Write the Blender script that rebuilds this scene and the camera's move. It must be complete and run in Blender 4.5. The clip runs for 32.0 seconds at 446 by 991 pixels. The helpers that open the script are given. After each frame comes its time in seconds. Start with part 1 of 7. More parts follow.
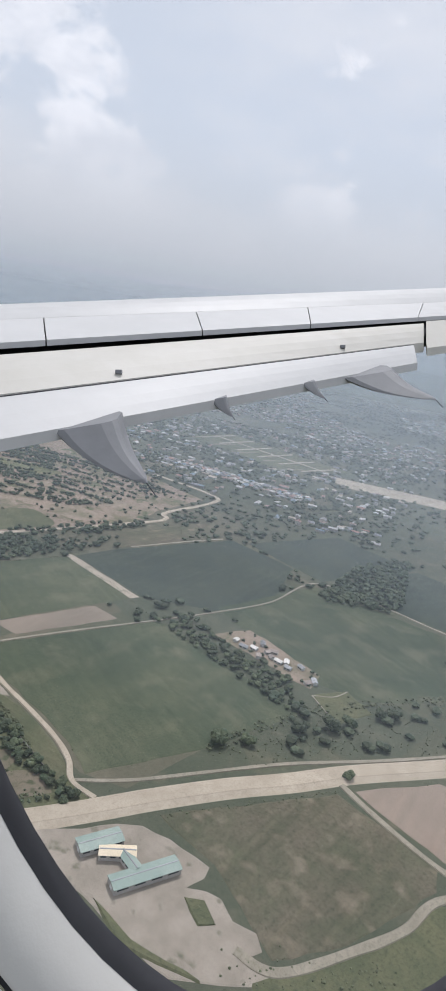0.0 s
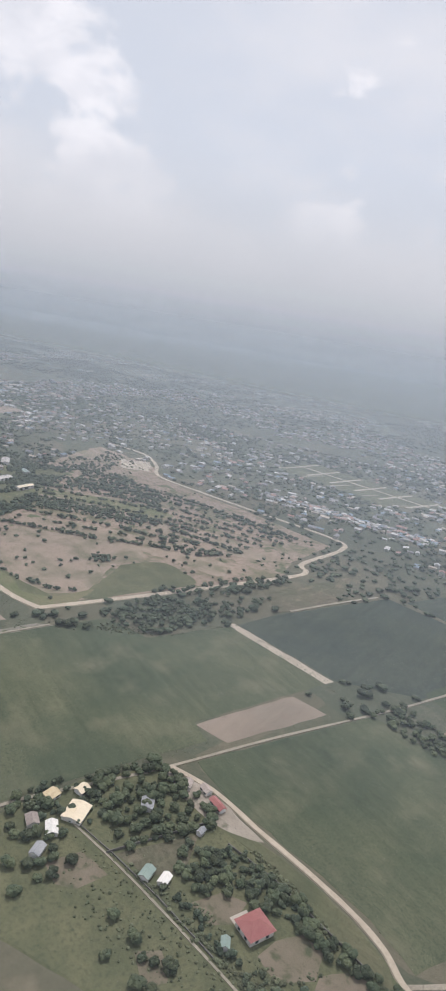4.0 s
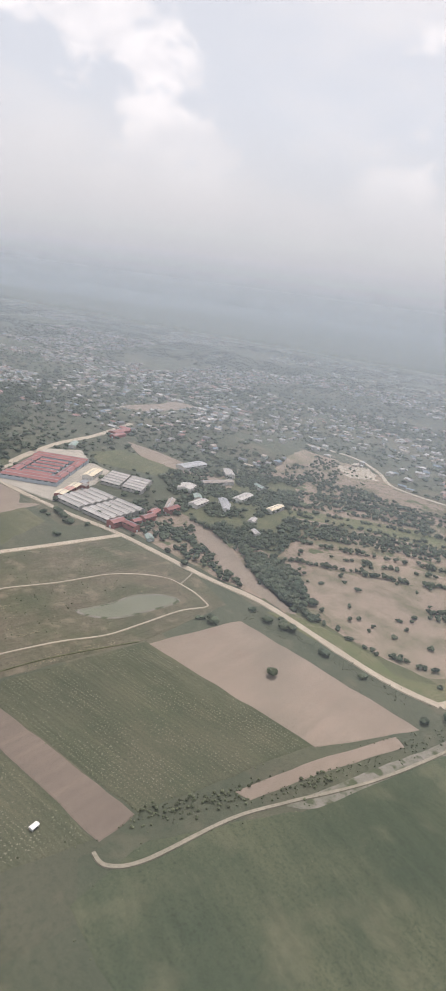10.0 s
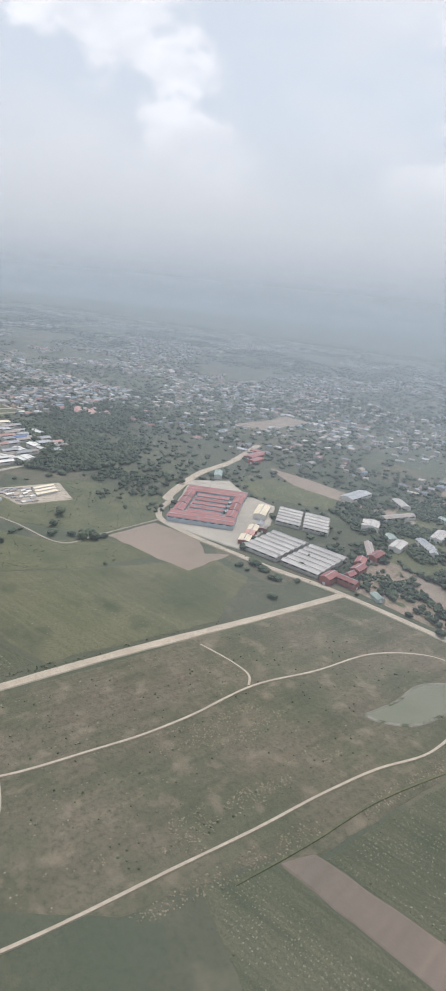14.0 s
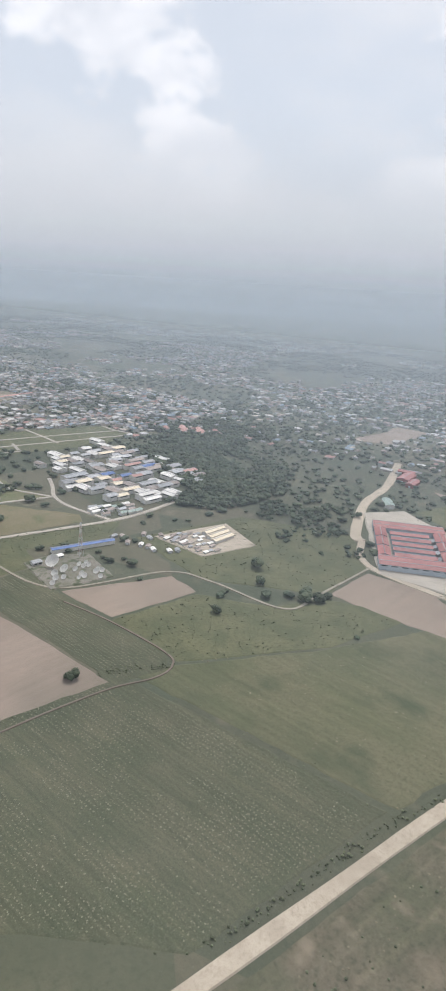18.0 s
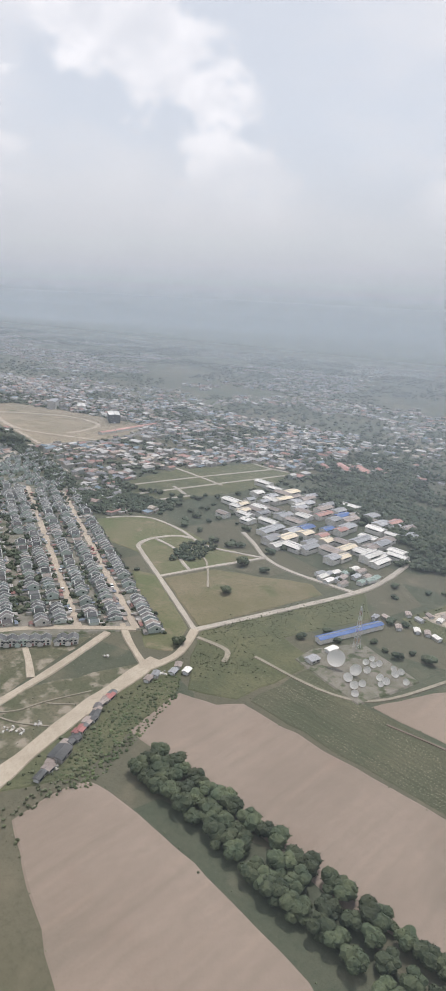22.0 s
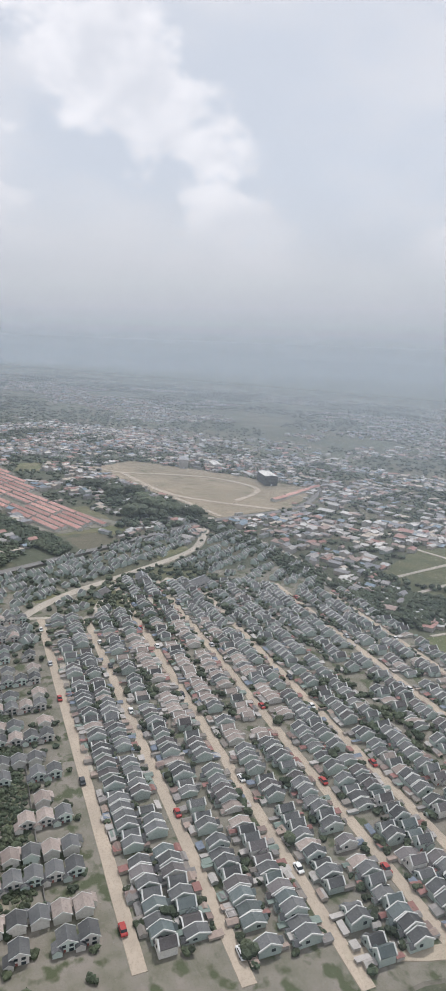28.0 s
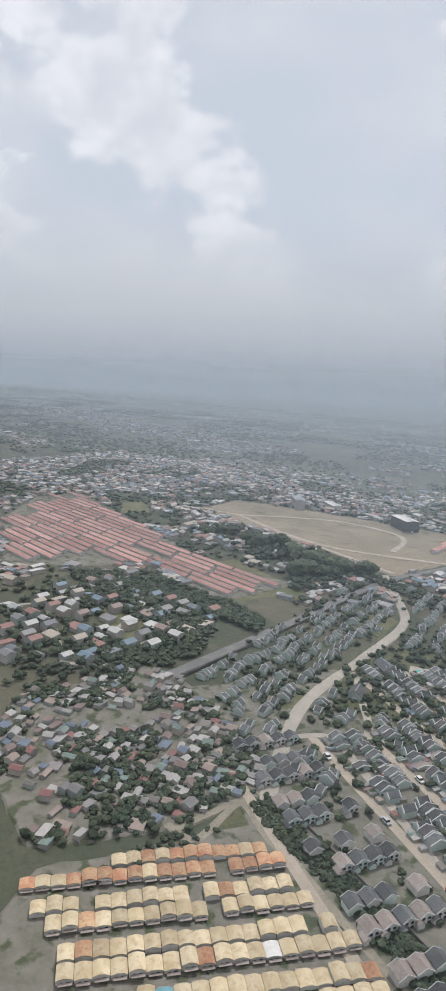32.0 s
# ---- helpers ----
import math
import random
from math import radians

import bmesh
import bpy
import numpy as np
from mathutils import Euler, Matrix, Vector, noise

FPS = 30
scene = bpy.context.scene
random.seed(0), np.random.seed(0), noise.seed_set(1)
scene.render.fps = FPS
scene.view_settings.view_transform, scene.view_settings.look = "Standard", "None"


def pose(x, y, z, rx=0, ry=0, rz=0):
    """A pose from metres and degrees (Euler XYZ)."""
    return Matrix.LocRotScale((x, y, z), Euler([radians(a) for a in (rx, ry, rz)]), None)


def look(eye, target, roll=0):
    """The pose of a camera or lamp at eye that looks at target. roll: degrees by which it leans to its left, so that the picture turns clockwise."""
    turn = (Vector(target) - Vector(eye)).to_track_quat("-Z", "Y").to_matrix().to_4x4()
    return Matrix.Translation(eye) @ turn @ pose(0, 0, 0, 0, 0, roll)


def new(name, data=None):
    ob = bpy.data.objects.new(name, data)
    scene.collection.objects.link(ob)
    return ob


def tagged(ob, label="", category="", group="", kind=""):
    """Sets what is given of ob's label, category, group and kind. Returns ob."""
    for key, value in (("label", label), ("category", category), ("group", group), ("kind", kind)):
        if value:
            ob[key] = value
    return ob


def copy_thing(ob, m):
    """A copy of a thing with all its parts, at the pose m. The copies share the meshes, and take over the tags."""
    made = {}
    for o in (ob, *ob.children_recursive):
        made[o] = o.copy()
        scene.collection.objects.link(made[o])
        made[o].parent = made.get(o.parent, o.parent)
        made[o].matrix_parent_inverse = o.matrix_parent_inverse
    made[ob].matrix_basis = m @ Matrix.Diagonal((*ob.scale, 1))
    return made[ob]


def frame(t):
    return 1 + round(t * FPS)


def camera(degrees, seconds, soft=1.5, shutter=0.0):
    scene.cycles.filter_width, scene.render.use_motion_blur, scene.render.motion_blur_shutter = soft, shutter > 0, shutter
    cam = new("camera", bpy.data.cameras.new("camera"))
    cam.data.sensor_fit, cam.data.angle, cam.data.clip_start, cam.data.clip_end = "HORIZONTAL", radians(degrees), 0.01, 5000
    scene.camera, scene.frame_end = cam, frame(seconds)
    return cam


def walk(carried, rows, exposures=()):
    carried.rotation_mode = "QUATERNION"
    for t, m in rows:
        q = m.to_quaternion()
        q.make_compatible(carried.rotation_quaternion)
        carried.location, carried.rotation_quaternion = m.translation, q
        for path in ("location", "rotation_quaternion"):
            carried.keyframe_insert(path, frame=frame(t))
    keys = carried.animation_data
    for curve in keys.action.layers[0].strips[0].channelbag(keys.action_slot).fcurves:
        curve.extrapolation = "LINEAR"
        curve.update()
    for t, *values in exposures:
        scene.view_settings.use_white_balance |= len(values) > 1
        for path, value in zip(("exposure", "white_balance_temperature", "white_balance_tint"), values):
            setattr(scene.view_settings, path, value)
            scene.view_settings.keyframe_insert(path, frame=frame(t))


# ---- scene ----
cam = camera(38.1, 32.0, soft=1.9)
# the plan is drawn in units of SCALE metres
SCALE = 0.5568
METRES, EYE, TILT, LEAN, TURN = 1225.0, 204.35, 0.0, 0.0, 41.4
ROWS = [
    (0.0, -0.00009, -0.00044, -0.00014, 2.65, -15.95, -9.32),
    (0.5, -0.01285, 0.00619, -0.00041, 2.84, -15.64, -9.71),
    (1.0, -0.02565, 0.01291, -0.00087, 3.01, -15.29, -10.12),
    (1.5, -0.03849, 0.01969, -0.00149, 3.17, -15.09, -10.06),
    (2.0, -0.05138, 0.02652, -0.00226, 3.19, -15.04, -9.84),
    (2.5, -0.06433, 0.03339, -0.00316, 3.04, -14.94, -9.21),
    (3.0, -0.07733, 0.04029, -0.00416, 3.10, -14.87, -9.02),
    (3.5, -0.09039, 0.04719, -0.00524, 3.21, -14.84, -9.05),
    (5.5, -0.14328, 0.07472, -0.01016, 4.02, -14.94, -10.48),
    (6.0, -0.15667, 0.08153, -0.01147, 4.57, -15.30, -10.35),
    (6.5, -0.17013, 0.08830, -0.01279, 4.86, -15.75, -10.17),
    (7.0, -0.18366, 0.09503, -0.01411, 5.00, -16.24, -9.71),
    (7.5, -0.19726, 0.10170, -0.01542, 5.19, -16.86, -9.22),
    (8.0, -0.21094, 0.10832, -0.01672, 5.43, -17.20, -8.92),
    (8.5, -0.22469, 0.11488, -0.01801, 5.91, -17.31, -8.76),
    (9.0, -0.23851, 0.12138, -0.01926, 6.50, -17.39, -8.63),
    (9.5, -0.25240, 0.12781, -0.02049, 7.71, -17.49, -8.24),
    (10.0, -0.26636, 0.13419, -0.02169, 9.05, -17.62, -7.60),
    (10.5, -0.28039, 0.14049, -0.02286, 9.76, -17.66, -6.80),
    (11.0, -0.29450, 0.14673, -0.02399, 10.21, -17.66, -6.02),
    (11.5, -0.30867, 0.15291, -0.02508, 10.54, -17.71, -5.74),
    (12.0, -0.32291, 0.15902, -0.02614, 10.67, -17.72, -5.72),
    (12.5, -0.33721, 0.16507, -0.02716, 10.78, -17.73, -5.89),
    (13.0, -0.35158, 0.17106, -0.02814, 10.85, -17.69, -5.92),
    (13.5, -0.36601, 0.17699, -0.02909, 10.93, -17.68, -5.93),
    (14.0, -0.38050, 0.18286, -0.03000, 11.02, -17.61, -5.83),
    (14.5, -0.39505, 0.18868, -0.03088, 11.12, -17.54, -5.69),
    (16.5, -0.45380, 0.21146, -0.03410, 11.37, -17.58, -5.23),
    (17.0, -0.46862, 0.21705, -0.03485, 11.20, -17.60, -4.57),
    (17.5, -0.48347, 0.22259, -0.03558, 11.26, -17.53, -4.06),
    (18.0, -0.49838, 0.22811, -0.03629, 11.42, -17.56, -3.78),
    (18.5, -0.51332, 0.23359, -0.03699, 11.53, -17.56, -3.60),
    (19.0, -0.52830, 0.23904, -0.03768, 12.08, -17.51, -3.18),
    (19.5, -0.54332, 0.24447, -0.03836, 12.36, -17.47, -3.16),
    (20.0, -0.55837, 0.24987, -0.03904, 13.43, -17.48, -3.06),
    (20.5, -0.57345, 0.25524, -0.03971, 14.26, -16.82, -3.54),
    (21.0, -0.58856, 0.26060, -0.04038, 14.42, -16.12, -3.78),
    (21.5, -0.60370, 0.26594, -0.04105, 14.61, -16.07, -3.72),
    (22.0, -0.61886, 0.27125, -0.04172, 14.77, -16.00, -3.52),
    (22.5, -0.63404, 0.27655, -0.04238, 14.70, -16.02, -3.30),
    (23.0, -0.64924, 0.28183, -0.04306, 14.58, -15.97, -2.97),
    (23.5, -0.66445, 0.28710, -0.04373, 14.57, -15.97, -3.07),
    (24.0, -0.67969, 0.29234, -0.04440, 14.55, -15.77, -3.10),
    (24.5, -0.69493, 0.29756, -0.04506, 14.61, -15.12, -3.33),
    (25.0, -0.71018, 0.30275, -0.04573, 14.60, -14.45, -3.49),
    (25.5, -0.72545, 0.30792, -0.04638, 14.57, -14.13, -3.51),
    (26.0, -0.74072, 0.31306, -0.04703, 14.52, -13.99, -3.21),
    (26.5, -0.75599, 0.31816, -0.04765, 14.74, -13.96, -2.83),
    (28.5, -0.81713, 0.33809, -0.04987, 14.62, -11.90, -2.65),
    (29.0, -0.83241, 0.34292, -0.05032, 14.41, -11.89, -2.00),
    (29.5, -0.84770, 0.34767, -0.05069, 14.42, -11.82, -1.71),
    (30.0, -0.86298, 0.35232, -0.05099, 14.75, -11.80, -1.68),
    (30.5, -0.87826, 0.35687, -0.05120, 14.80, -11.36, -2.31),
    (31.0, -0.89354, 0.36130, -0.05131, 14.86, -10.79, -2.88),
    (31.5, -0.90882, 0.36560, -0.05130, 15.09, -10.26, -3.37),
    (32.0, -0.92410, 0.36975, -0.05115, 15.24, -10.22, -3.48),
]
walk(cam, [(t, pose(0, 0, EYE, TILT, LEAN, TURN) @ pose(METRES * x, METRES * y, METRES * z, 90 + pitch, roll, yaw)) for t, x, y, z, yaw, pitch, roll in ROWS],
     exposures=[(0.0, 0.02, 6040, 14.2), (3.0, 0.07, 6150, 15), (6.0, 0.06, 6500, 18.5), (9.0, 0.20, 6600, 17.5), (12.0, 0.18, 6350, 15), (14.0, 0.16, 6150, 13), (18.0, 0.17, 6200, 13.5),
                (21.0, 0.15, 6380, 15.3), (24.0, 0.06, 6100, 13.5), (26.0, 0.08, 6230, 15), (32.0, -0.08, 6120, 13)])

# ---- world, sun ----
SUN_TO = Vector((-0.30, 0.40, 0.87)).normalized()  # towards the sun: high, beyond the fields
world = bpy.data.worlds.new("world")
scene.world = world
world.use_nodes = True
wn, wl = world.node_tree.nodes, world.node_tree.links
wn.clear()


w_out, w_bg = wn.new("ShaderNodeOutputWorld"), wn.new("ShaderNodeBackground")
w_sky = wn.new("ShaderNodeTexSky")
w_sky.sky_type, w_sky.sun_disc = "NISHITA", False
w_sky.sun_elevation = math.asin(SUN_TO.z)
w_sky.sun_rotation = math.atan2(SUN_TO.x, SUN_TO.y)
w_sky.air_density, w_sky.dust_density = 1.0, 3.0
w_co = wn.new("ShaderNodeTexCoord")
w_sep = wn.new("ShaderNodeSeparateXYZ")
wl.new(w_co.outputs["Generated"], w_sep.inputs[0])


def wramp(source, lo, hi):
    n = wn.new("ShaderNodeMapRange")
    n.interpolation_type = "SMOOTHSTEP"
    wl.new(source, n.inputs[0])
    n.inputs[1].default_value, n.inputs[2].default_value = lo, hi
    return n.outputs[0]


def wmix(fac, a, b):
    n = wn.new("ShaderNodeMix")
    n.data_type = "RGBA"
    for i, x in ((0, fac), (6, a), (7, b)):
        if isinstance(x, (float, int)):
            n.inputs[i].default_value = x
        elif isinstance(x, tuple):
            n.inputs[i].default_value = (*x, 1)
        else:
            wl.new(x, n.inputs[i])
    return n.outputs[2]


def wmath(op, a, b):
    n = wn.new("ShaderNodeMath")
    n.operation = op
    for i, x in ((0, a), (1, b)):
        if isinstance(x, (float, int)):
            n.inputs[i].default_value = x
        else:
            wl.new(x, n.inputs[i])
    return n.outputs[0]


def wnoise(scale, detail, rough, stretch, shift, turn=0.24):
    m = wn.new("ShaderNodeMapping")
    wl.new(w_co.outputs["Generated"], m.inputs[0])
    m.inputs["Location"].default_value, m.inputs["Scale"].default_value = shift, stretch
    m.inputs["Rotation"].default_value = (0, 0, turn)
    n = wn.new("ShaderNodeTexNoise")
    wl.new(m.outputs[0], n.inputs["Vector"])
    n.inputs["Scale"].default_value, n.inputs["Detail"].default_value, n.inputs["Roughness"].default_value = scale, detail, rough
    return n.outputs["Fac"]


SKY_GAIN = 0.10
w_blue = wn.new("ShaderNodeVectorMath")
w_blue.operation = "SCALE"
wl.new(w_sky.outputs[0], w_blue.inputs[0])
w_blue.inputs["Scale"].default_value = SKY_GAIN
heap = wramp(wnoise(3.4, 12, 0.6, (1, 1, 1.5), (0.9, 0.45, 0.35), 0.38), 0.485, 0.555)
sheet = wramp(wnoise(2.6, 8, 0.55, (1, 1, 2.2), (0.35, 0.1, 0.2)), 0.40, 0.64)
billow = wramp(wnoise(11.0, 10, 0.62, (1, 1, 1.3), (0.8, 0.3, 0.1)), 0.32, 0.66)
cloud_white = wmix(billow, (0.76, 0.775, 0.785), (0.98, 0.97, 0.95))
veil = wmix(0.86, w_blue.outputs[0], (0.66, 0.705, 0.735))
upper = wmix(wmath("MULTIPLY", sheet, 0.7), veil, (0.80, 0.805, 0.80))
upper = wmix(wmath("MULTIPLY", wmath("MULTIPLY", heap, 0.8), wramp(w_sep.outputs["Z"], 0.06, 0.22)), upper, cloud_white)
HAZE = (0.585, 0.598, 0.602)
rim = wmix(wramp(w_sep.outputs["Z"], -0.04, 0.10), (0.42, 0.455, 0.485), HAZE)
low = wramp(w_sep.outputs["Z"], 0.02, 0.26)
w_all = wmix(low, rim, upper)
wl.new(w_all, w_bg.inputs[0])
w_bg.inputs[1].default_value = 1.0
wl.new(w_bg.outputs[0], w_out.inputs[0])

sun_data = bpy.data.lights.new("sun", "SUN")
sun_data.energy, sun_data.angle, sun_data.color = 2.6, radians(2.5), (1.0, 0.95, 0.87)
sun = new("sun", sun_data)
sun.matrix_world = look(tuple(SUN_TO * 900), (0, 0, 0))


# ---- materials ----
def material(name, c1, c2, scale=0.02, c3=None, fine=0.3, rough=0.9, bump=0.3, rows=None, metal=0.0, vary=0.0, island=0.0, spots=None, low=0.38, high=0.62):
    """Two colours in large patches, a third in fine grain; rows: (direction in degrees, spacing in metres, strength)."""
    m = bpy.data.materials.new(name)
    m.use_nodes = True
    nt = m.node_tree
    n, l = nt.nodes, nt.links
    bsdf = n["Principled BSDF"]
    bsdf.inputs["Roughness"].default_value, bsdf.inputs["Metallic"].default_value = rough, metal
    bsdf.inputs["Specular IOR Level"].default_value = 0.25
    geo = n.new("ShaderNodeNewGeometry")
    place = n.new("ShaderNodeVectorMath")
    place.operation = "SCALE"
    place.inputs["Scale"].default_value = 1 / SCALE
    l.new(geo.outputs["Position"], place.inputs[0])

    def noise_of(s, detail=5, r=0.6):
        t = n.new("ShaderNodeTexNoise")
        l.new(place.outputs[0], t.inputs["Vector"])
        t.inputs["Scale"].default_value, t.inputs["Detail"].default_value, t.inputs["Roughness"].default_value = s, detail, r
        return t.outputs["Fac"]

    def ramp(src, a, b):
        t = n.new("ShaderNodeMapRange")
        l.new(src, t.inputs[0])
        t.inputs[1].default_value, t.inputs[2].default_value = a, b
        return t.outputs[0]

    def mix(f, a, b, kind="MIX"):
        t = n.new("ShaderNodeMix")
        t.data_type, t.blend_type = "RGBA", kind
        for i, x in ((0, f), (6, a), (7, b)):
            if isinstance(x, float):
                t.inputs[i].default_value = x
            elif isinstance(x, tuple):
                t.inputs[i].default_value = (*x, 1)
            else:
                l.new(x, t.inputs[i])
        return t.outputs[2]

    def calc(op, a, b):
        t = n.new("ShaderNodeMath")
        t.operation = op
        for i, x in ((0, a), (1, b)):
            if isinstance(x, (float, int)):
                t.inputs[i].default_value = x
            else:
                l.new(x, t.inputs[i])
        return t.outputs[0]

    col = mix(ramp(noise_of(scale, 6), low, high), c1, c2)
    grain = noise_of(fine, 4, 0.7)
    if c3:
        col = mix(ramp(grain, 0.48, 0.72), col, c3)
    if spots:
        colour, s, a, b = spots
        col = mix(ramp(noise_of(s, 3, 0.5), a, b), col, colour)
    height = grain
    if rows:
        turn, gap, strength = rows
        dot = n.new("ShaderNodeVectorMath")
        dot.operation = "DOT_PRODUCT"
        l.new(place.outputs[0], dot.inputs[0])
        dot.inputs[1].default_value = (math.cos(radians(turn)), math.sin(radians(turn)), 0)
        wave = calc("SINE", calc("ADD", calc("MULTIPLY", dot.outputs["Value"], 6.2832 / gap), calc("MULTIPLY", noise_of(0.07, 4), 16.0)), 0.0)
        band = calc("MULTIPLY", ramp(wave, -1.0, 1.0), strength)
        dark = mix(1.0, col, (0.45, 0.45, 0.42), "MULTIPLY")
        col = mix(band, col, dark)
        side = n.new("ShaderNodeVectorMath")
        side.operation = "DOT_PRODUCT"
        l.new(place.outputs[0], side.inputs[0])
        side.inputs[1].default_value = (-math.sin(radians(turn)), math.cos(radians(turn)), 0)
        amount = min(0.5, 0.12 + 1.6 * strength)
        joint, streak = n.new("ShaderNodeCombineXYZ"), n.new("ShaderNodeTexNoise")
        l.new(calc("MULTIPLY", dot.outputs["Value"], 0.16), joint.inputs[0])
        l.new(calc("MULTIPLY", side.outputs["Value"], 0.009), joint.inputs[1])
        l.new(joint.outputs[0], streak.inputs["Vector"])
        streak.inputs["Scale"].default_value, streak.inputs["Detail"].default_value = 1.0, 5
        col = mix(calc("MULTIPLY", ramp(streak.outputs["Fac"], 0.50, 0.72), amount), col, mix(1.0, col, (0.62, 0.66, 0.62), "MULTIPLY"))
        col = mix(calc("MULTIPLY", ramp(streak.outputs["Fac"], 0.46, 0.28), 0.8 * amount), col, mix(1.0, col, (1.45, 1.38, 1.30), "MULTIPLY"))
        # broad cool dark patches, cloud shade painted into the colour
        col = mix(calc("MULTIPLY", ramp(noise_of(0.0045, 3), 0.52, 0.68), 0.6), col, mix(1.0, col, (0.62, 0.70, 0.70), "MULTIPLY"))
    if vary:
        info = n.new("ShaderNodeObjectInfo")
        hsv = n.new("ShaderNodeHueSaturation")
        l.new(col, hsv.inputs["Color"])
        t = n.new("ShaderNodeMapRange")
        l.new(info.outputs["Random"], t.inputs[0])
        t.inputs[3].default_value, t.inputs[4].default_value = 1 - vary, 1 + vary
        l.new(t.outputs[0], hsv.inputs["Value"])
        col = hsv.outputs[0]
    if island:
        hsv = n.new("ShaderNodeHueSaturation")
        l.new(col, hsv.inputs["Color"])
        t = n.new("ShaderNodeMapRange")
        l.new(geo.outputs["Random Per Island"], t.inputs[0])
        t.inputs[3].default_value, t.inputs[4].default_value = 1 - island, 1 + island
        l.new(t.outputs[0], hsv.inputs["Value"])
        col = hsv.outputs[0]
    l.new(col, bsdf.inputs["Base Color"])
    if bump:
        b = n.new("ShaderNodeBump")
        b.inputs["Strength"].default_value, b.inputs["Distance"].default_value = bump, 0.6 * SCALE
        l.new(height, b.inputs["Height"])
        l.new(b.outputs[0], bsdf.inputs["Normal"])
    return m


def palette(name, colours, rough=0.7):
    """Paint picked per joined piece from a short row of colours."""
    m = bpy.data.materials.new(name)
    m.use_nodes = True
    n, l = m.node_tree.nodes, m.node_tree.links
    geo, ramp = n.new("ShaderNodeNewGeometry"), n.new("ShaderNodeValToRGB")
    ramp.color_ramp.interpolation = "CONSTANT"
    while len(ramp.color_ramp.elements) < len(colours):
        ramp.color_ramp.elements.new(0.5)
    for i, c in enumerate(colours):
        ramp.color_ramp.elements[i].position, ramp.color_ramp.elements[i].color = i / len(colours), (*c, 1)
    l.new(geo.outputs["Random Per Island"], ramp.inputs[0])
    tex, mixer = n.new("ShaderNodeTexNoise"), n.new("ShaderNodeMix")
    l.new(geo.outputs["Position"], tex.inputs["Vector"])
    tex.inputs["Scale"].default_value, tex.inputs["Detail"].default_value = 0.6 / SCALE, 5
    mixer.data_type, mixer.blend_type = "RGBA", "MULTIPLY"
    l.new(tex.outputs["Fac"], mixer.inputs[0])
    l.new(ramp.outputs[0], mixer.inputs[6])
    mixer.inputs[7].default_value = (0.62, 0.60, 0.57, 1)
    l.new(mixer.outputs[2], n["Principled BSDF"].inputs["Base Color"])
    n["Principled BSDF"].inputs["Roughness"].default_value = rough
    return m


def land_material():
    """The open land: a patchwork of plots, blurred by scrub."""
    m = material("land", (0.078, 0.084, 0.055), (0.116, 0.110, 0.076), 0.012, (0.052, 0.060, 0.040), 0.22, bump=0.7, spots=((0.175, 0.150, 0.105), 0.035, 0.58, 0.74))
    n, l = m.node_tree.nodes, m.node_tree.links
    bsdf = n["Principled BSDF"]
    base = bsdf.inputs["Base Color"].links[0].from_socket
    geo, cells, ramp, mixer = n.new("ShaderNodeNewGeometry"), n.new("ShaderNodeTexVoronoi"), n.new("ShaderNodeValToRGB"), n.new("ShaderNodeMix")
    mapping = n.new("ShaderNodeMapping")
    l.new(geo.outputs["Position"], mapping.inputs[0])
    mapping.inputs["Scale"].default_value = (0.0052 / SCALE, 0.0095 / SCALE, 0.0)
    l.new(mapping.outputs[0], cells.inputs["Vector"])
    cells.inputs["Scale"].default_value = 1.0
    cells.distance = "CHEBYCHEV"
    sep = n.new("ShaderNodeSeparateColor")
    l.new(cells.outputs["Color"], sep.inputs[0])
    ramp.color_ramp.interpolation = "CONSTANT"
    tones = [(0.060, 0.074, 0.048), (0.082, 0.089, 0.057), (0.066, 0.081, 0.054), (0.118, 0.108, 0.074), (0.070, 0.077, 0.051)]
    while len(ramp.color_ramp.elements) < len(tones):
        ramp.color_ramp.elements.new(0.5)
    for i, c in enumerate(tones):
        ramp.color_ramp.elements[i].position, ramp.color_ramp.elements[i].color = i / len(tones), (*c, 1)
    l.new(sep.outputs[0], ramp.inputs[0])
    mixer.data_type = "RGBA"
    mixer.inputs[0].default_value = 0.55
    l.new(base, mixer.inputs[6])
    l.new(ramp.outputs[0], mixer.inputs[7])
    l.new(mixer.outputs[2], bsdf.inputs["Base Color"])
    return m


LAND = land_material()
CROP = material("crop", (0.060, 0.077, 0.046), (0.096, 0.106, 0.062), 0.007, (0.048, 0.061, 0.038), 0.45, rows=(78, 13.0, 0.12), spots=((0.130, 0.130, 0.082), 0.024, 0.52, 0.80), low=0.42, high=0.60)
# crop green darkened and cooled to stand in for a cloud's shadow
CROP_CLOUD_SHADE = material("cloud_shade_crop", (0.044, 0.058, 0.046), (0.060, 0.072, 0.052), 0.012, (0.040, 0.052, 0.042), 0.3, rows=(10, 14.0, 0.15))
CROP_ROW = material("row_crop", (0.074, 0.084, 0.050), (0.104, 0.104, 0.066), 0.02, (0.062, 0.070, 0.044), 0.6, rows=(102, 4.4, 0.24), spots=((0.160, 0.152, 0.104), 0.95, 0.50, 0.92))
CROP_DRY = material("dry_crop", (0.094, 0.102, 0.056), (0.130, 0.124, 0.074), 0.013, (0.078, 0.084, 0.048), 0.4, rows=(102, 8.0, 0.12), spots=((0.066, 0.078, 0.044), 0.02, 0.52, 0.70))
MEADOW = material("meadow", (0.092, 0.096, 0.058), (0.138, 0.118, 0.084), 0.014, (0.070, 0.070, 0.046), 0.30, bump=0.9, rows=(3, 60.0, 0.2), spots=((0.20, 0.165, 0.118), 0.05, 0.55, 0.76))
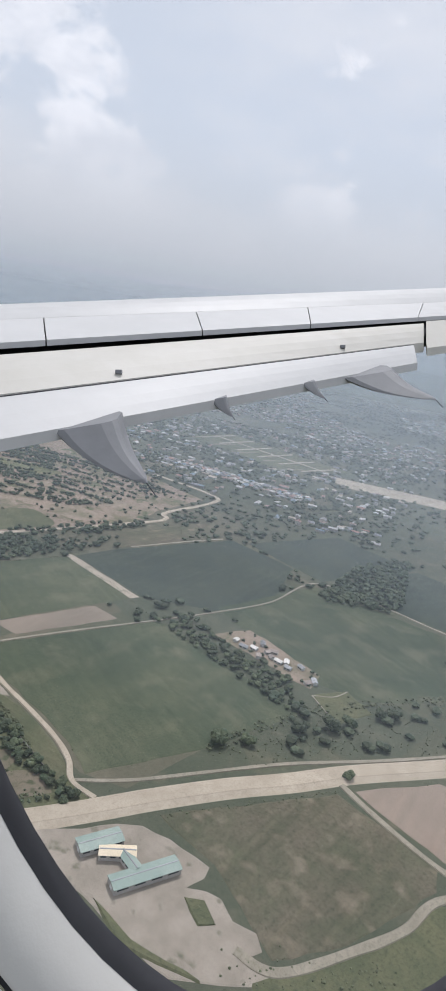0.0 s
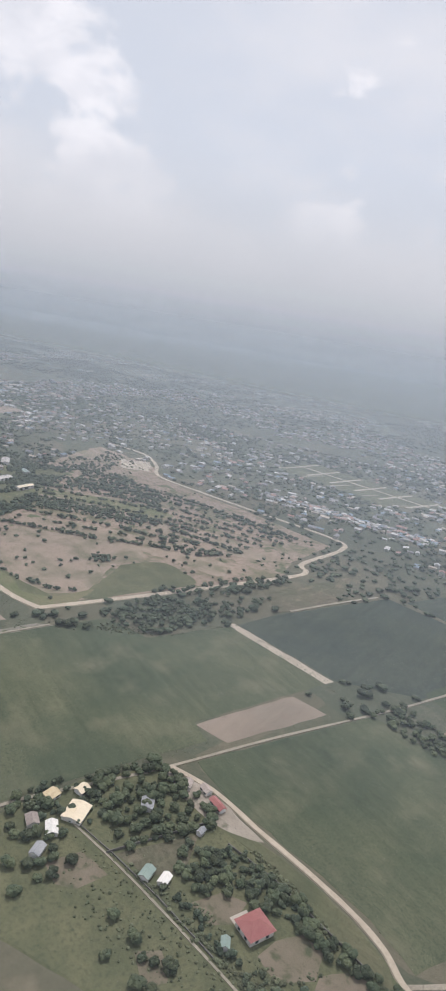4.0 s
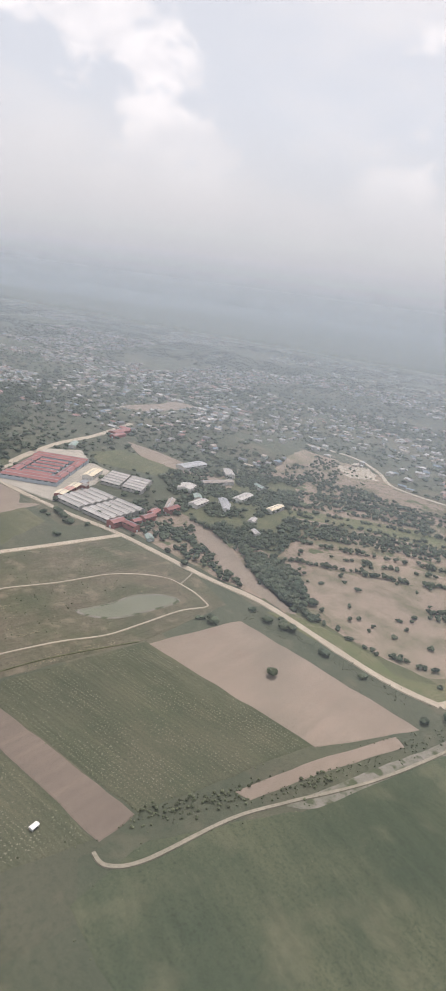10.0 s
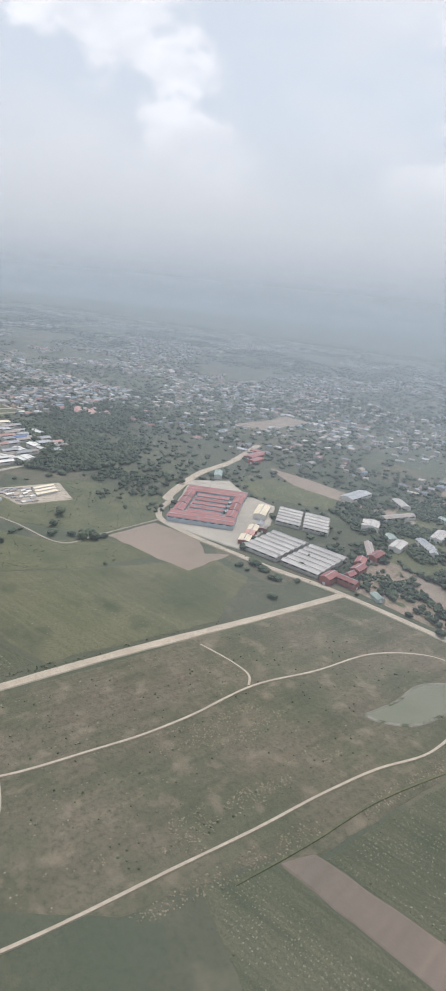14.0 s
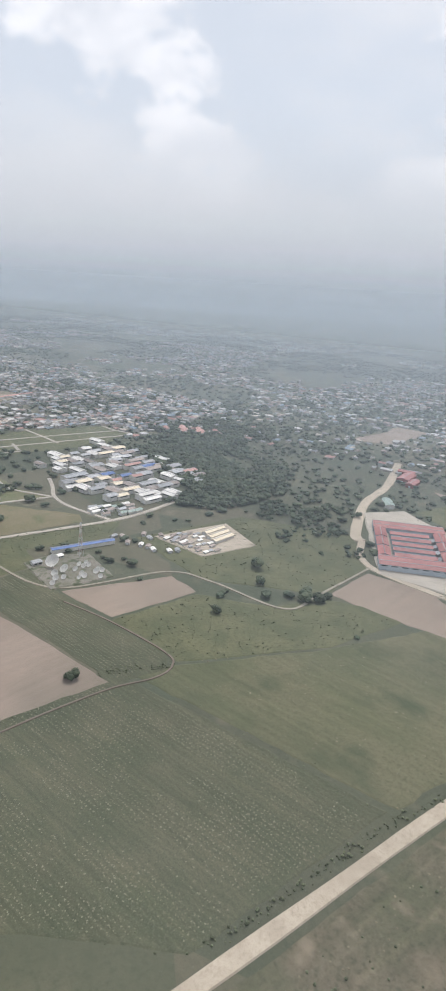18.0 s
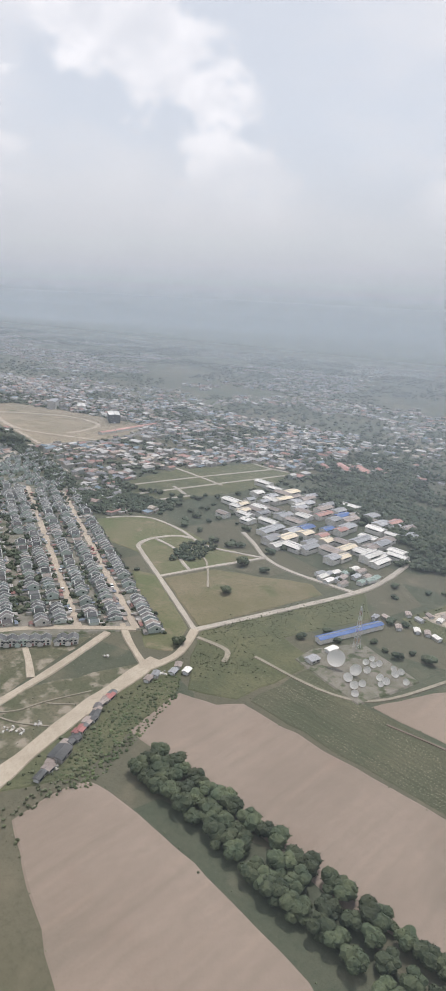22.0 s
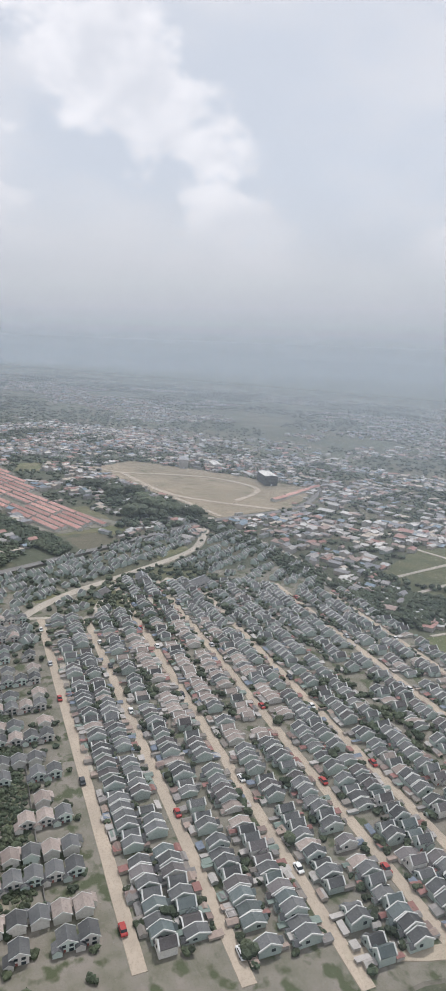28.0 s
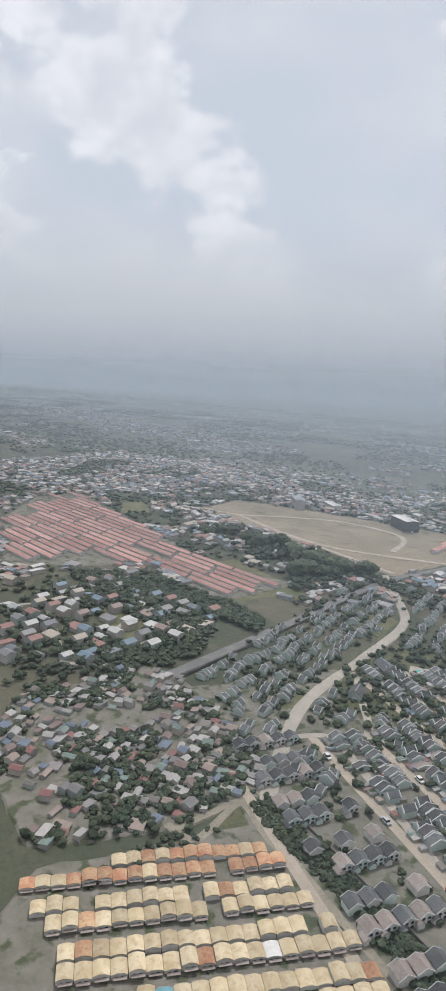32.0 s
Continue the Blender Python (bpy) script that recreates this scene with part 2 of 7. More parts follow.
STRAW = material("straw", (0.155, 0.134, 0.088), (0.205, 0.176, 0.120), 0.06, (0.125, 0.11, 0.07), 0.5, bump=0.8, island=0.3)
CROP_LEAF = material("crop_leaves", (0.150, 0.150, 0.098), (0.215, 0.202, 0.145), 0.03, (0.125, 0.128, 0.080), 0.9, rough=0.9, bump=0.0, island=0.3)
CLEARED = material("cleared_land", (0.30, 0.245, 0.180), (0.23, 0.195, 0.140), 0.012, (0.20, 0.18, 0.125), 0.2, bump=0.4, rows=(150, 40.0, 0.1), spots=((0.14, 0.14, 0.085), 0.03, 0.58, 0.72))
CANE = material("cane_leaves", (0.062, 0.086, 0.038), (0.098, 0.116, 0.052), 0.10, (0.044, 0.060, 0.030), 0.9, rough=0.75, bump=1.0, island=0.35)
GOLF = material("dry_grass", (0.140, 0.128, 0.080), (0.262, 0.200, 0.156), 0.018, (0.105, 0.106, 0.062), 0.12, bump=0.5, low=0.40, high=0.52, spots=((0.082, 0.098, 0.050), 0.03, 0.58, 0.66))
BUNKER = material("bare_golf_ground", (0.27, 0.212, 0.165), (0.150, 0.140, 0.090), 0.022, (0.20, 0.168, 0.125), 0.15, bump=0.5, low=0.44, high=0.62)
SCRUB = material("scrub", (0.085, 0.094, 0.050), (0.122, 0.122, 0.066), 0.03, (0.062, 0.070, 0.040), 0.35, bump=0.8)
LOT = material("dusty_lot", (0.086, 0.092, 0.052), (0.140, 0.126, 0.084), 0.03, (0.062, 0.070, 0.042), 0.3, bump=0.6, spots=((0.26, 0.226, 0.176), 0.07, 0.52, 0.64))
LAWN = material("lawn", (0.105, 0.120, 0.056), (0.155, 0.142, 0.082), 0.02, (0.085, 0.100, 0.048), 0.3, spots=((0.20, 0.165, 0.11), 0.05, 0.58, 0.74))
LOT_DRY = material("dry_lot", (0.140, 0.126, 0.070), (0.185, 0.155, 0.098), 0.02, (0.105, 0.102, 0.056), 0.3, bump=0.6, spots=((0.10, 0.112, 0.055), 0.03, 0.56, 0.70))
SOIL = material("soil", (0.268, 0.216, 0.174), (0.228, 0.184, 0.147), 0.012, (0.24, 0.194, 0.156), 0.25, bump=0.25, rows=(12, 9.0, 0.06), spots=((0.23, 0.178, 0.142), 0.03, 0.58, 0.80))
SOIL_DARK = material("dark_soil", (0.188, 0.150, 0.122), (0.158, 0.128, 0.104), 0.02, (0.170, 0.136, 0.110), 0.3, bump=0.3, rows=(12, 7.0, 0.08))
SAND = material("sand", (0.42, 0.365, 0.295), (0.35, 0.305, 0.245), 0.03, (0.28, 0.25, 0.195), 0.3, bump=0.5, spots=((0.20, 0.18, 0.135), 0.06, 0.60, 0.70))
YARD_SAND = material("yard_sand", (0.315, 0.275, 0.228), (0.235, 0.205, 0.165), 0.045, (0.27, 0.24, 0.198), 0.35, bump=0.5, spots=((0.14, 0.132, 0.095), 0.07, 0.60, 0.70))
DIRT_ROAD = material("dirt_road", (0.43, 0.372, 0.292), (0.36, 0.308, 0.240), 0.05, (0.30, 0.258, 0.200), 0.5, bump=0.3)
TRACK = material("track", (0.300, 0.268, 0.212), (0.240, 0.214, 0.166), 0.06, (0.165, 0.155, 0.112), 0.6, bump=0.4)
CONCRETE = material("concrete", (0.42, 0.38, 0.32), (0.34, 0.31, 0.265), 0.05, (0.29, 0.265, 0.225), 0.7, bump=0.2)
STREET = material("tan_street", (0.43, 0.365, 0.290), (0.36, 0.310, 0.250), 0.05, (0.31, 0.265, 0.21), 0.7, bump=0.2)
BROWN_LOT = material("brown_lot", (0.178, 0.146, 0.108), (0.128, 0.114, 0.076), 0.05, (0.150, 0.126, 0.093), 0.45, bump=0.4, spots=((0.075, 0.084, 0.048), 0.10, 0.56, 0.68))
YARD = material("yard_ground", (0.22, 0.20, 0.172), (0.138, 0.136, 0.100), 0.06, (0.180, 0.170, 0.145), 0.5, bump=0.4, spots=((0.075, 0.088, 0.050), 0.09, 0.53, 0.62))
ASPHALT = material("asphalt", (0.16, 0.155, 0.15), (0.21, 0.205, 0.195), 0.05, (0.13, 0.13, 0.125), 0.7, bump=0.2)
WATER = material("pond_water", (0.125, 0.132, 0.088), (0.145, 0.148, 0.104), 0.03, rough=0.3, bump=0.03)
POOL_WATER = material("pool_water", (0.10, 0.34, 0.33), (0.13, 0.40, 0.38), 0.2, rough=0.15, bump=0.02)
BUSH_LEAF = material("bush_leaves", (0.084, 0.098, 0.056), (0.118, 0.124, 0.072), 0.05, (0.066, 0.080, 0.046), 0.6, rough=0.8, bump=1.0, island=0.35)
BARK = material("bark", (0.10, 0.075, 0.05), (0.14, 0.11, 0.08), 1.0, fine=4.0)
LEAF = material("leaves", (0.050, 0.068, 0.038), (0.084, 0.098, 0.050), 0.12, (0.036, 0.050, 0.032), 0.9, rough=0.75, bump=1.0, vary=0.38)
LEAF_MASS = material("leaf_mass", (0.048, 0.066, 0.042), (0.078, 0.092, 0.054), 0.05, (0.038, 0.052, 0.036), 0.5, rough=0.8, bump=1.0, island=0.42)
ROOF_GREY = material("grey_roof", (0.084, 0.088, 0.090), (0.126, 0.128, 0.127), 0.06, (0.068, 0.071, 0.074), 1.2, rough=0.6, bump=0.15, vary=0.35)
ROOF_SAGE = material("sage_roof", (0.095, 0.118, 0.118), (0.135, 0.155, 0.152), 0.06, (0.080, 0.098, 0.098), 1.2, rough=0.6, bump=0.15, vary=0.3)
ROOF_MUD = material("brown_grey_roof", (0.112, 0.104, 0.104), (0.150, 0.140, 0.138), 0.06, (0.094, 0.086, 0.086), 1.2, rough=0.6, bump=0.15, vary=0.3)
ROOF_GREY_MASS = material("grey_roof_mass", (0.084, 0.088, 0.090), (0.128, 0.130, 0.128), 0.06, (0.070, 0.074, 0.077), 1.2, rough=0.6, bump=0.15, island=0.4)
ROOF_RED = material("red_roof", (0.28, 0.105, 0.098), (0.34, 0.150, 0.138), 0.05, (0.24, 0.09, 0.084), 0.8, rough=0.55, bump=0.15, vary=0.15)
ROOF_PINK = material("faded_red_roof", (0.42, 0.225, 0.190), (0.49, 0.300, 0.260), 0.02, (0.35, 0.18, 0.155), 0.5, rough=0.6, bump=0.15, vary=0.25)
ROOF_RUST = material("rusty_roof", (0.40, 0.20, 0.115), (0.50, 0.34, 0.20), 0.12, (0.30, 0.13, 0.08), 0.6, rough=0.7, bump=0.15, vary=0.25)
ROOF_TAN = material("tan_roof", (0.46, 0.370, 0.225), (0.55, 0.462, 0.310), 0.10, (0.37, 0.27, 0.165), 0.35, rough=0.6, bump=0.10, vary=0.22)
ROOF_WHITE = material("white_roof", (0.62, 0.60, 0.56), (0.72, 0.70, 0.66), 0.06, (0.52, 0.50, 0.46), 0.8, rough=0.5, bump=0.1, vary=0.15)
ROOF_CREAM = material("cream_roof", (0.66, 0.56, 0.40), (0.72, 0.63, 0.48), 0.06, (0.56, 0.47, 0.34), 0.8, rough=0.5, bump=0.1)
ROOF_PALE = material("pale_workshop_roof", (0.40, 0.375, 0.350), (0.48, 0.455, 0.425), 0.06, (0.33, 0.305, 0.285), 0.8, rough=0.55, bump=0.12, vary=0.15)
ROOF_STEEL = material("steel_roof", (0.27, 0.28, 0.29), (0.36, 0.36, 0.365), 0.06, (0.22, 0.23, 0.24), 0.8, rough=0.45, bump=0.12, vary=0.25)
ROOF_BROWN = material("weathered_roof", (0.27, 0.225, 0.20), (0.34, 0.295, 0.265), 0.06, (0.21, 0.175, 0.155), 0.7, rough=0.7, bump=0.15, vary=0.2)
ROOF_GREEN = material("green_roof", (0.23, 0.30, 0.265), (0.29, 0.35, 0.31), 0.06, (0.20, 0.25, 0.22), 0.8, rough=0.5, bump=0.12)
ROOF_BLUE = material("blue_roof", (0.06, 0.12, 0.30), (0.09, 0.16, 0.36), 0.06, (0.05, 0.10, 0.24), 0.8, rough=0.5, bump=0.12)
WALL_MINT = material("mint_wall", (0.36, 0.42, 0.385), (0.43, 0.475, 0.435), 0.1, (0.31, 0.36, 0.325), 0.9, bump=0.1, vary=0.15)
WALL_PALE_MINT = material("pale_mint_wall", (0.52, 0.60, 0.545), (0.59, 0.655, 0.60), 0.1, (0.46, 0.53, 0.48), 0.9, bump=0.1, vary=0.12)
WALL_STRIP = material("factory_wall", (0.42, 0.46, 0.50), (0.36, 0.40, 0.44), 0.1, (0.30, 0.34, 0.38), 0.8, bump=0.1, vary=0.1)
ROOF_TEAL = material("teal_roof", (0.13, 0.30, 0.34), (0.18, 0.36, 0.40), 0.06, (0.11, 0.25, 0.29), 0.8, rough=0.5, bump=0.12)
WALL_WHITE = material("white_wall", (0.62, 0.60, 0.56), (0.55, 0.53, 0.49), 0.1, (0.46, 0.44, 0.40), 0.8, bump=0.1, vary=0.15)
WALL_GREY = material("grey_wall", (0.34, 0.33, 0.31), (0.41, 0.39, 0.36), 0.1, (0.27, 0.26, 0.24), 0.8, bump=0.1, vary=0.2)
WALL_DARK = material("dark_plot_wall", (0.17, 0.16, 0.145), (0.12, 0.115, 0.105), 0.1, (0.09, 0.088, 0.08), 0.8, bump=0.1)
WALL_BRICK = material("red_wall", (0.24, 0.09, 0.08), (0.30, 0.12, 0.10), 0.1, (0.20, 0.08, 0.07), 0.8, bump=0.1)
FASCIA = material("white_fascia", (0.66, 0.66, 0.63), (0.58, 0.58, 0.55), 0.3, fine=1.0, bump=0.05)
GLASS = material("window_glass", (0.03, 0.04, 0.045), (0.05, 0.06, 0.065), 0.3, fine=1.0, rough=0.12, bump=0.0)
STEEL = material("painted_steel", (0.55, 0.56, 0.56), (0.63, 0.63, 0.62), 0.3, fine=1.5, rough=0.45, bump=0.05)
DISH = material("dish_white", (0.70, 0.69, 0.66), (0.76, 0.75, 0.72), 0.3, fine=1.0, rough=0.5, bump=0.05)
TOWN_ROOFS = palette("town_roofs", [(0.24, 0.24, 0.25), (0.46, 0.46, 0.45), (0.34, 0.19, 0.16), (0.20, 0.21, 0.23), (0.58, 0.57, 0.55), (0.33, 0.25, 0.22), (0.33, 0.32, 0.31), (0.20, 0.27, 0.33), (0.48, 0.42, 0.35)])
SLUM_ROOFS = palette("patched_roofs", [(0.28, 0.265, 0.255), (0.27, 0.13, 0.115), (0.40, 0.385, 0.365), (0.20, 0.195, 0.19), (0.16, 0.20, 0.26), (0.34, 0.27, 0.23), (0.23, 0.17, 0.15), (0.46, 0.44, 0.42), (0.22, 0.20, 0.18), (0.20, 0.26, 0.23)])
WALL_MASS = palette("town_walls", [(0.44, 0.42, 0.39), (0.52, 0.50, 0.46), (0.36, 0.35, 0.33), (0.48, 0.43, 0.37), (0.40, 0.44, 0.41)], 0.9)


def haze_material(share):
    """Thin scattering veil that imitates haze by its bluish colour and thins out upwards."""
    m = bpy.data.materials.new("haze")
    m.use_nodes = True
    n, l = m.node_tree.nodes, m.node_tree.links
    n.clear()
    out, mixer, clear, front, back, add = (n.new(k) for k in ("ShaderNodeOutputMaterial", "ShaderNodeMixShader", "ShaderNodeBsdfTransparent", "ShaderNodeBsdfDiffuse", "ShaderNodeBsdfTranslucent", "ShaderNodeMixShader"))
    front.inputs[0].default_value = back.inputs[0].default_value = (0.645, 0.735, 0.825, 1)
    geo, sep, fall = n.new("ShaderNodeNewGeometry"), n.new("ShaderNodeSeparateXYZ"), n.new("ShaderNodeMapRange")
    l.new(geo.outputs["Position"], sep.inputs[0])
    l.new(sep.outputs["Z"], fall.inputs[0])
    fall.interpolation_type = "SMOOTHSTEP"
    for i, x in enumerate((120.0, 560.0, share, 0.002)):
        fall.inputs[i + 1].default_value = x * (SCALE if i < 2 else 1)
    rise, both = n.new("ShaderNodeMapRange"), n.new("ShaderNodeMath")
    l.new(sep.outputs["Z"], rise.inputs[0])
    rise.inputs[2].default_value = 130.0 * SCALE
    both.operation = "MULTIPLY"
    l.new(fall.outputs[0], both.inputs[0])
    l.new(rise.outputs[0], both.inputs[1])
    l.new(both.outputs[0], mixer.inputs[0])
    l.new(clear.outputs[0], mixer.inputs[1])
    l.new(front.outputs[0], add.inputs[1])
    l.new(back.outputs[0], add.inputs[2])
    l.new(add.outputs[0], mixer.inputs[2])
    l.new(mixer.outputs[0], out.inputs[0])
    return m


# ---- building blocks ----
from mathutils.geometry import tessellate_polygon


def mesh_of(name, bm, *mats):
    me = bpy.data.meshes.new(name)
    bm.to_mesh(me)
    bm.free()
    for m in mats:
        me.materials.append(m)
    return me


def part(name, bm, mat, parent, label=""):
    """One mesh object under a thing or a part; bm is a bmesh or a finished mesh."""
    me = mesh_of(name, bm, mat) if isinstance(bm, bmesh.types.BMesh) else bm
    ob = new(name, me)
    ob.parent = parent
    return tagged(ob, label)


def thing(name, label, category, group="", at=None):
    ob = tagged(new(name), label, category, group)
    ob.empty_display_size = 1
    if at is not None:
        ob.matrix_basis = at
    return ob


def box(x0, x1, y0, y1, z0, z1, bm=None, bevel=0.0):
    bm = bm or bmesh.new()
    vs = [bm.verts.new(p) for p in ((x0, y0, z0), (x1, y0, z0), (x1, y1, z0), (x0, y1, z0), (x0, y0, z1), (x1, y0, z1), (x1, y1, z1), (x0, y1, z1))]
    faces = [bm.faces.new([vs[i] for i in q]) for q in ((3, 2, 1, 0), (4, 5, 6, 7), (0, 1, 5, 4), (1, 2, 6, 5), (2, 3, 7, 6), (3, 0, 4, 7))]
    if bevel:
        bmesh.ops.bevel(bm, geom=list({e for f in faces for e in f.edges}), offset=bevel, segments=1, affect="EDGES")
    return bm


def prism(profile, y0, y1, bm=None):
    """A closed outline in x, z, drawn out along y."""
    bm = bm or bmesh.new()
    a = [bm.verts.new((x, y0, z)) for x, z in profile]
    b = [bm.verts.new((x, y1, z)) for x, z in profile]
    k = len(profile)
    bm.faces.new(a)
    bm.faces.new(b[::-1])
    for i in range(k):
        bm.faces.new((a[i], b[i], b[(i + 1) % k], a[(i + 1) % k]))
    bmesh.ops.recalc_face_normals(bm, faces=bm.faces)
    return bm


def tube(p, q, r, n=6, r2=None, bm=None):
    bm = bm or bmesh.new()
    p, q = Vector(p), Vector(q)
    turn = (q - p).to_track_quat("Z", "Y").to_matrix().to_4x4()
    r2 = r if r2 is None else r2
    rings = []
    for end, rad in ((0, r), ((q - p).length, r2)):
        rings.append([bm.verts.new(Matrix.Translation(p) @ turn @ Vector((rad * math.cos(6.2832 * i / n), rad * math.sin(6.2832 * i / n), end))) for i in range(n)])
    for i in range(n):
        bm.faces.new((rings[0][i], rings[0][(i + 1) % n], rings[1][(i + 1) % n], rings[1][i]))
    bm.faces.new(rings[0][::-1])
    bm.faces.new(rings[1])
    return bm


def gable(w, l, eave, rise, over=0.4, thick=0.18, bm=None, y_mid=0.0, x_mid=0.0):
    """A pitched roof with thickness, ridge along y."""
    h = w / 2 + over
    drop = over * rise / (w / 2)
    prof = [(x_mid - h, eave - drop), (x_mid, eave + rise), (x_mid + h, eave - drop), (x_mid + h, eave - drop + thick), (x_mid, eave + rise + thick), (x_mid - h, eave - drop + thick)]
    return prism(prof, y_mid - l / 2 - over, y_mid + l / 2 + over, bm)


def house_walls(w, l, eave, rise, bm=None, y_mid=0.0, x_mid=0.0):
    return prism([(x_mid - w / 2, 0), (x_mid + w / 2, 0), (x_mid + w / 2, eave), (x_mid, eave + rise), (x_mid - w / 2, eave)], y_mid - l / 2, y_mid + l / 2, bm)


def inside(p, poly):
    x, y = p
    odd = False
    for (x0, y0), (x1, y1) in zip(poly, poly[1:] + poly[:1]):
        if (y0 > y) != (y1 > y) and x < (x1 - x0) * (y - y0) / (y1 - y0) + x0:
            odd = not odd
    return odd


def scatter(poly, count, rng, gap=0.0, avoid=()):
    """Places in an outline, at least gap apart."""
    xs, ys = [p[0] for p in poly], [p[1] for p in poly]
    found, cells = [], {}
    for _ in range(count * 12):
        if len(found) >= count:
            break
        p = (rng.uniform(min(xs), max(xs)), rng.uniform(min(ys), max(ys)))
        if not inside(p, poly) or any(inside(p, a) for a in avoid):
            continue
        if gap:
            c = (int(p[0] // gap), int(p[1] // gap))
            if any((p[0] - q[0]) ** 2 + (p[1] - q[1]) ** 2 < gap * gap for i in (-1, 0, 1) for j in (-1, 0, 1) for q in cells.get((c[0] + i, c[1] + j), ())):
                continue
            cells.setdefault(c, []).append(p)
        found.append(p)
    return found


def rough_line(pts, step, wobble, closed=False):
    """The line through pts in short steps, with a small natural wobble."""
    out = []
    ends = list(zip(pts, pts[1:] + pts[:1])) if closed else list(zip(pts, pts[1:]))
    for (x0, y0), (x1, y1) in ends:
        d = math.hypot(x1 - x0, y1 - y0)
        k = max(1, round(d / step))
        for i in range(k):
            x, y = x0 + (x1 - x0) * i / k, y0 + (y1 - y0) * i / k
            s = wobble if i else 0.3 * wobble
            out.append((x + s * noise.noise((x * 0.06, y * 0.06, 1.7)), y + s * noise.noise((x * 0.06, y * 0.06, 9.2))))
    if not closed:
        out.append(tuple(pts[-1]))
    return out


def smooth(pts, per=6):
    out = []
    for i in range(len(pts) - 1):
        p0, p1, p2, p3 = (Vector(pts[max(0, min(len(pts) - 1, i + k))]) for k in (-1, 0, 1, 2))
        for j in range(per):
            t = j / per
            v = 0.5 * ((2 * p1) + (p2 - p0) * t + (2 * p0 - 5 * p1 + 4 * p2 - p3) * t * t + (3 * p1 - p0 - 3 * p2 + p3) * t ** 3)
            out.append((v.x, v.y))
    out.append(tuple(pts[-1]))
    return out


LIFT = [0.0]  # each plot and road lies a little over the one before
EDGE = random.Random(9)
MID_TREES, FAR_TREES, BUSHES = [], [], []
BARE = []  # soil and water, kept clear of weeds
OUTLINES = []  # fields and yards, kept clear of far houses and woods


def field(name, pts, mat, label, z=0.12, category="field", wobble=2.5, keep=True, curved=False):
    """A plot as a low slab on the ground."""
    line = rough_line(smooth(list(pts) + [pts[0]], 5)[:-1] if curved else pts, 12, wobble, True)
    LIFT[0] += 0.005
    z = z + LIFT[0]
    if sum(x0 * y1 - x1 * y0 for (x0, y0), (x1, y1) in zip(line, line[1:] + line[:1])) < 0:
        line.reverse()
    bm = bmesh.new()
    top = [bm.verts.new((x, y, z)) for x, y in line]
    low = []
    for (xa, ya), (x, y), (xb, yb) in zip(line[-1:] + line[:-1], line, line[1:] + line[:1]):
        d = max(0.01, math.hypot(xb - xa, yb - ya))
        low.append(bm.verts.new((x + 1.6 * (yb - ya) / d, y - 1.6 * (xb - xa) / d, -0.08)))
    for tri in tessellate_polygon([[Vector((x, y, 0)) for x, y in line]]):
        f = bm.faces.new([top[i] for i in tri])
        if f.normal.z < 0 or (f.normal_update() or f.normal.z < 0):
            f.normal_flip()
    for i in range(len(line)):
        j = (i + 1) % len(line)
        bm.faces.new((low[i], low[j], top[j], top[i]))
    if keep:
        OUTLINES.append(list(pts))
    if mat in (SOIL, SOIL_DARK, WATER) and name != "bare_patch":
        BARE.append(list(pts))
    if name == "field":  # weeds along the edges
        for x, y in line[::1]:
            if EDGE.random() < 0.7:
                s_ = EDGE.uniform(0.5, 1.5)
                BUSHES.append((x + EDGE.gauss(0, 3), y + EDGE.gauss(0, 3), -0.2 * s_, EDGE.uniform(0, 6.28), s_ * 1.6, s_ * 1.6, s_, EDGE.randrange(4)))
    return tagged(new(name, mesh_of(name, bm, mat)), label, category, "", "structure")


ROADS = []


def road(pts, width, mat, label, z=0.30, name="road", per=9, wobble=0.24):
    """A strip of road with sunk edges along a smoothed line."""
    line, lip = smooth(pts, per), min(0.8, 0.14 * width)
    LIFT[0] += 0.005
    z = z + 0.10 + LIFT[0]
    bm = bmesh.new()
    rows = []
    for i, p in enumerate(line):
        a, b = Vector(line[max(0, i - 1)]), Vector(line[min(len(line) - 1, i + 1)])
        d = (b - a).normalized()
        side = Vector((-d.y, d.x))
        w = width / 2 * (1 + wobble * noise.noise((p[0] * 0.05, p[1] * 0.05, 3.1)))
        c = Vector(p)
        rows.append([bm.verts.new((*(c + side * s), h)) for s, h in ((w + lip, -0.2), (w, z), (-w, z), (-w - lip, -0.2))])
    for r, q in zip(rows, rows[1:]):
        for k in range(3):
            bm.faces.new((r[k], r[k + 1], q[k + 1], q[k]))
    bm.faces.new(rows[0])
    bm.faces.new(rows[-1][::-1])
    bmesh.ops.recalc_face_normals(bm, faces=bm.faces)
    ROADS.append((line, width / 2))
    return tagged(new(name, mesh_of(name, bm, mat)), label, "road", "", "structure")


def near_road(x, y, spare):
    for line, half in ROADS:
        for px_, py_ in line:
            if (px_ - x) ** 2 + (py_ - y) ** 2 < (half + spare) ** 2:
                return True
    return False


def template(bm):
    """Vertices, faces and face materials of a bmesh as arrays."""
    bm.verts.ensure_lookup_table()
    bm.verts.index_update()
    v = np.array([p.co[:] for p in bm.verts], dtype=np.float32)
    f = [[x.index for x in face.verts] for face in bm.faces]
    m = [face.material_index for face in bm.faces]
    bm.free()
    return v, f, m


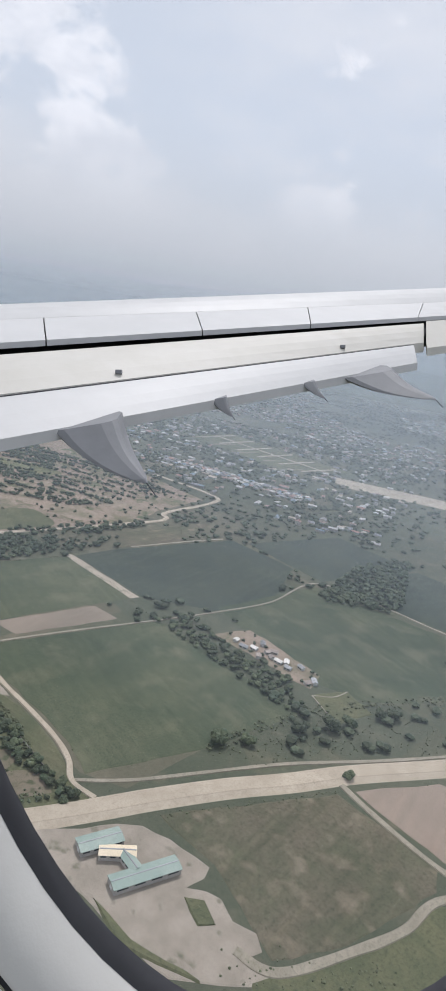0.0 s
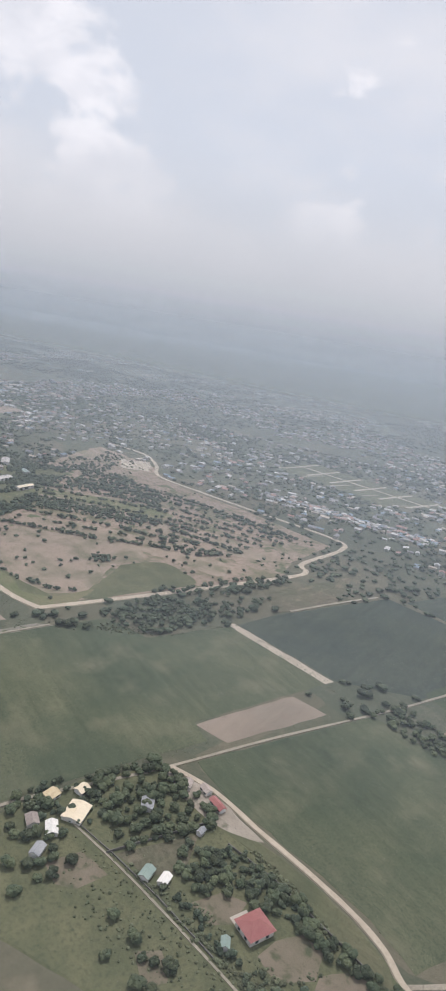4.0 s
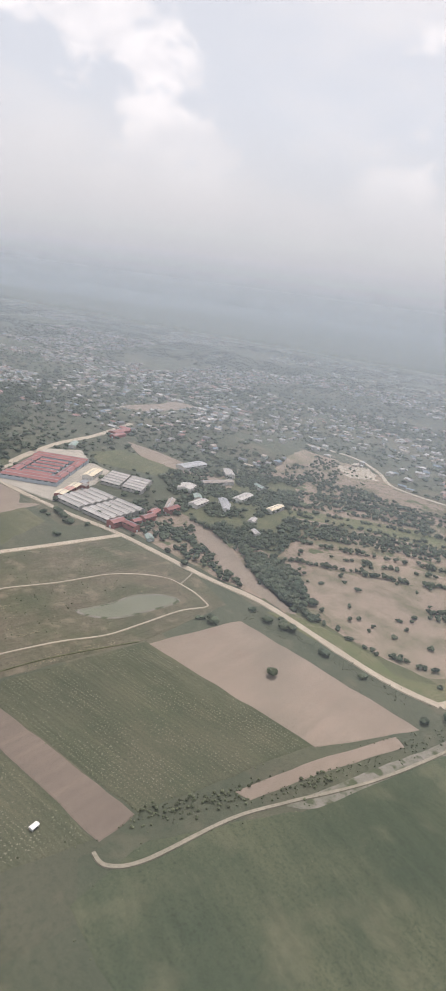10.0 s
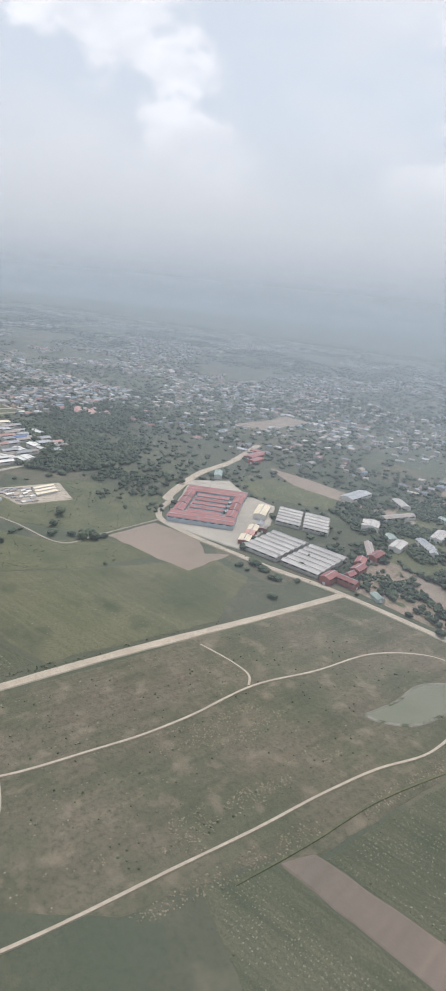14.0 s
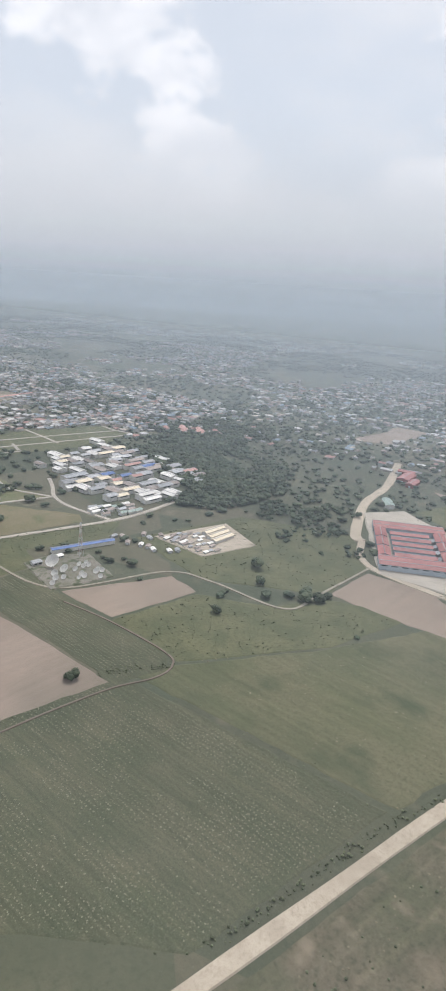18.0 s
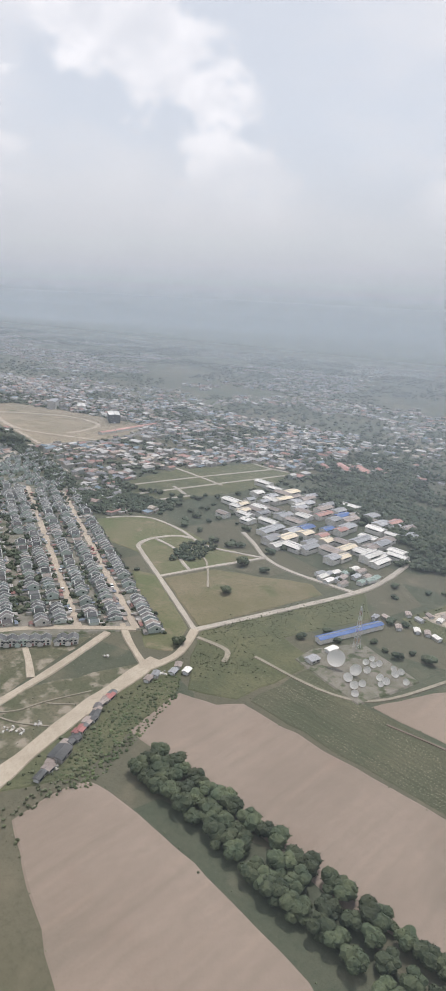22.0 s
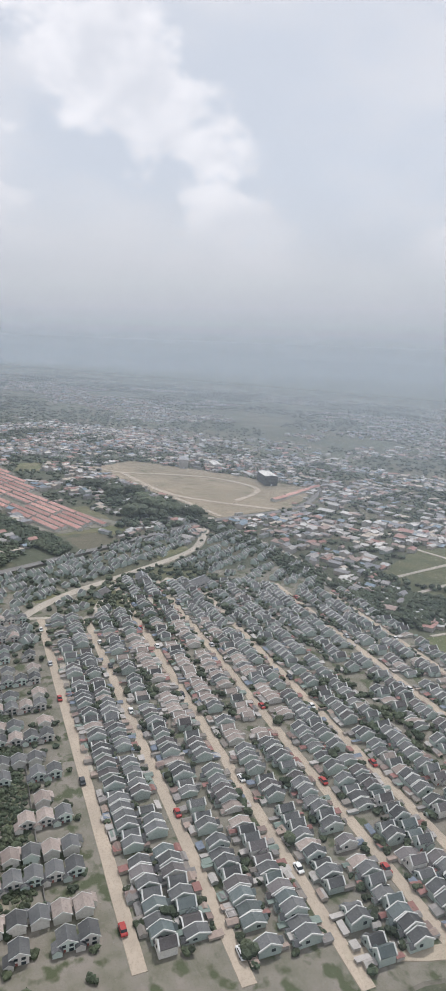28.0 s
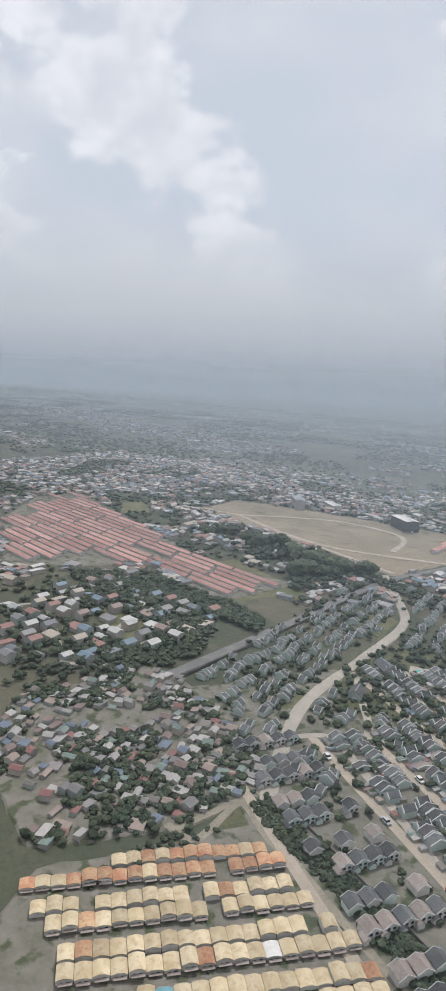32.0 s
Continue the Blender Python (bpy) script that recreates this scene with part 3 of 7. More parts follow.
def joined(name, templates, places, mats, label, category):
    """Many far pieces as one mesh. places: x, y, z, turn, sx, sy, sz, which template."""
    vs, fs, ms, base = [], [], [], 0
    for x, y, z, turn, sx, sy, sz, k in places:
        v, f, m = templates[k]
        c, s = math.cos(turn), math.sin(turn)
        a, b = v[:, 0] * sx, v[:, 1] * sy
        vs.append(np.stack([a * c - b * s + x, a * s + b * c + y, v[:, 2] * sz + z], 1))
        fs.extend([[i + base for i in q] for q in f])
        ms.extend(m)
        base += len(v)
    me = bpy.data.meshes.new(name)
    me.from_pydata(np.concatenate(vs).tolist(), [], fs)
    for m in mats:
        me.materials.append(m)
    me.polygons.foreach_set("material_index", ms)
    me.update()
    return tagged(new(name, me), label, category, "", "stuff")


# ---- trees ----
def crown_bmesh(rng, lumps, subdiv, cards, wide=1.0):
    """A crown about one metre high and wide, out of uneven clumps and loose sprays of leaves."""
    bm = bmesh.new()
    for i in range(lumps):
        a, r = rng.uniform(0, 6.283), (0.0 if i == 0 else rng.uniform(0.18, 0.33) * wide)
        size = rng.uniform(0.24, 0.34) if i else 0.36
        c = Vector((r * math.cos(a), r * math.sin(a), rng.uniform(0.34, 0.72) if i else 0.52))
        made = bmesh.ops.create_icosphere(bm, subdivisions=subdiv, radius=size)["verts"]
        for v in made:
            n = v.co.normalized()
            k = 1 + 0.32 * noise.noise(n * 2.3 + Vector((i * 3.1, a, 0))) + 0.18 * noise.noise(n * 6 + Vector((a, i, 4)))
            v.co = v.co * k
            v.co.z *= 0.85
            v.co += c
    solid = list(bm.verts)
    for _ in range(cards):
        p = rng.choice(solid)
        d = Vector((rng.gauss(0, 1), rng.gauss(0, 1), rng.gauss(0, 0.7))).normalized()
        e = d.cross(Vector((rng.gauss(0, 1), rng.gauss(0, 1), rng.gauss(0, 1)))).normalized()
        s = rng.uniform(0.035, 0.075)
        c = p.co + d * 0.03
        bm.faces.new([bm.verts.new(c + q) for q in (d * s, e * s * 0.7, -d * s, -e * s * 0.7)])
    return bm


tree_rng = random.Random(5)
TREE_KINDS = []
for k in range(5):
    crown_mesh = mesh_of("crown", crown_bmesh(tree_rng, 9 + k, 2, 260, 1.0 + 0.12 * k), LEAF)
    bm = tube((0, 0, -0.05), (0.02, 0.01, 0.42), 0.035, 7, 0.022)
    for j in range(4):
        a = j * 1.57 + tree_rng.uniform(-0.4, 0.4)
        tube((0.02, 0.01, 0.30 + 0.03 * j), (0.22 * math.cos(a), 0.22 * math.sin(a), 0.52 + 0.05 * j), 0.016, 5, 0.007, bm)
    TREE_KINDS.append((crown_mesh, mesh_of("trunk", bm, BARK)))
TREE_MID = [template(crown_bmesh(tree_rng, 4, 1, 14, 1.1)) for _ in range(6)]
TREE_FAR = [template(crown_bmesh(tree_rng, 2, 1, 0, 1.0)) for _ in range(6)]
BUSH = [template(crown_bmesh(tree_rng, 1, 1, 6, 1.0)) for _ in range(4)]


def tree(x, y, size, label, group, rng, flat=1.0):
    crown_mesh, trunk_mesh = TREE_KINDS[rng.randrange(len(TREE_KINDS))]
    root = thing("tree", label, "tree", group, pose(x, y, 0, 0, 0, rng.uniform(0, 360)))
    for name, me in (("crown", crown_mesh), ("trunk", trunk_mesh)):
        ob = part(name, me, None, root)
        ob.scale = (size, size, size * flat)
    return root



def mid_trees(poly, count, low, high, rng, gap=5.0, avoid=(), clump=None):
    for x, y in scatter(poly, count, rng, gap, avoid):
        if clump is not None and noise.noise((x * 0.022, y * 0.022, 5.5)) + 0.5 * noise.noise((x * 0.06, y * 0.06, 2.5)) < clump:
            continue
        s = rng.uniform(low, high)
        MID_TREES.append((x, y, -0.12 * s, rng.uniform(0, 6.28), s, s, s * rng.uniform(0.8, 1.05), rng.randrange(6)))


def bushes(poly, count, low, high, rng):
    for x, y in scatter(poly, count, rng):
        s = rng.uniform(low, high)
        BUSHES.append((x, y, -0.2 * s, rng.uniform(0, 6.28), s * 1.2, s * 1.2, s, rng.randrange(4)))


def hedge(a, b, count, low, high, rng, spread=2.0):
    for _ in range(int(count * 1.7)):
        k = rng.random()
        s = rng.uniform(0.55 * low, high) * rng.uniform(0.55, 1.0)
        BUSHES.append((a[0] + (b[0] - a[0]) * k + rng.gauss(0, spread), a[1] + (b[1] - a[1]) * k + rng.gauss(0, spread), -0.2 * s, rng.uniform(0, 6.28), s * 1.2, s * 1.2, s, rng.randrange(4)))


# ---- ground ----
bm = bmesh.new()
bmesh.ops.create_grid(bm, x_segments=60, y_segments=60, size=9500)
for v in bm.verts:
    v.co += Vector((-1600, 900, 0))
tagged(new("ground", mesh_of("ground", bm, LAND)), "open farmland and scrub of a flat hazy plain", "ground", "", "structure")

# ---- fields and yards ----
field("field", [(-552, 295), (-503, 492), (-392, 497), (-290, 492), (-303, 383), (-337, 275), (-376, 286), (-428, 288), (-504, 286)], CROP, "large green crop field with faint planting lines")
field("field", [(-590, 330), (-571, 448), (-533, 453), (-556, 336)], SOIL, "bare ploughed brown field beside a dirt track")
field("field", [(-724, 503), (-716, 512), (-566, 513), (-568, 501)], SAND, "long pale strip of bare earth between crops")
field("field", [(-712, 515), (-707, 581), (-662, 793), (-533, 797), (-480, 686), (-491, 576), (-566, 518)], CROP_CLOUD_SHADE, "green field with cloud shade put into its colour")
field("field", [(-494, 587), (-470, 773), (-283, 808), (-205, 660), (-258, 576), (-322, 552)], CROP, "broad green field beyond a row of trees")
field("field", [(-466, 790), (-420, 1000), (-180, 1010), (-270, 830), (-380, 818)], CROP_CLOUD_SHADE, "green field in painted cloud shade behind a dirt track")
field("field", [(-640, 810), (-590, 1010), (-430, 1000), (-478, 800)], CROP_CLOUD_SHADE, "field in painted cloud shade split by narrow paths")
field("field", [(-873, 28), (-836, 138), (-812, 318), (-799, 378), (-741, 391), (-712, 500), (-569, 500), (-575, 460), (-595, 330), (-569, 322), (-588, 226), (-597, 163), (-620, 60), (-700, -40), (-860, -30)], CROP, "very large green field with darker patches")
field("field", [(-1060, 151), (-1054, 259), (-849, 276), (-880, 184)], SOIL, "bare pinkish-brown field with a lone tree")
field("field", [(-876, 100), (-868, 172), (-853, 250), (-843, 246), (-859, 164), (-866, 104)], SOIL, "narrow strip of bare brown soil", wobble=1.5)
field("yard", [(-850, 120), (-845, 150), (-825, 300), (-813, 315), (-830, 184), (-836, 138)], YARD, "pale sandy verge beside the field track", category="verge", wobble=2)
field("field", [(-1066, -5), (-1065, 150), (-883, 182), (-896, 35)], CROP_ROW, "green crop field with fine planting rows")
field("field", [(-1078, -29), (-1073, -9), (-896, 31), (-890, 3)], SOIL_DARK, "long bare strip of brown soil between crops", wobble=1.5)
field("field", [(-1090, -76), (-1081, -33), (-893, 0), (-905, -80), (-1000, -100)], CROP_ROW, "dark green row crop beside a bare strip")
field("meadow", [(-1300, -230), (-1301, 58), (-1296, 256), (-1160, 282), (-1090, 268), (-1070, 160), (-1072, -5), (-1088, -40), (-1100, -120), (-1180, -230)], MEADOW, "rough brownish meadow with dry patches", category="meadow")
field("field", [(-1540, -128), (-1525, -92), (-1478, 31), (-1440, 190), (-1380, 195), (-1318, 104), (-1328, -62)], CROP_DRY, "yellowish green field with faint furrows")
field("field", [(-1548, -140), (-1330, -70), (-1326, -215), (-1400, -300), (-1500, -290), (-1528, -240)], CROP_ROW, "green row-crop field with dry streaks")
field("meadow", [(-1620, -4), (-1560, 44), (-1552, 100), (-1475, 150), (-1480, 40), (-1530, -86), (-1615, -100)], SCRUB, "overgrown weedy plot", category="meadow")
field("field", [(-1690, -115), (-1668, -3), (-1626, -2), (-1622, -97)], SOIL, "bare brown field by a fenced antenna site")
field("field", [(-1752, -282), (-1774, -232), (-1748, -216), (-1740, -198), (-1533, -147), (-1530, -234), (-1590, -254), (-1712, -270)], SOIL, "large bare brown field beside an orchard row")
field("field", [(-1740, -190), (-1754, -123), (-1693, -120), (-1542, -90), (-1525, -100), (-1530, -142)], CROP_ROW, "dull green crop strip beside bare soil")
field("field", [(-1712, -372), (-1721, -337), (-1706, -319), (-1609, -299), (-1540, -300), (-1560, -380)], SOIL, "bare pinkish field below the orchard row", curved=True)
field("yard", [(-1552, 115), (-1568, 192), (-1494, 209), (-1455, 191), (-1441, 217), (-1424, 146), (-1490, 128)], SOIL, "bare dry lot in front of the red sheds", category="lot")
field("yard", [(-310, 216), (-291, 241), (-280, 264), (-268, 277), (-247, 285), (-213, 291), (-209, 283), (-211, 267), (-200, 276), (-190, 280), (-174, 274), (-159, 280), (-150, 274), (-153, 263), (-145, 261), (-135, 267), (-140, 254), (-152, 240), (-173, 220), (-214, 214), (-271, 209), (-297, 212)], YARD_SAND, "trodden sandy yard round green-roofed sheds", category="yard", wobble=3)
field("field", [(-268, 296), (-198, 430), (-108, 428), (-99, 408), (-118, 322), (-142, 276), (-212, 298)], MEADOW, "grassy brownish plot below the levee")
field("field", [(-190, 447), (-150, 520), (-60, 540), (-60, 440), (-108, 440)], SOIL, "bare brown plot beside the levee")
field("field", [(-90, 400), (-112, 310), (-140, 255), (-60, 210), (0, 330), (-20, 420)], SCRUB, "scrubby plot beside a track")
field("golf_course", [(-868, 330), (-832, 470), (-796, 700), (-830, 770), (-850, 905), (-1060, 905), (-1310, 880), (-1400, 940), (-1500, 620), (-1380, 430), (-1305, 285), (-1153, 302), (-1071, 318), (-925, 318)], GOLF, "dry golf course ground with scattered trees", category="golf course", wobble=4, keep=True)
GOLF_BARE = [(-1111, 441), (-1035, 511), (-977, 555), (-934, 538), (-925, 473), (-876, 408), (-888, 356), (-918, 347), (-974, 345), (-1053, 364), (-1095, 383)]
GOLF_CORNER = [(-928, 494), (-912, 555), (-869, 562), (-828, 546), (-843, 451), (-850, 399), (-866, 388), (-913, 471)]
GOLF_FAIRWAY = [(-1305, 565), (-1218, 659), (-1131, 720), (-1077, 723), (-1097, 668), (-1184, 626), (-1275, 550)]
GOLF_WINDING = [(-1324, 387), (-1254, 389), (-1174, 362), (-1119, 345), (-1047, 333), (-1047, 320), (-1101, 319), (-1172, 327), (-1247, 352)]
HALL_GROUNDS = [(-1490, 620), (-1395, 440), (-1345, 392), (-1240, 396), (-1165, 420), (-1205, 505), (-1285, 560), (-1330, 620), (-1410, 710)]
field("lot", HALL_GROUNDS, SCRUB, "shaded green grounds round pale halls", 0.17, "lot", 8)
field("bare_patch", GOLF_BARE, BUNKER, "bare reddish patch among trees", 0.2, "bare ground", 10, curved=True)
field("bare_patch", [(-1160, 470), (-1060, 570), (-900, 640), (-850, 650), (-838, 600), (-930, 570), (-1040, 520), (-1120, 452)], BUNKER, "long bare strip between rows of trees", 0.2, "bare ground", 10, curved=True)
field("bare_patch", [(-1200, 560), (-1120, 640), (-960, 716), (-850, 740), (-860, 705), (-980, 672), (-1090, 610), (-1170, 540)], BUNKER, "long bare strip between rows of trees", 0.2, "bare ground", 10, curved=True)
field("bare_patch", GOLF_WINDING, SOIL, "winding bare strip beside trees", 0.2, "bare ground", 5, curved=True)
field("bare_patch", [(-1601, 922), (-1449, 932), (-1341, 832), (-1379, 734), (-1489, 724)], BUNKER, "bare reddish ground beyond the golf course", 0.2, "bare ground", 12, curved=True)
field("bare_patch", [(-1480, 900), (-1440, 960), (-1360, 900), (-1400, 850)], SAND, "pale bare mound far off", 0.2, "bare ground", 10)
field("fairway", [(-1056, 300), (-1020, 327), (-948, 335), (-905, 328), (-875, 359), (-875, 411), (-852, 363), (-855, 327), (-876, 319), (-947, 309)], LAWN, "green rough along the canal road", 0.22, "lawn", 4, curved=True)
field("fairway", GOLF_CORNER, SCRUB, "dull green grass at the course corner", 0.18, "lawn", 6, curved=True)
field("fairway", GOLF_FAIRWAY, LAWN, "long green fairway among trees", 0.18, "lawn", 6, curved=True)
field("fairway", [(-1150, 395), (-1060, 352), (-1000, 338), (-930, 342), (-880, 352), (-866, 336), (-930, 322), (-1040, 326), (-1120, 350)], SCRUB, "rough green edge along the canal road", 0.17, "lawn", 5, curved=True)
field("lot", [(-2176, -128), (-2164, -60), (-2090, -40), (-2020, -36), (-1972, -12), (-1972, -140), (-2045, -128), (-2110, -150)], LAWN, "green vacant lot with a loop road", category="lot")
field("lot", [(-1964, -138), (-1962, -78), (-1884, -6), (-1858, -14), (-1858, -162)], LOT_DRY, "dry grassy vacant lot between roads", category="lot")
field("lot", [(-2000, -158), (-1978, -144), (-1860, -175), (-1832, -206), (-1846, -222)], LAWN, "narrow green strip behind the houses", category="lot")
field("meadow", [(-1848, -164), (-1840, 30), (-1796, -8), (-1806, -107), (-1760, -110), (-1748, -198), (-1776, -222), (-1815, -196)], SCRUB, "weedy green strip beside the antenna site", category="meadow")
field("meadow", [(-1780, 20), (-1650, 20), (-1555, 110), (-1580, 200), (-1660, 265), (-1780, 180)], SCRUB, "green wasteland with scattered bushes", category="meadow")
field("lot", [(-1928, -424), (-1900, -352), (-1842, -372), (-1860, -410)], LOT, "empty grassy building plot", category="lot")
field("lot", [(-1897, -348), (-1884, -256), (-1836, -340), (-1838, -366)], LOT, "empty plot beside the access road", category="lot")
field("lot", [(-1835, -350), (-1826, -240), (-1764, -360), (-1800, -430)], LOT, "trampled open ground beside a wide dirt road", category="lot", wobble=5)
field("lot", [(-1855, -418), (-1830, -372), (-1770, -440), (-1800, -480)], LOT, "small park ground with paths", category="lot")
field("verge", [(-1738, -372), (-1728, -330), (-1776, -236), (-1812, -206), (-1822, -232), (-1790, -290), (-1752, -366)], SCRUB, "overgrown strip beside the wide dirt road", category="verge")
field("airfield", [(-3130, -70), (-3180, 60), (-2990, 170), (-2765, 262), (-2658, 120), (-2645, -50), (-2778, -48), (-3045, -66)], CLEARED, "wide bare tan strip of cleared dry land", category="cleared land", wobble=6)
field("lot", [(-2735, -400), (-2690, -250), (-2640, -240), (-2660, -380)], LAWN, "green plot beside red-roofed rows", category="lot")
field("cleared_lots", [(-1338, 1330), (-1329, 1424), (-956, 1385), (-975, 1300)], CROP_DRY, "far cleared land laid out in plots", category="cleared land")
field("cleared_lots", [(-900, 1420), (-640, 1560), (-560, 1500), (-820, 1360)], SAND, "far pale strip of cleared plots", category="cleared land")


field("lot", [(-445, 533), (-430, 580), (-318, 571), (-310, 541)], BUNKER, "dusty bare farm plot beside a strip of trees", category="lot", wobble=4)
field("lot", [(-300, 532), (-282, 572), (-244, 560), (-256, 513)], SCRUB, "fenced garden plots", category="lot")
road([(-300, 532), (-285, 550), (-282, 572)], 1.4, TRACK, "garden path", 0.2)
road([(-300, 532), (-278, 522), (-256, 513)], 1.4, TRACK, "garden path", 0.2)

# village plots
field("lot", [(-590, 120), (-586, 205), (-566, 262), (-490, 262), (-430, 260), (-310, 262), (-320, 180), (-420, 130), (-520, 90)], SCRUB, "weedy ground of the village plots", category="lot")
field("lot", [(-451, 150), (-442, 163), (-425, 154), (-432, 141)], BROWN_LOT, "bare brown patch in the orchard", category="lot")
field("lot", [(-537, 142), (-529, 166), (-503, 169), (-506, 146), (-517, 138)], BROWN_LOT, "bare brown village lot", category="lot")
field("lot", [(-560, 268), (-531, 278), (-499, 278), (-462, 276), (-470, 267), (-490, 259), (-519, 257), (-546, 262)], YARD_SAND, "trodden sandy ground beside the lane", category="lot", wobble=5)
field("verge", [(-490, 258), (-462, 272), (-420, 276), (-385, 274), (-352, 266), (-334, 252), (-380, 255), (-417, 262), (-458, 264)], CROP_DRY, "dry grass verge beside the lane", category="verge")
field("lot", [(-455, 198), (-448, 221), (-433, 228), (-428, 209), (-436, 198)], BROWN_LOT, "worn grass yard by the red-roofed house", category="yard")
field("lot", [(-404, 222), (-396, 240), (-380, 240), (-373, 222), (-386, 203), (-404, 206)], BROWN_LOT, "bare brown garden of the red-roofed house", category="yard")
field("lot", [(-373, 226), (-362, 244), (-346, 249), (-334, 242), (-346, 213), (-366, 208)], BROWN_LOT, "bare brown fenced lot", category="lot")
field("lot", [(-514, 183), (-494, 243), (-475, 208), (-488, 189)], MEADOW, "dry grassy village plot", category="lot")
# far plots with pale service roads
field("cleared_lots", [(-1334, 1345), (-1341, 1514), (-892, 1522), (-942, 1365)], CROP_DRY, "far cleared land laid out in pale plots", category="cleared land")
field("lot", [(-2320, -39), (-2378, 109), (-2363, 278), (-2283, 292), (-2222, 211), (-2208, 12), (-2247, -21)], SCRUB, "green building plots crossed by pale roads", category="lot")
field("lot", [(-3226, -197), (-3212, -148), (-3126, -178), (-3131, -233)], LAWN, "small green sports field", category="lot")
field("lot", [(-2795, -245), (-2798, -213), (-2633, -212), (-2625, -245)], LAWN, "long green strip beside the terraces", category="lot")
field("lot", [(-2698, -467), (-2672, -433), (-2594, -450), (-2603, -487)], LAWN, "green village plot", category="lot")
field("lot", [(-2331, -553), (-2343, -519), (-2316, -519)], SCRUB, "grassy triangle between lanes", category="lot")
field("lot", [(-2066, 713), (-2088, 863), (-2125, 940), (-2030, 960), (-2000, 760)], SOIL, "far bare plot", category="lot")
field("lot", [(-764, 625), (-741, 810), (-690, 700), (-712, 590)], MEADOW, "narrow cultivated plots", category="lot")

field("bare_patch", [(-1728, 540), (-1656, 556), (-1572, 564), (-1432, 562), (-1432, 535), (-1548, 521), (-1630, 508)], SOIL, "bare reddish strip behind the factory", 0.2, "bare ground", 8, curved=True)
field("meadow", [(-1677, 424), (-1675, 494), (-1524, 536), (-1495, 479), (-1575, 425), (-1607, 405)], SCRUB, "green plot behind the factory", category="meadow")

# pond, a sunken sheet with a trodden rim
field("shore", [(-1146, 119), (-1144, 157), (-1149, 189), (-1140, 215), (-1125, 228), (-1115, 221), (-1113, 191), (-1113, 159), (-1119, 138), (-1135, 122)], YARD, "muddy pale rim of the pond", 0.16, "shore", 1, curved=True)
field("pond", [(-1144, 122), (-1141.5, 157), (-1146.5, 188), (-1138, 212), (-1125, 225), (-1117, 219), (-1115, 191), (-1115, 160), (-1121, 140), (-1135, 125)], WATER, "still greenish-brown pond water", 0.22, "pond", 0.6, curved=True)

# ---- roads ----
road([(-1312, -480), (-1311, -202), (-1311, -18), (-1303, 150), (-1300, 262)], 8.5, DIRT_ROAD, "straight pale dirt road between fields")
road([(-858, 322), (-920, 309), (-1071, 309), (-1153, 290), (-1306, 264), (-1413, 232), (-1573, 206), (-1640, 262)], 8, DIRT_ROAD, "pale unpaved canal road", 0.34)
road([(-858, 322), (-826, 480), (-787, 707), (-790, 755), (-815, 779), (-830, 914), (-875, 951), (-1068, 921), (-1188, 904), (-1320, 893), (-1409, 956), (-1515, 1000), (-1637, 975)], 8, DIRT_ROAD, "winding pale road round a golf course", 0.34)
road([(-1640, 262), (-1663, 277), (-1743, 388), (-1790, 497), (-1880, 640)], 13, DIRT_ROAD, "pale road past the red sheds", 0.36)
road([(-760, -90), (-704, -42), (-622, 60), (-600, 120), (-592, 163), (-563, 261), (-537, 374), (-505, 494), (-486, 572), (-470, 667), (-478, 783), (-383, 812), (-285, 820), (-180, 850)], 2.8, TRACK, "narrow dirt track along field edges")
road([(-561, 272), (-519, 282), (-470, 281), (-424, 281), (-386, 279), (-358, 273), (-336, 262), (-311, 266)], 4.2, DIRT_ROAD, "dirt lane beside a crop field", 0.32)
road([(-337, 262), (-310, 300), (-280, 360), (-247, 425), (-200, 500), (-160, 570)], 3.5, TRACK, "thin track along the levee foot")
road([(-203, 443), (-161, 435), (-101, 430), (-40, 440)], 5, TRACK, "dirt track between plots")
road([(-40, 470), (-91, 408), (-98, 362), (-112, 321), (-134, 272), (-160, 262)], 6, TRACK, "curving dirt track to the yard", 0.32)
road([(-559, 174), (-514, 178), (-472, 180), (-419, 181), (-382, 181), (-350, 182)], 1.6, TRACK, "lane between orchard plots")
road([(-884, -4), (-872, -2), (-863, 19), (-860, 81), (-850, 125), (-830, 200), (-816, 312)], 2.6, TRACK, "pale footpath along a big field")
road([(-1130, -300), (-1113, -170), (-1108, -80), (-1105, -25), (-1104, 28), (-1100, 79), (-1091, 123), (-1094, 165), (-1099, 214), (-1094, 244), (-1104, 251), (-1138, 253), (-1174, 242), (-1202, 196), (-1208, 129), (-1218, 68), (-1212, 5), (-1211, -38), (-1214, -74), (-1222, -138), (-1243, -176), (-1246, -240)], 1.9, DIRT_ROAD, "pale loop track round a pond")
road([(-1222, -138), (-1190, -150), (-1160, -180)], 1.8, DIRT_ROAD, "short pale track branch", 0.28)
road([(-1290, 66), (-1258, 73), (-1233, 74), (-1220, 64)], 1.7, DIRT_ROAD, "thin track joining the loop", 0.28)
road([(-1082, -60), (-1080, -4), (-1080, 61), (-1068, 144)], 1.4, SCRUB, "dark grassy ditch between meadow and crop", 0.2)
road([(-1150, 252), (-1160, 270), (-1172, 288)], 1.8, TRACK, "thin track to the canal road", 0.26)
road([(-1790, -150), (-1700, -117), (-1680, -4), (-1636, 26), (-1553, 51), (-1558, 105), (-1577, 204)], 2.8, TRACK, "narrow track along the antenna site")
road([(-1517, -243), (-1522, -197), (-1524, -149), (-1519, -114), (-1526, -94), (-1546, -88), (-1613, -102), (-1670, -122)], 1.5, SOIL_DARK, "narrow earth track round a crop corner", 0.26)
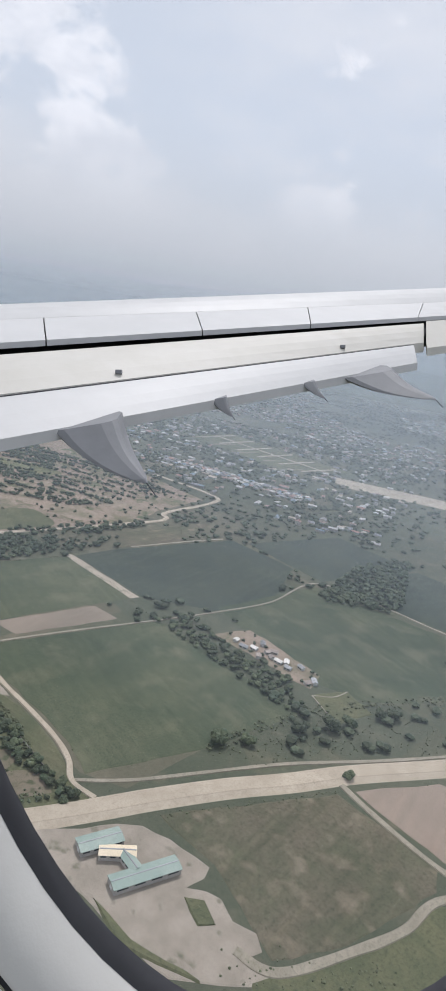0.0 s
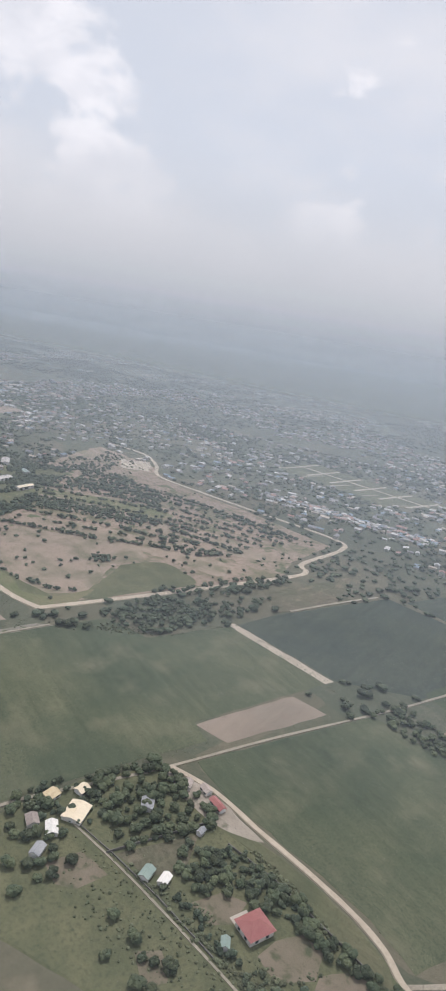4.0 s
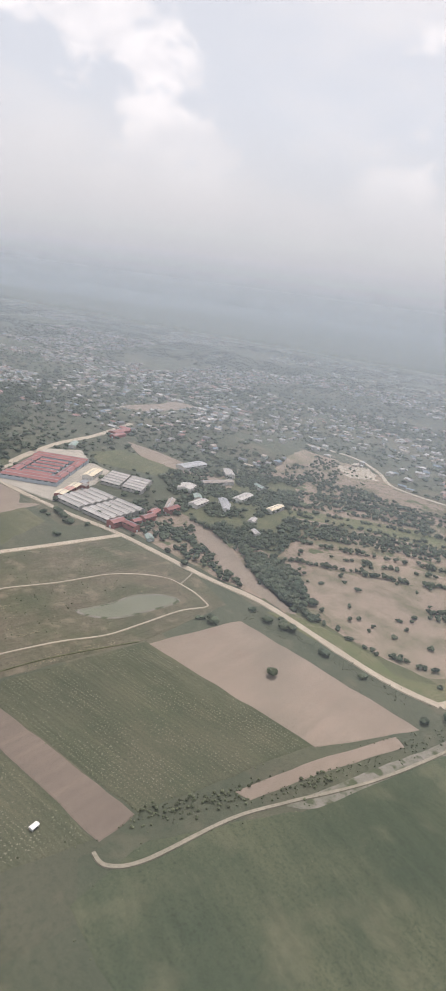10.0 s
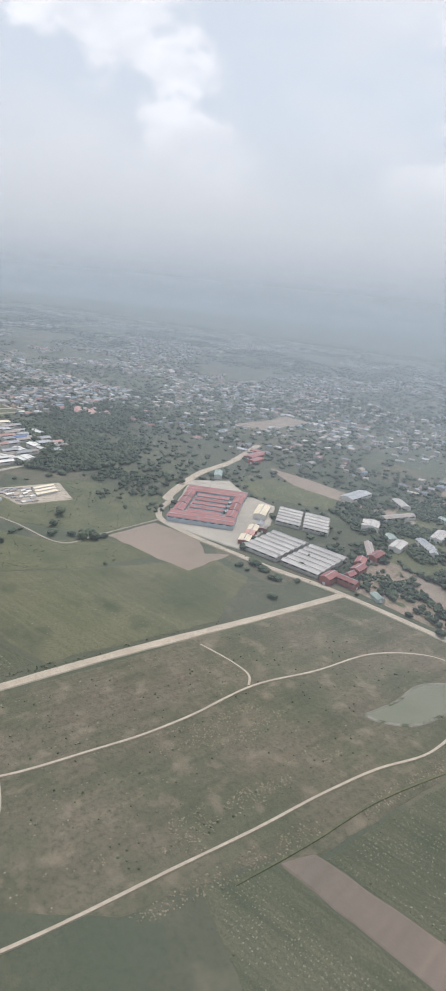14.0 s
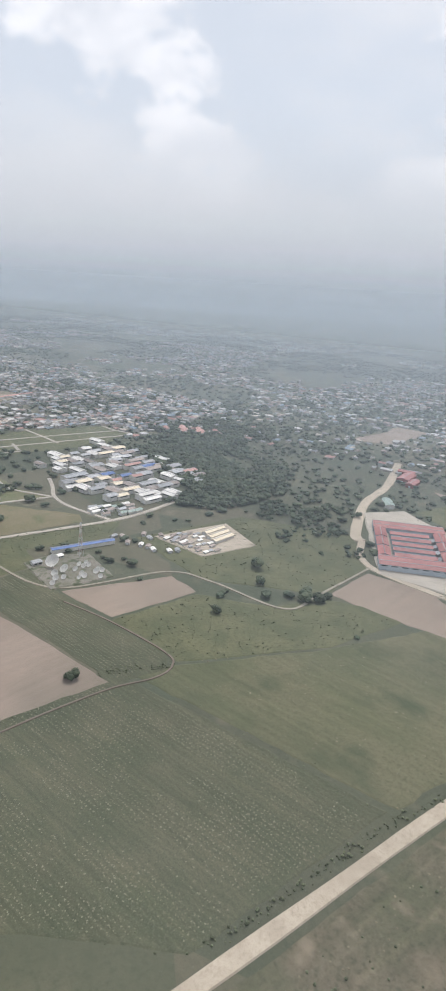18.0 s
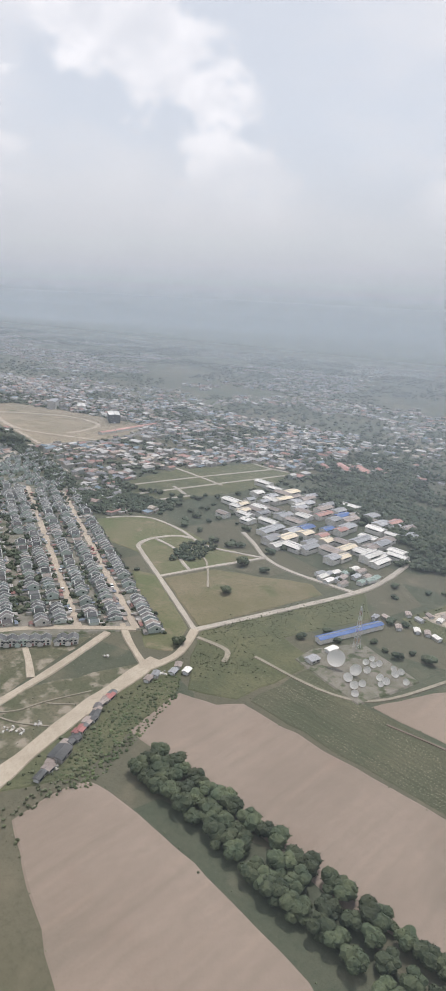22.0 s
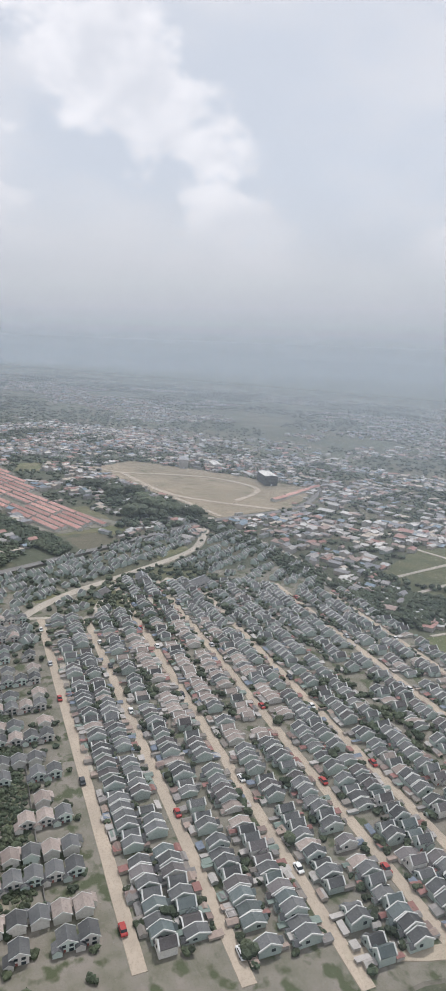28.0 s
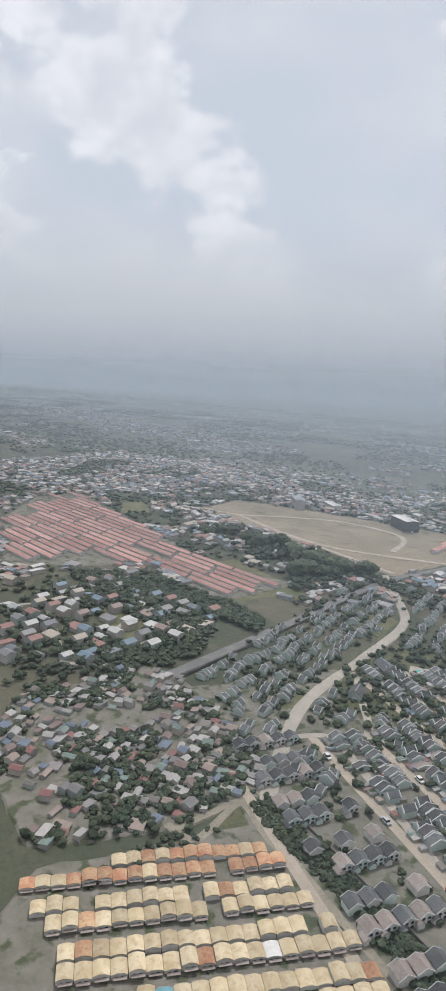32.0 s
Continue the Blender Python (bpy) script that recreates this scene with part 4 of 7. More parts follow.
road([(-1853, -170), (-1848, -80), (-1845, 21), (-1855, 80), (-1880, 150)], 6, CONCRETE, "concrete road beside vacant lots", 0.34)
road([(-1853, -170), (-1972, -142), (-2043, -126), (-2066, -118), (-2078, -95), (-2074, -62), (-2058, -48)], 5, CONCRETE, "concrete road round vacant lots", 0.36)
road([(-1972, -142), (-1970, -71), (-1965, -4)], 4.4, CONCRETE, "concrete side road", 0.32)
road([(-2174, -112), (-2166, -80), (-2145, -56), (-2091, -46), (-2031, -47), (-1990, -24), (-1965, -6)], 4, CONCRETE, "thin concrete road behind vacant lots", 0.34)
road([(-2074, -90), (-2036, -86), (-1996, -99), (-1970, -104)], 4, CONCRETE, "concrete street between vacant lots", 0.35)
road([(-2050, 24), (-2010, 12), (-1965, -4), (-1917, -3), (-1845, 21)], 5, CONCRETE, "concrete road in front of warehouses", 0.38)
road([(-2040, -70), (-1990, -72), (-1925, -110)], 2.4, TRACK, "track across a vacant lot", 0.26)
road([(-1853, -170), (-1824, -204), (-1815, -240)], 7, DIRT_ROAD, "dirt road bend by the houses", 0.40)
road([(-1892, -222), (-1867, -229), (-1845, -233), (-1824, -236)], 5.5, DIRT_ROAD, "dirt end of an estate street", 0.38)
road([(-1840, -175), (-1810, -165), (-1795, -178)], 4, TRACK, "footpath beside a hedge", 0.26)
road([(-1680, -500), (-1715, -436), (-1747, -374), (-1782, -313), (-1815, -244), (-1824, -224)], 12.5, DIRT_ROAD, "wide dusty dirt road", 0.42, wobble=0.25)
road([(-1884, -240), (-1876, -253), (-1848, -302), (-1830, -338), (-1814, -369), (-1797, -397), (-1764, -456)], 6.4, DIRT_ROAD, "straight dirt road past empty plots", 0.36)
road([(-1940, -436), (-1901, -353)], 5.5, DIRT_ROAD, "dirt street end", 0.34)
road([(-1901, -353), (-1868, -361), (-1834, -371)], 5.5, DIRT_ROAD, "short dirt street", 0.38)
road([(-1909, -397), (-1880, -403), (-1857, -410)], 5.0, DIRT_ROAD, "short dirt street", 0.38)
road([(-1862, -424), (-1834, -371), (-1824, -350)], 5.5, DIRT_ROAD, "dirt street beside a park", 0.40)
road([(-1890, -310), (-1868, -314), (-1845, -320)], 5, DIRT_ROAD, "short dirt lane between plots", 0.30)
road([(-1818, -362), (-1814, -354), (-1809, -340), (-1810, -320), (-1807, -287)], 1.2, TRACK, "curved footpath across open ground", 0.28)
road([(-1808, -321), (-1802, -312), (-1797, -304)], 1.2, TRACK, "short footpath to the dirt road", 0.28)
road([(-1814, -358), (-1797, -346), (-1782, -328)], 1.2, TRACK, "footpath across trampled ground", 0.28)
road([(-1806, -397), (-1809, -388), (-1815, -383)], 1.0, ROOF_RUST, "curved red garden path", 0.24)
road([(-2516, -472), (-2569, -289), (-2604, -178), (-2634, -57), (-2651, 123), (-2765, 283), (-2930, 480), (-3140, 738)], 11, ASPHALT, "grey paved road along a wall", 0.36)
road([(-2337, -500), (-2349, -491), (-2421, -403), (-2465, -290), (-2510, -182), (-2575, -120), (-2650, -60)], 10, CONCRETE, "concrete road through the estate", 0.40)
road([(-2344, -563), (-2346, -537), (-2345, -517), (-2314, -521), (-2270, -523), (-2227, -526), (-2160, -534), (-2060, -552)], 5, TRACK, "dirt lane beside an overgrown ditch", 0.30)
road([(-2366, -415), (-2300, -436), (-2244, -454), (-2140, -478)], 6, CONCRETE, "street between grey-roofed houses", 0.32)
road([(-2390, -560), (-2370, -510), (-2345, -500)], 5, TRACK, "curved dirt lane", 0.28)
road([(-2760, -420), (-2660, -440), (-2600, -520)], 5, CONCRETE, "village lane", 0.30)
road([(-3120, -60), (-3051, -29), (-3002, 51), (-2934, 127), (-2832, 154), (-2778, 125), (-2736, 49)], 10, SAND, "worn pale strip across cleared land", 0.36)
road([(-3051, -29), (-2876, -41), (-2777, -17), (-2650, 78)], 11, SAND, "worn pale strip across cleared land", 0.40)
road([(-2803, -44), (-2720, -42), (-2650, -42)], 8, SAND, "worn edge of cleared land", 0.40)
road([(-2310, -36), (-2314, 119), (-2313, 289)], 5, CONCRETE, "pale service road across plots", 0.30)
road([(-2261, -23), (-2265, 127), (-2268, 271)], 5, CONCRETE, "pale service road across plots", 0.30)
road([(-2222, -4), (-2222, 48)], 5, CONCRETE, "pale service road across plots", 0.30)
road([(-2383, 114), (-2306, 123), (-2254, 127)], 5, CONCRETE, "pale service road across plots", 0.30)
road([(-2365, 273), (-2326, 276), (-2283, 292)], 5, CONCRETE, "pale service road across plots", 0.30)
road([(-2279, 51), (-2229, 44)], 5, CONCRETE, "pale service road across plots", 0.30)
road([(-2640, -66), (-2535, -66), (-2420, -72), (-2330, -92)], 5, CONCRETE, "paved road lined with trees", 0.36)
road([(-2735, -540), (-2720, -516), (-2640, -530), (-2577, -546)], 4.5, CONCRETE, "village lane", 0.30)
road([(-2577, -546), (-2558, -506), (-2594, -450), (-2592, -408)], 4.5, CONCRETE, "village lane", 0.30)
road([(-2350, -566), (-2331, -557), (-2345, -516), (-2314, -517), (-2260, -524)], 5, TRACK, "dusty lane round a grassy triangle", 0.30)
road([(-705, 610), (-690, 700), (-672, 780)], 4, TRACK, "pale path between plots", 0.30)
for k in range(6):
    road([(-1320 + 74 * k, 1352 + 3 * k), (-1326 + 78 * k, 1510)], 8, SAND, "pale road between far plots", 0.30)
road([(-1330, 1430), (-1100, 1437), (-900, 1445)], 8, SAND, "pale road between far plots", 0.30)
for k in range(5):
    road([(-1330 + 90 * k, 1310 + 10 * k), (-1318 + 90 * k, 1415 - 6 * k)], 6, TRACK, "far plot road", 0.30)

# the levee: a broad raised bank with a paved slope
bm = bmesh.new()
line = smooth([(-405, 60), (-345, 168), (-322, 213), (-301, 260), (-285, 299), (-258, 358), (-231, 408), (-204, 464), (-156, 547), (-100, 650), (-20, 800)], 8)
rows = []
for i, p in enumerate(line):
    a, b = Vector(line[max(0, i - 1)]), Vector(line[min(len(line) - 1, i + 1)])
    d = (b - a).normalized()
    side = Vector((-d.y, d.x))
    rows.append([bm.verts.new((*(Vector(p) + side * s), h)) for s, h in ((12.5, -0.2), (9, 1.6), (-4, 1.7), (-4.6, 1.4), (-13, -0.3))])
for r, q in zip(rows, rows[1:]):
    for k in range(4):
        bm.faces.new((r[k], r[k + 1], q[k + 1], q[k]))
bmesh.ops.recalc_face_normals(bm, faces=bm.faces)
ROADS.append((line, 14))
levee = tagged(new("levee", mesh_of("levee", bm, DIRT_ROAD)), "broad pale earth levee with a road on top", "levee", "", "structure")


# ---- houses ----
DEPTH, FRONT, EAVE, RISE = 11.6, 6.5, 4.9, 2.6


def turned(bm):
    bm.transform(Matrix.Rotation(radians(90), 4, "Z"))
    return bm


def firewall(x, bm=None):
    """The white edge board that stands proud of the roof over a gable."""
    h = DEPTH / 2 + 0.5
    prof = [(-h, EAVE - 0.45), (0, EAVE + RISE - 0.15), (h, EAVE - 0.45), (h, EAVE + 0.30), (0, EAVE + RISE + 0.62), (-h, EAVE + 0.30)]
    made = prism(prof, x - 0.24, x + 0.24)
    made.transform(Matrix.Rotation(radians(90), 4, "Z"))
    if bm is None:
        return made
    me = bpy.data.meshes.new("wall_piece")
    made.to_mesh(me)
    made.free()
    bm.from_mesh(me)
    return bm


def two_storey_house(at, label="two-storey pale green house with a dark grey pitched roof", group="houses of the grey-roofed estate", roof=None, wall=None):
    """A house of a row: ridge along the street, party walls at both ends, a gabled wing to the street on +y."""
    roof, wall = roof or ROOF_GREY, wall or WALL_MINT
    root = thing("house", label, "house", group, at)
    part("wall", turned(house_walls(DEPTH, FRONT - 0.5, EAVE, RISE)), wall, root)
    part("roof", turned(gable(DEPTH, FRONT - 0.9, EAVE, RISE, 0.25, 0.25)), roof, root)
    part("wing_wall", house_walls(3.4, 2.6, 3.6, 1.4, None, DEPTH / 2 + 0.9, -1.4), wall, root)
    part("wing_roof", gable(3.4, 2.6, 3.6, 1.4, 0.4, 0.2, None, DEPTH / 2 + 0.9, -1.4), roof, root)
    for x in (-FRONT / 2, FRONT / 2 - 0.3):
        part("gable_edge", firewall(x), FASCIA, root, "white gable edge")
    for x in (-FRONT / 2 + 0.25, FRONT / 2 - 0.25):
        part("window", box(x - 0.09, x + 0.09, 0.8, 2.8, 3.0, 4.5), GLASS, root, "dark window")
    part("door", box(1.6, 2.7, DEPTH / 2 - 0.05, DEPTH / 2 + 0.09, 0.1, 2.3), WALL_BRICK, root, "brown front door")
    return root


def detached_house(at, label="detached two-storey mint green house with a grey gable roof", roof=None, wall=None):
    """Gable to the front on +y, with a lower porch roof at its side."""
    roof, wall = roof or ROOF_GREY, wall or WALL_MINT
    root = thing("house", label, "house", "detached estate houses", at)
    part("wall", house_walls(8.0, 7.6, 5.2, 2.2), wall, root)
    part("roof", gable(8.0, 7.6, 5.2, 2.2, 0.5, 0.25), roof, root)
    for y in (4.25, -4.45):
        part("gable_board", prism([(-4.6, 4.65), (0, 7.2), (4.6, 4.65), (4.6, 5.25), (0, 7.85), (-4.6, 5.25)], y, y + 0.2), FASCIA, root, "white gable board")
    part("porch_wall", house_walls(4.2, 5.0, 3.6, 1.3, None, 3.2, 4.4), wall, root)
    part("porch_roof", gable(4.2, 5.0, 3.6, 1.3, 0.4, 0.2, None, 3.2, 4.4), roof, root)
    for x, y, z, w, hh in ((-1.7, 3.8, 3.3, 1.8, 1.4), (1.5, 3.8, 3.3, 1.6, 1.4), (-1.7, 3.8, 0.9, 2.0, 1.5)):
        part("window", box(x - w / 2, x + w / 2, y - 0.08, y + 0.08, z, z + hh), GLASS, root, "dark window")
    part("door", box(0.7, 1.8, 3.73, 3.89, 0.1, 2.3), WALL_BRICK, root, "brown front door")
    return root


def house_template():
    bm = house_walls(3.4, 2.6, 3.6, 1.4, None, DEPTH / 2 + 0.9, -1.4)
    bm2 = turned(house_walls(DEPTH, FRONT - 0.5, EAVE, RISE))
    me = bpy.data.meshes.new("piece")
    bm2.to_mesh(me)
    bm.from_mesh(me)
    k = len(bm.faces)
    bm2.free()
    bm2 = turned(gable(DEPTH, FRONT - 0.9, EAVE, RISE, 0.25, 0.25))
    me = bpy.data.meshes.new("piece")
    bm2.to_mesh(me)
    bm2.free()
    bm.from_mesh(me)
    gable(3.4, 2.6, 3.6, 1.4, 0.4, 0.2, bm, DEPTH / 2 + 0.9, -1.4)
    bm.faces.ensure_lookup_table()
    for f in bm.faces[k:]:
        f.material_index = 1
    k = len(bm.faces)
    firewall(-FRONT / 2, bm)
    firewall(FRONT / 2 - 0.3, bm)
    bm.faces.ensure_lookup_table()
    for f in bm.faces[k:]:
        f.material_index = 2
    return template(bm)


def plain_template(w, l, eave, rise, over=0.4):
    bm = house_walls(w, l, eave, rise)
    k = len(bm.faces)
    gable(w, l, eave, rise, over, 0.2, bm)
    bm.faces.ensure_lookup_table()
    for f in bm.faces[k:]:
        f.material_index = 1
    return template(bm)


def shed_template(w, l, low, high):
    bm = prism([(-w / 2, 0), (w / 2, 0), (w / 2, high), (-w / 2, low)], -l / 2, l / 2)
    k = len(bm.faces)
    prism([(-w / 2 - 0.3, low + 0.02), (w / 2 + 0.3, high + 0.02), (w / 2 + 0.3, high + 0.2), (-w / 2 - 0.3, low + 0.2)], -l / 2 - 0.3, l / 2 + 0.3, bm)
    bm.faces.ensure_lookup_table()
    for f in bm.faces[k:]:
        f.material_index = 1
    return template(bm)


def shed(x, y, turn, w, l, eave, rise, roof, wall, label, name="shed", group="", ridge=True, windows=0):
    """A long low building: walls, pitched roof, ridge cap, a big door and a row of windows."""
    root = thing(name, label, "building", group, pose(x, y, 0, 0, 0, turn))
    part("wall", house_walls(w, l, eave, rise), wall, root)
    part("roof", gable(w, l, eave, rise, 0.5, 0.25), roof, root)
    if ridge:
        part("ridge_cap", prism([(-0.6, eave + rise + 0.08), (0.6, eave + rise + 0.08), (0.3, eave + rise + 0.5), (-0.3, eave + rise + 0.5)], -l / 2, l / 2), ROOF_STEEL, root)
    part("door", box(-1.6, 1.6, -l / 2 - 0.08, -l / 2 + 0.05, 0, min(3.2, eave - 0.3)), STEEL, root)
    for i in range(windows):
        yy = -l / 2 + (i + 0.5) * l / windows
        for s in (-1, 1):
            part("window", box(s * w / 2 - 0.07, s * w / 2 + 0.07, yy - l / windows * 0.32, yy + l / windows * 0.32, eave - 2.0, eave - 0.8), GLASS, root, "dark window strip")
    return root


rng = random.Random(11)
ALONG, ACROSS = Vector((0.977, -0.214)), Vector((0.214, 0.977))
STREET_TURN = math.degrees(math.atan2(ALONG.y, ALONG.x))


def estate(v, u):
    """A place in the estate: metres along the streets and across them."""
    p = ALONG * v + ACROSS * u
    return p.x, p.y


STREETS = [(-1000, -2240, -2010), (-928, -2235, -1850), (-886, -2225, -1830), (-839, -2320, -1812), (-791, -2320, -1815), (-750, -2300, -1812), (-704, -2290, -1808), (-660, -2270, -1800), (-612, -2230, -1788)]
for u, v0, v1 in STREETS:
    if u != -704:
        road([estate(v0, u), estate((v0 + v1) / 2, u), estate(v1, u)], 6.8, STREET, "pale tan concrete street between houses", 0.32, per=10, wobble=0.04)
road([estate(-1830, -840), estate(-1815, -790), estate(-1812, -700), estate(-1788, -612)], 6.5, DIRT_ROAD, "dirt cross street at the estate's edge", 0.40)
road([estate(-2240, -1000), estate(-2236, -928), estate(-2225, -886), estate(-2310, -839), estate(-2320, -791)], 6.0, CONCRETE, "cross street at the far end of the estate", 0.36)
field("estate_ground", [estate(-2330, -1010), estate(-2330, -600), estate(-1785, -590), estate(-1815, -900), estate(-1840, -1010)], YARD, "dusty ground between the estate's houses", 0.1, "ground", 3)

HOUSE_SPOTS = []
for (u, v0, v1), (u2, w0, w1) in zip(STREETS, STREETS[1:]):
    gap = u2 - u
    if u == -1000:
        continue
    pairs = [(u + 13.8, 180), (u2 - 13.8, 0)] if gap < 60 else [(u + 13.8, 180), (u + 29, 0), (u + 43, 180), (u2 - 13.8, 0)]
    for uu, face in pairs:
        v = max(v0, w0) + rng.uniform(0, 4)
        while v < min(v1, w1) - 6:
            if rng.random() > 0.13:
                x, y = estate(v, uu + rng.uniform(-0.6, 0.6))
                HOUSE_SPOTS.append((x, y, STREET_TURN + face + 180 + rng.uniform(-1.5, 1.5), v, uu))
            v += 6.7 + rng.uniform(0.0, 0.6) + (rng.uniform(3, 9) if rng.random() < 0.10 else 0)
v = -2225.0
while v < -1776:  # the outer side of the last street
    if rng.random() > 0.12:
        HOUSE_SPOTS.append((*estate(v, -612 + 13.8), STREET_TURN + 360, v, -598))
    v += 6.8 + rng.uniform(0, 0.5)
HOUSE_SPOTS.sort(key=lambda h: -h[3])
first = two_storey_house(pose(HOUSE_SPOTS[0][0], HOUSE_SPOTS[0][1], 0, 0, 0, HOUSE_SPOTS[0][2]))
tan_first = two_storey_house(pose(HOUSE_SPOTS[1][0], HOUSE_SPOTS[1][1], 0, 0, 0, HOUSE_SPOTS[1][2]), "low pale house with a faded tan-brown roof", roof=ROOF_BROWN, wall=WALL_WHITE)
green_first = two_storey_house(pose(HOUSE_SPOTS[2][0], HOUSE_SPOTS[2][1], 0, 0, 0, HOUSE_SPOTS[2][2]), "two-storey mint green house with a sage green roof", roof=ROOF_SAGE, wall=WALL_MINT)
mud_first = two_storey_house(pose(HOUSE_SPOTS[3][0], HOUSE_SPOTS[3][1], 0, 0, 0, HOUSE_SPOTS[3][2]), "two-storey pale house with a brown-grey pitched roof", roof=ROOF_MUD, wall=WALL_WHITE)


def tan_part(v, u):
    return rng.random() < (0.8 if -860 < u < -765 and -2190 < v < -1990 else 0.05)


for x, y, turn, v, u in HOUSE_SPOTS[4:172]:
    tan = tan_part(v, u)
    across = rng.random() < 0.3  # the gable towards the street
    made = copy_thing(tan_first if tan else rng.choice((first, first, first, first, first, green_first, green_first, mud_first)), pose(x, y, 0, 0, 0, turn + (90 if across else 0)))
    k = rng.choice((0.72, 0.95, 1.0, 1.08, 1.16)) * (0.75 if tan else 1.0)
    made.scale = (rng.uniform(1.35, 1.55), 0.52, k) if across else (rng.uniform(0.94, 1.0), rng.uniform(0.88, 1.04), k)
# detached houses: the row along the cross street, the lone ones, and the short rows to the west
HOME = detached_house(pose(-1839, -354, 0, 0, 0, -114), wall=WALL_PALE_MINT)
HOME_DARK = detached_house(pose(-1930, -421, 0, 0, 0, -114), "detached two-storey pale house with a dark slate roof", ROOF_GREY, WALL_WHITE)
HOME_BROWN = detached_house(pose(-1921, -400, 0, 0, 0, -114), "detached two-storey pale house with a brown-grey roof", ROOF_BROWN, WALL_WHITE)
row_a, row_b = Vector((-1931, -383)), Vector((-1881, -272))
for k in (0, 1, 2, 3.5, 4.5, 6.3, 7.2, 8.1, 9.0, 9.9, 11.2, 12.1):
    p = row_a.lerp(row_b, k / 12.1)
    copy_thing(HOME if rng.random() < 0.6 else HOME_DARK, pose(p.x, p.y, 0, 0, 0, -114 + rng.uniform(-2, 2)))
for x, y in ((-1915, -378), (-1911, -369), (-1910, -427), (-1904, -415), (-1892, -387), (-1887, -374)):
    copy_thing(HOME, pose(x, y, 0, 0, 0, -114 + rng.uniform(-2, 2)))
for i in range(19):
    for j in range(5):
        x, y = estate(-2232 + 20 * i + (3 if i % 2 else -2), -985 + 10.0 * j)
        if rng.random() > 0.16:
            copy_thing(rng.choice((HOME, HOME_DARK, HOME_BROWN)), pose(x, y, 0, 0, 0, STREET_TURN + (90 if i % 2 else -90) - 0 + rng.uniform(-2, 2)))
HOUSE_FAR = house_template()
far_houses, sage_far, tan_far = [], [], []
for x, y, turn, v, u in HOUSE_SPOTS[172:]:
    tan, across = tan_part(v, u), rng.random() < 0.3
    size = (rng.uniform(1.35, 1.55), 0.52) if across else (rng.uniform(0.94, 1), rng.uniform(0.88, 1.04))
    kind = tan_far if tan else sage_far if rng.random() < 0.2 else far_houses
    kind.append((x, y, 0, radians(turn + (90 if across else 0)), *size, rng.choice((0.72, 0.95, 1.0, 1.1, 1.18)) * (0.72 if tan else 1), 0))
# rows on the far side of the estate, towards the paved road
outer = [(-2350, -478), (-2420, -392), (-2500, -188), (-2560, -128), (-2650, -70), (-2560, -60), (-2400, -70), (-2230, -130), (-2240, -280), (-2330, -330), (-2320, -470)]
strip = [(-2505, -455), (-2600, -240), (-2640, -130), (-2580, -130), (-2520, -190), (-2478, -290), (-2432, -400), (-2362, -480)]
club_zone = [(-2452, -330), (-2400, -385), (-2352, -330), (-2345, -235), (-2400, -195), (-2470, -240)]
for poly, base, step_r, step_h in ((outer, 65.0, 23.0, 10.4), (strip, 66.0, 17.0, 10.4)):
    d = Vector((-math.cos(radians(base)), math.sin(radians(base))))
    n = Vector((d.y, -d.x))
    c = Vector((-2450, -260))
    for i in range(-18, 19):
        for j in range(-40, 40):
            bend = 6 * noise.noise((i * 0.5, j * 0.12, 3))
            p = c + n * (i * step_r + bend + rng.uniform(-2.5, 2.5)) + d * (j * step_h + rng.uniform(-2, 2))
            if inside((p.x, p.y), poly) and not inside((p.x, p.y), club_zone) and rng.random() > 0.24 and not near_road(p.x, p.y, 6):
                far_houses.append((p.x, p.y, 0, math.atan2(d.y, d.x) + (3.1416 if i % 2 else 0) + (1.5708 if rng.random() < 0.4 else 0) + rng.uniform(-0.12, 0.12), rng.uniform(0.75, 1), rng.uniform(0.6, 0.9), rng.uniform(0.75, 1.15), 0))
joined("far_estate_houses", [HOUSE_FAR], far_houses, [WALL_MINT, ROOF_GREY_MASS, FASCIA], "dense rows of grey-roofed pale houses far off", "houses")

joined("far_sage_houses", [HOUSE_FAR], sage_far, [WALL_MINT, ROOF_MUD, FASCIA], "pale houses with brown-grey roofs among grey ones", "houses")
joined("far_tan_houses", [HOUSE_FAR], tan_far, [WALL_WHITE, ROOF_BROWN, FASCIA], "pale houses with tan-brown roofs among grey ones", "houses")

# the estate's club between the rows
field("lot", club_zone, SCRUB, "shaded green grounds of the estate's club", 0.2, "lot", 4)
field("lot", [(-2539, -231), (-2561, -171), (-2516, -183), (-2497, -237)], LAWN, "empty grassy lot beside a road bend", 0.2, "lot", 2)
field("lot", [(-2440, -424), (-2449, -397), (-2429, -393), (-2421, -420)], LAWN, "small green lot inside the estate", 0.2, "lot", 1)
field("plaza", [(-2432, -262), (-2412, -248), (-2398, -266), (-2418, -282)], CONCRETE, "pale paved deck round a pool", 0.26, "yard", 1)
field("pool", [(-2424, -264), (-2412, -257), (-2405, -266), (-2418, -273)], POOL_WATER, "turquoise swimming pool", 0.30, "pool", 0.5, curved=True)
shed(-2392, -246, 20, 18, 30, 6, 4.5, ROOF_GREY, WALL_GREY, "large club hall with a dark pitched roof", "club_hall", "club buildings", True, 3)
shed(-2436, -292, 70, 13, 20, 5, 4, ROOF_GREY, WALL_GREY, "club house with a steep dark roof", "club_house", "club buildings", True, 2)
shed(-2412, -352, 30, 12, 15, 5, 3.5, ROOF_MUD, WALL_MINT, "gatehouse with a dark roof among trees", "gatehouse", "club buildings", True, 2)
road([(-2477, -264), (-2452, -280), (-2419, -292), (-2363, -320)], 6, CONCRETE, "street from the main road past the club", 0.42)

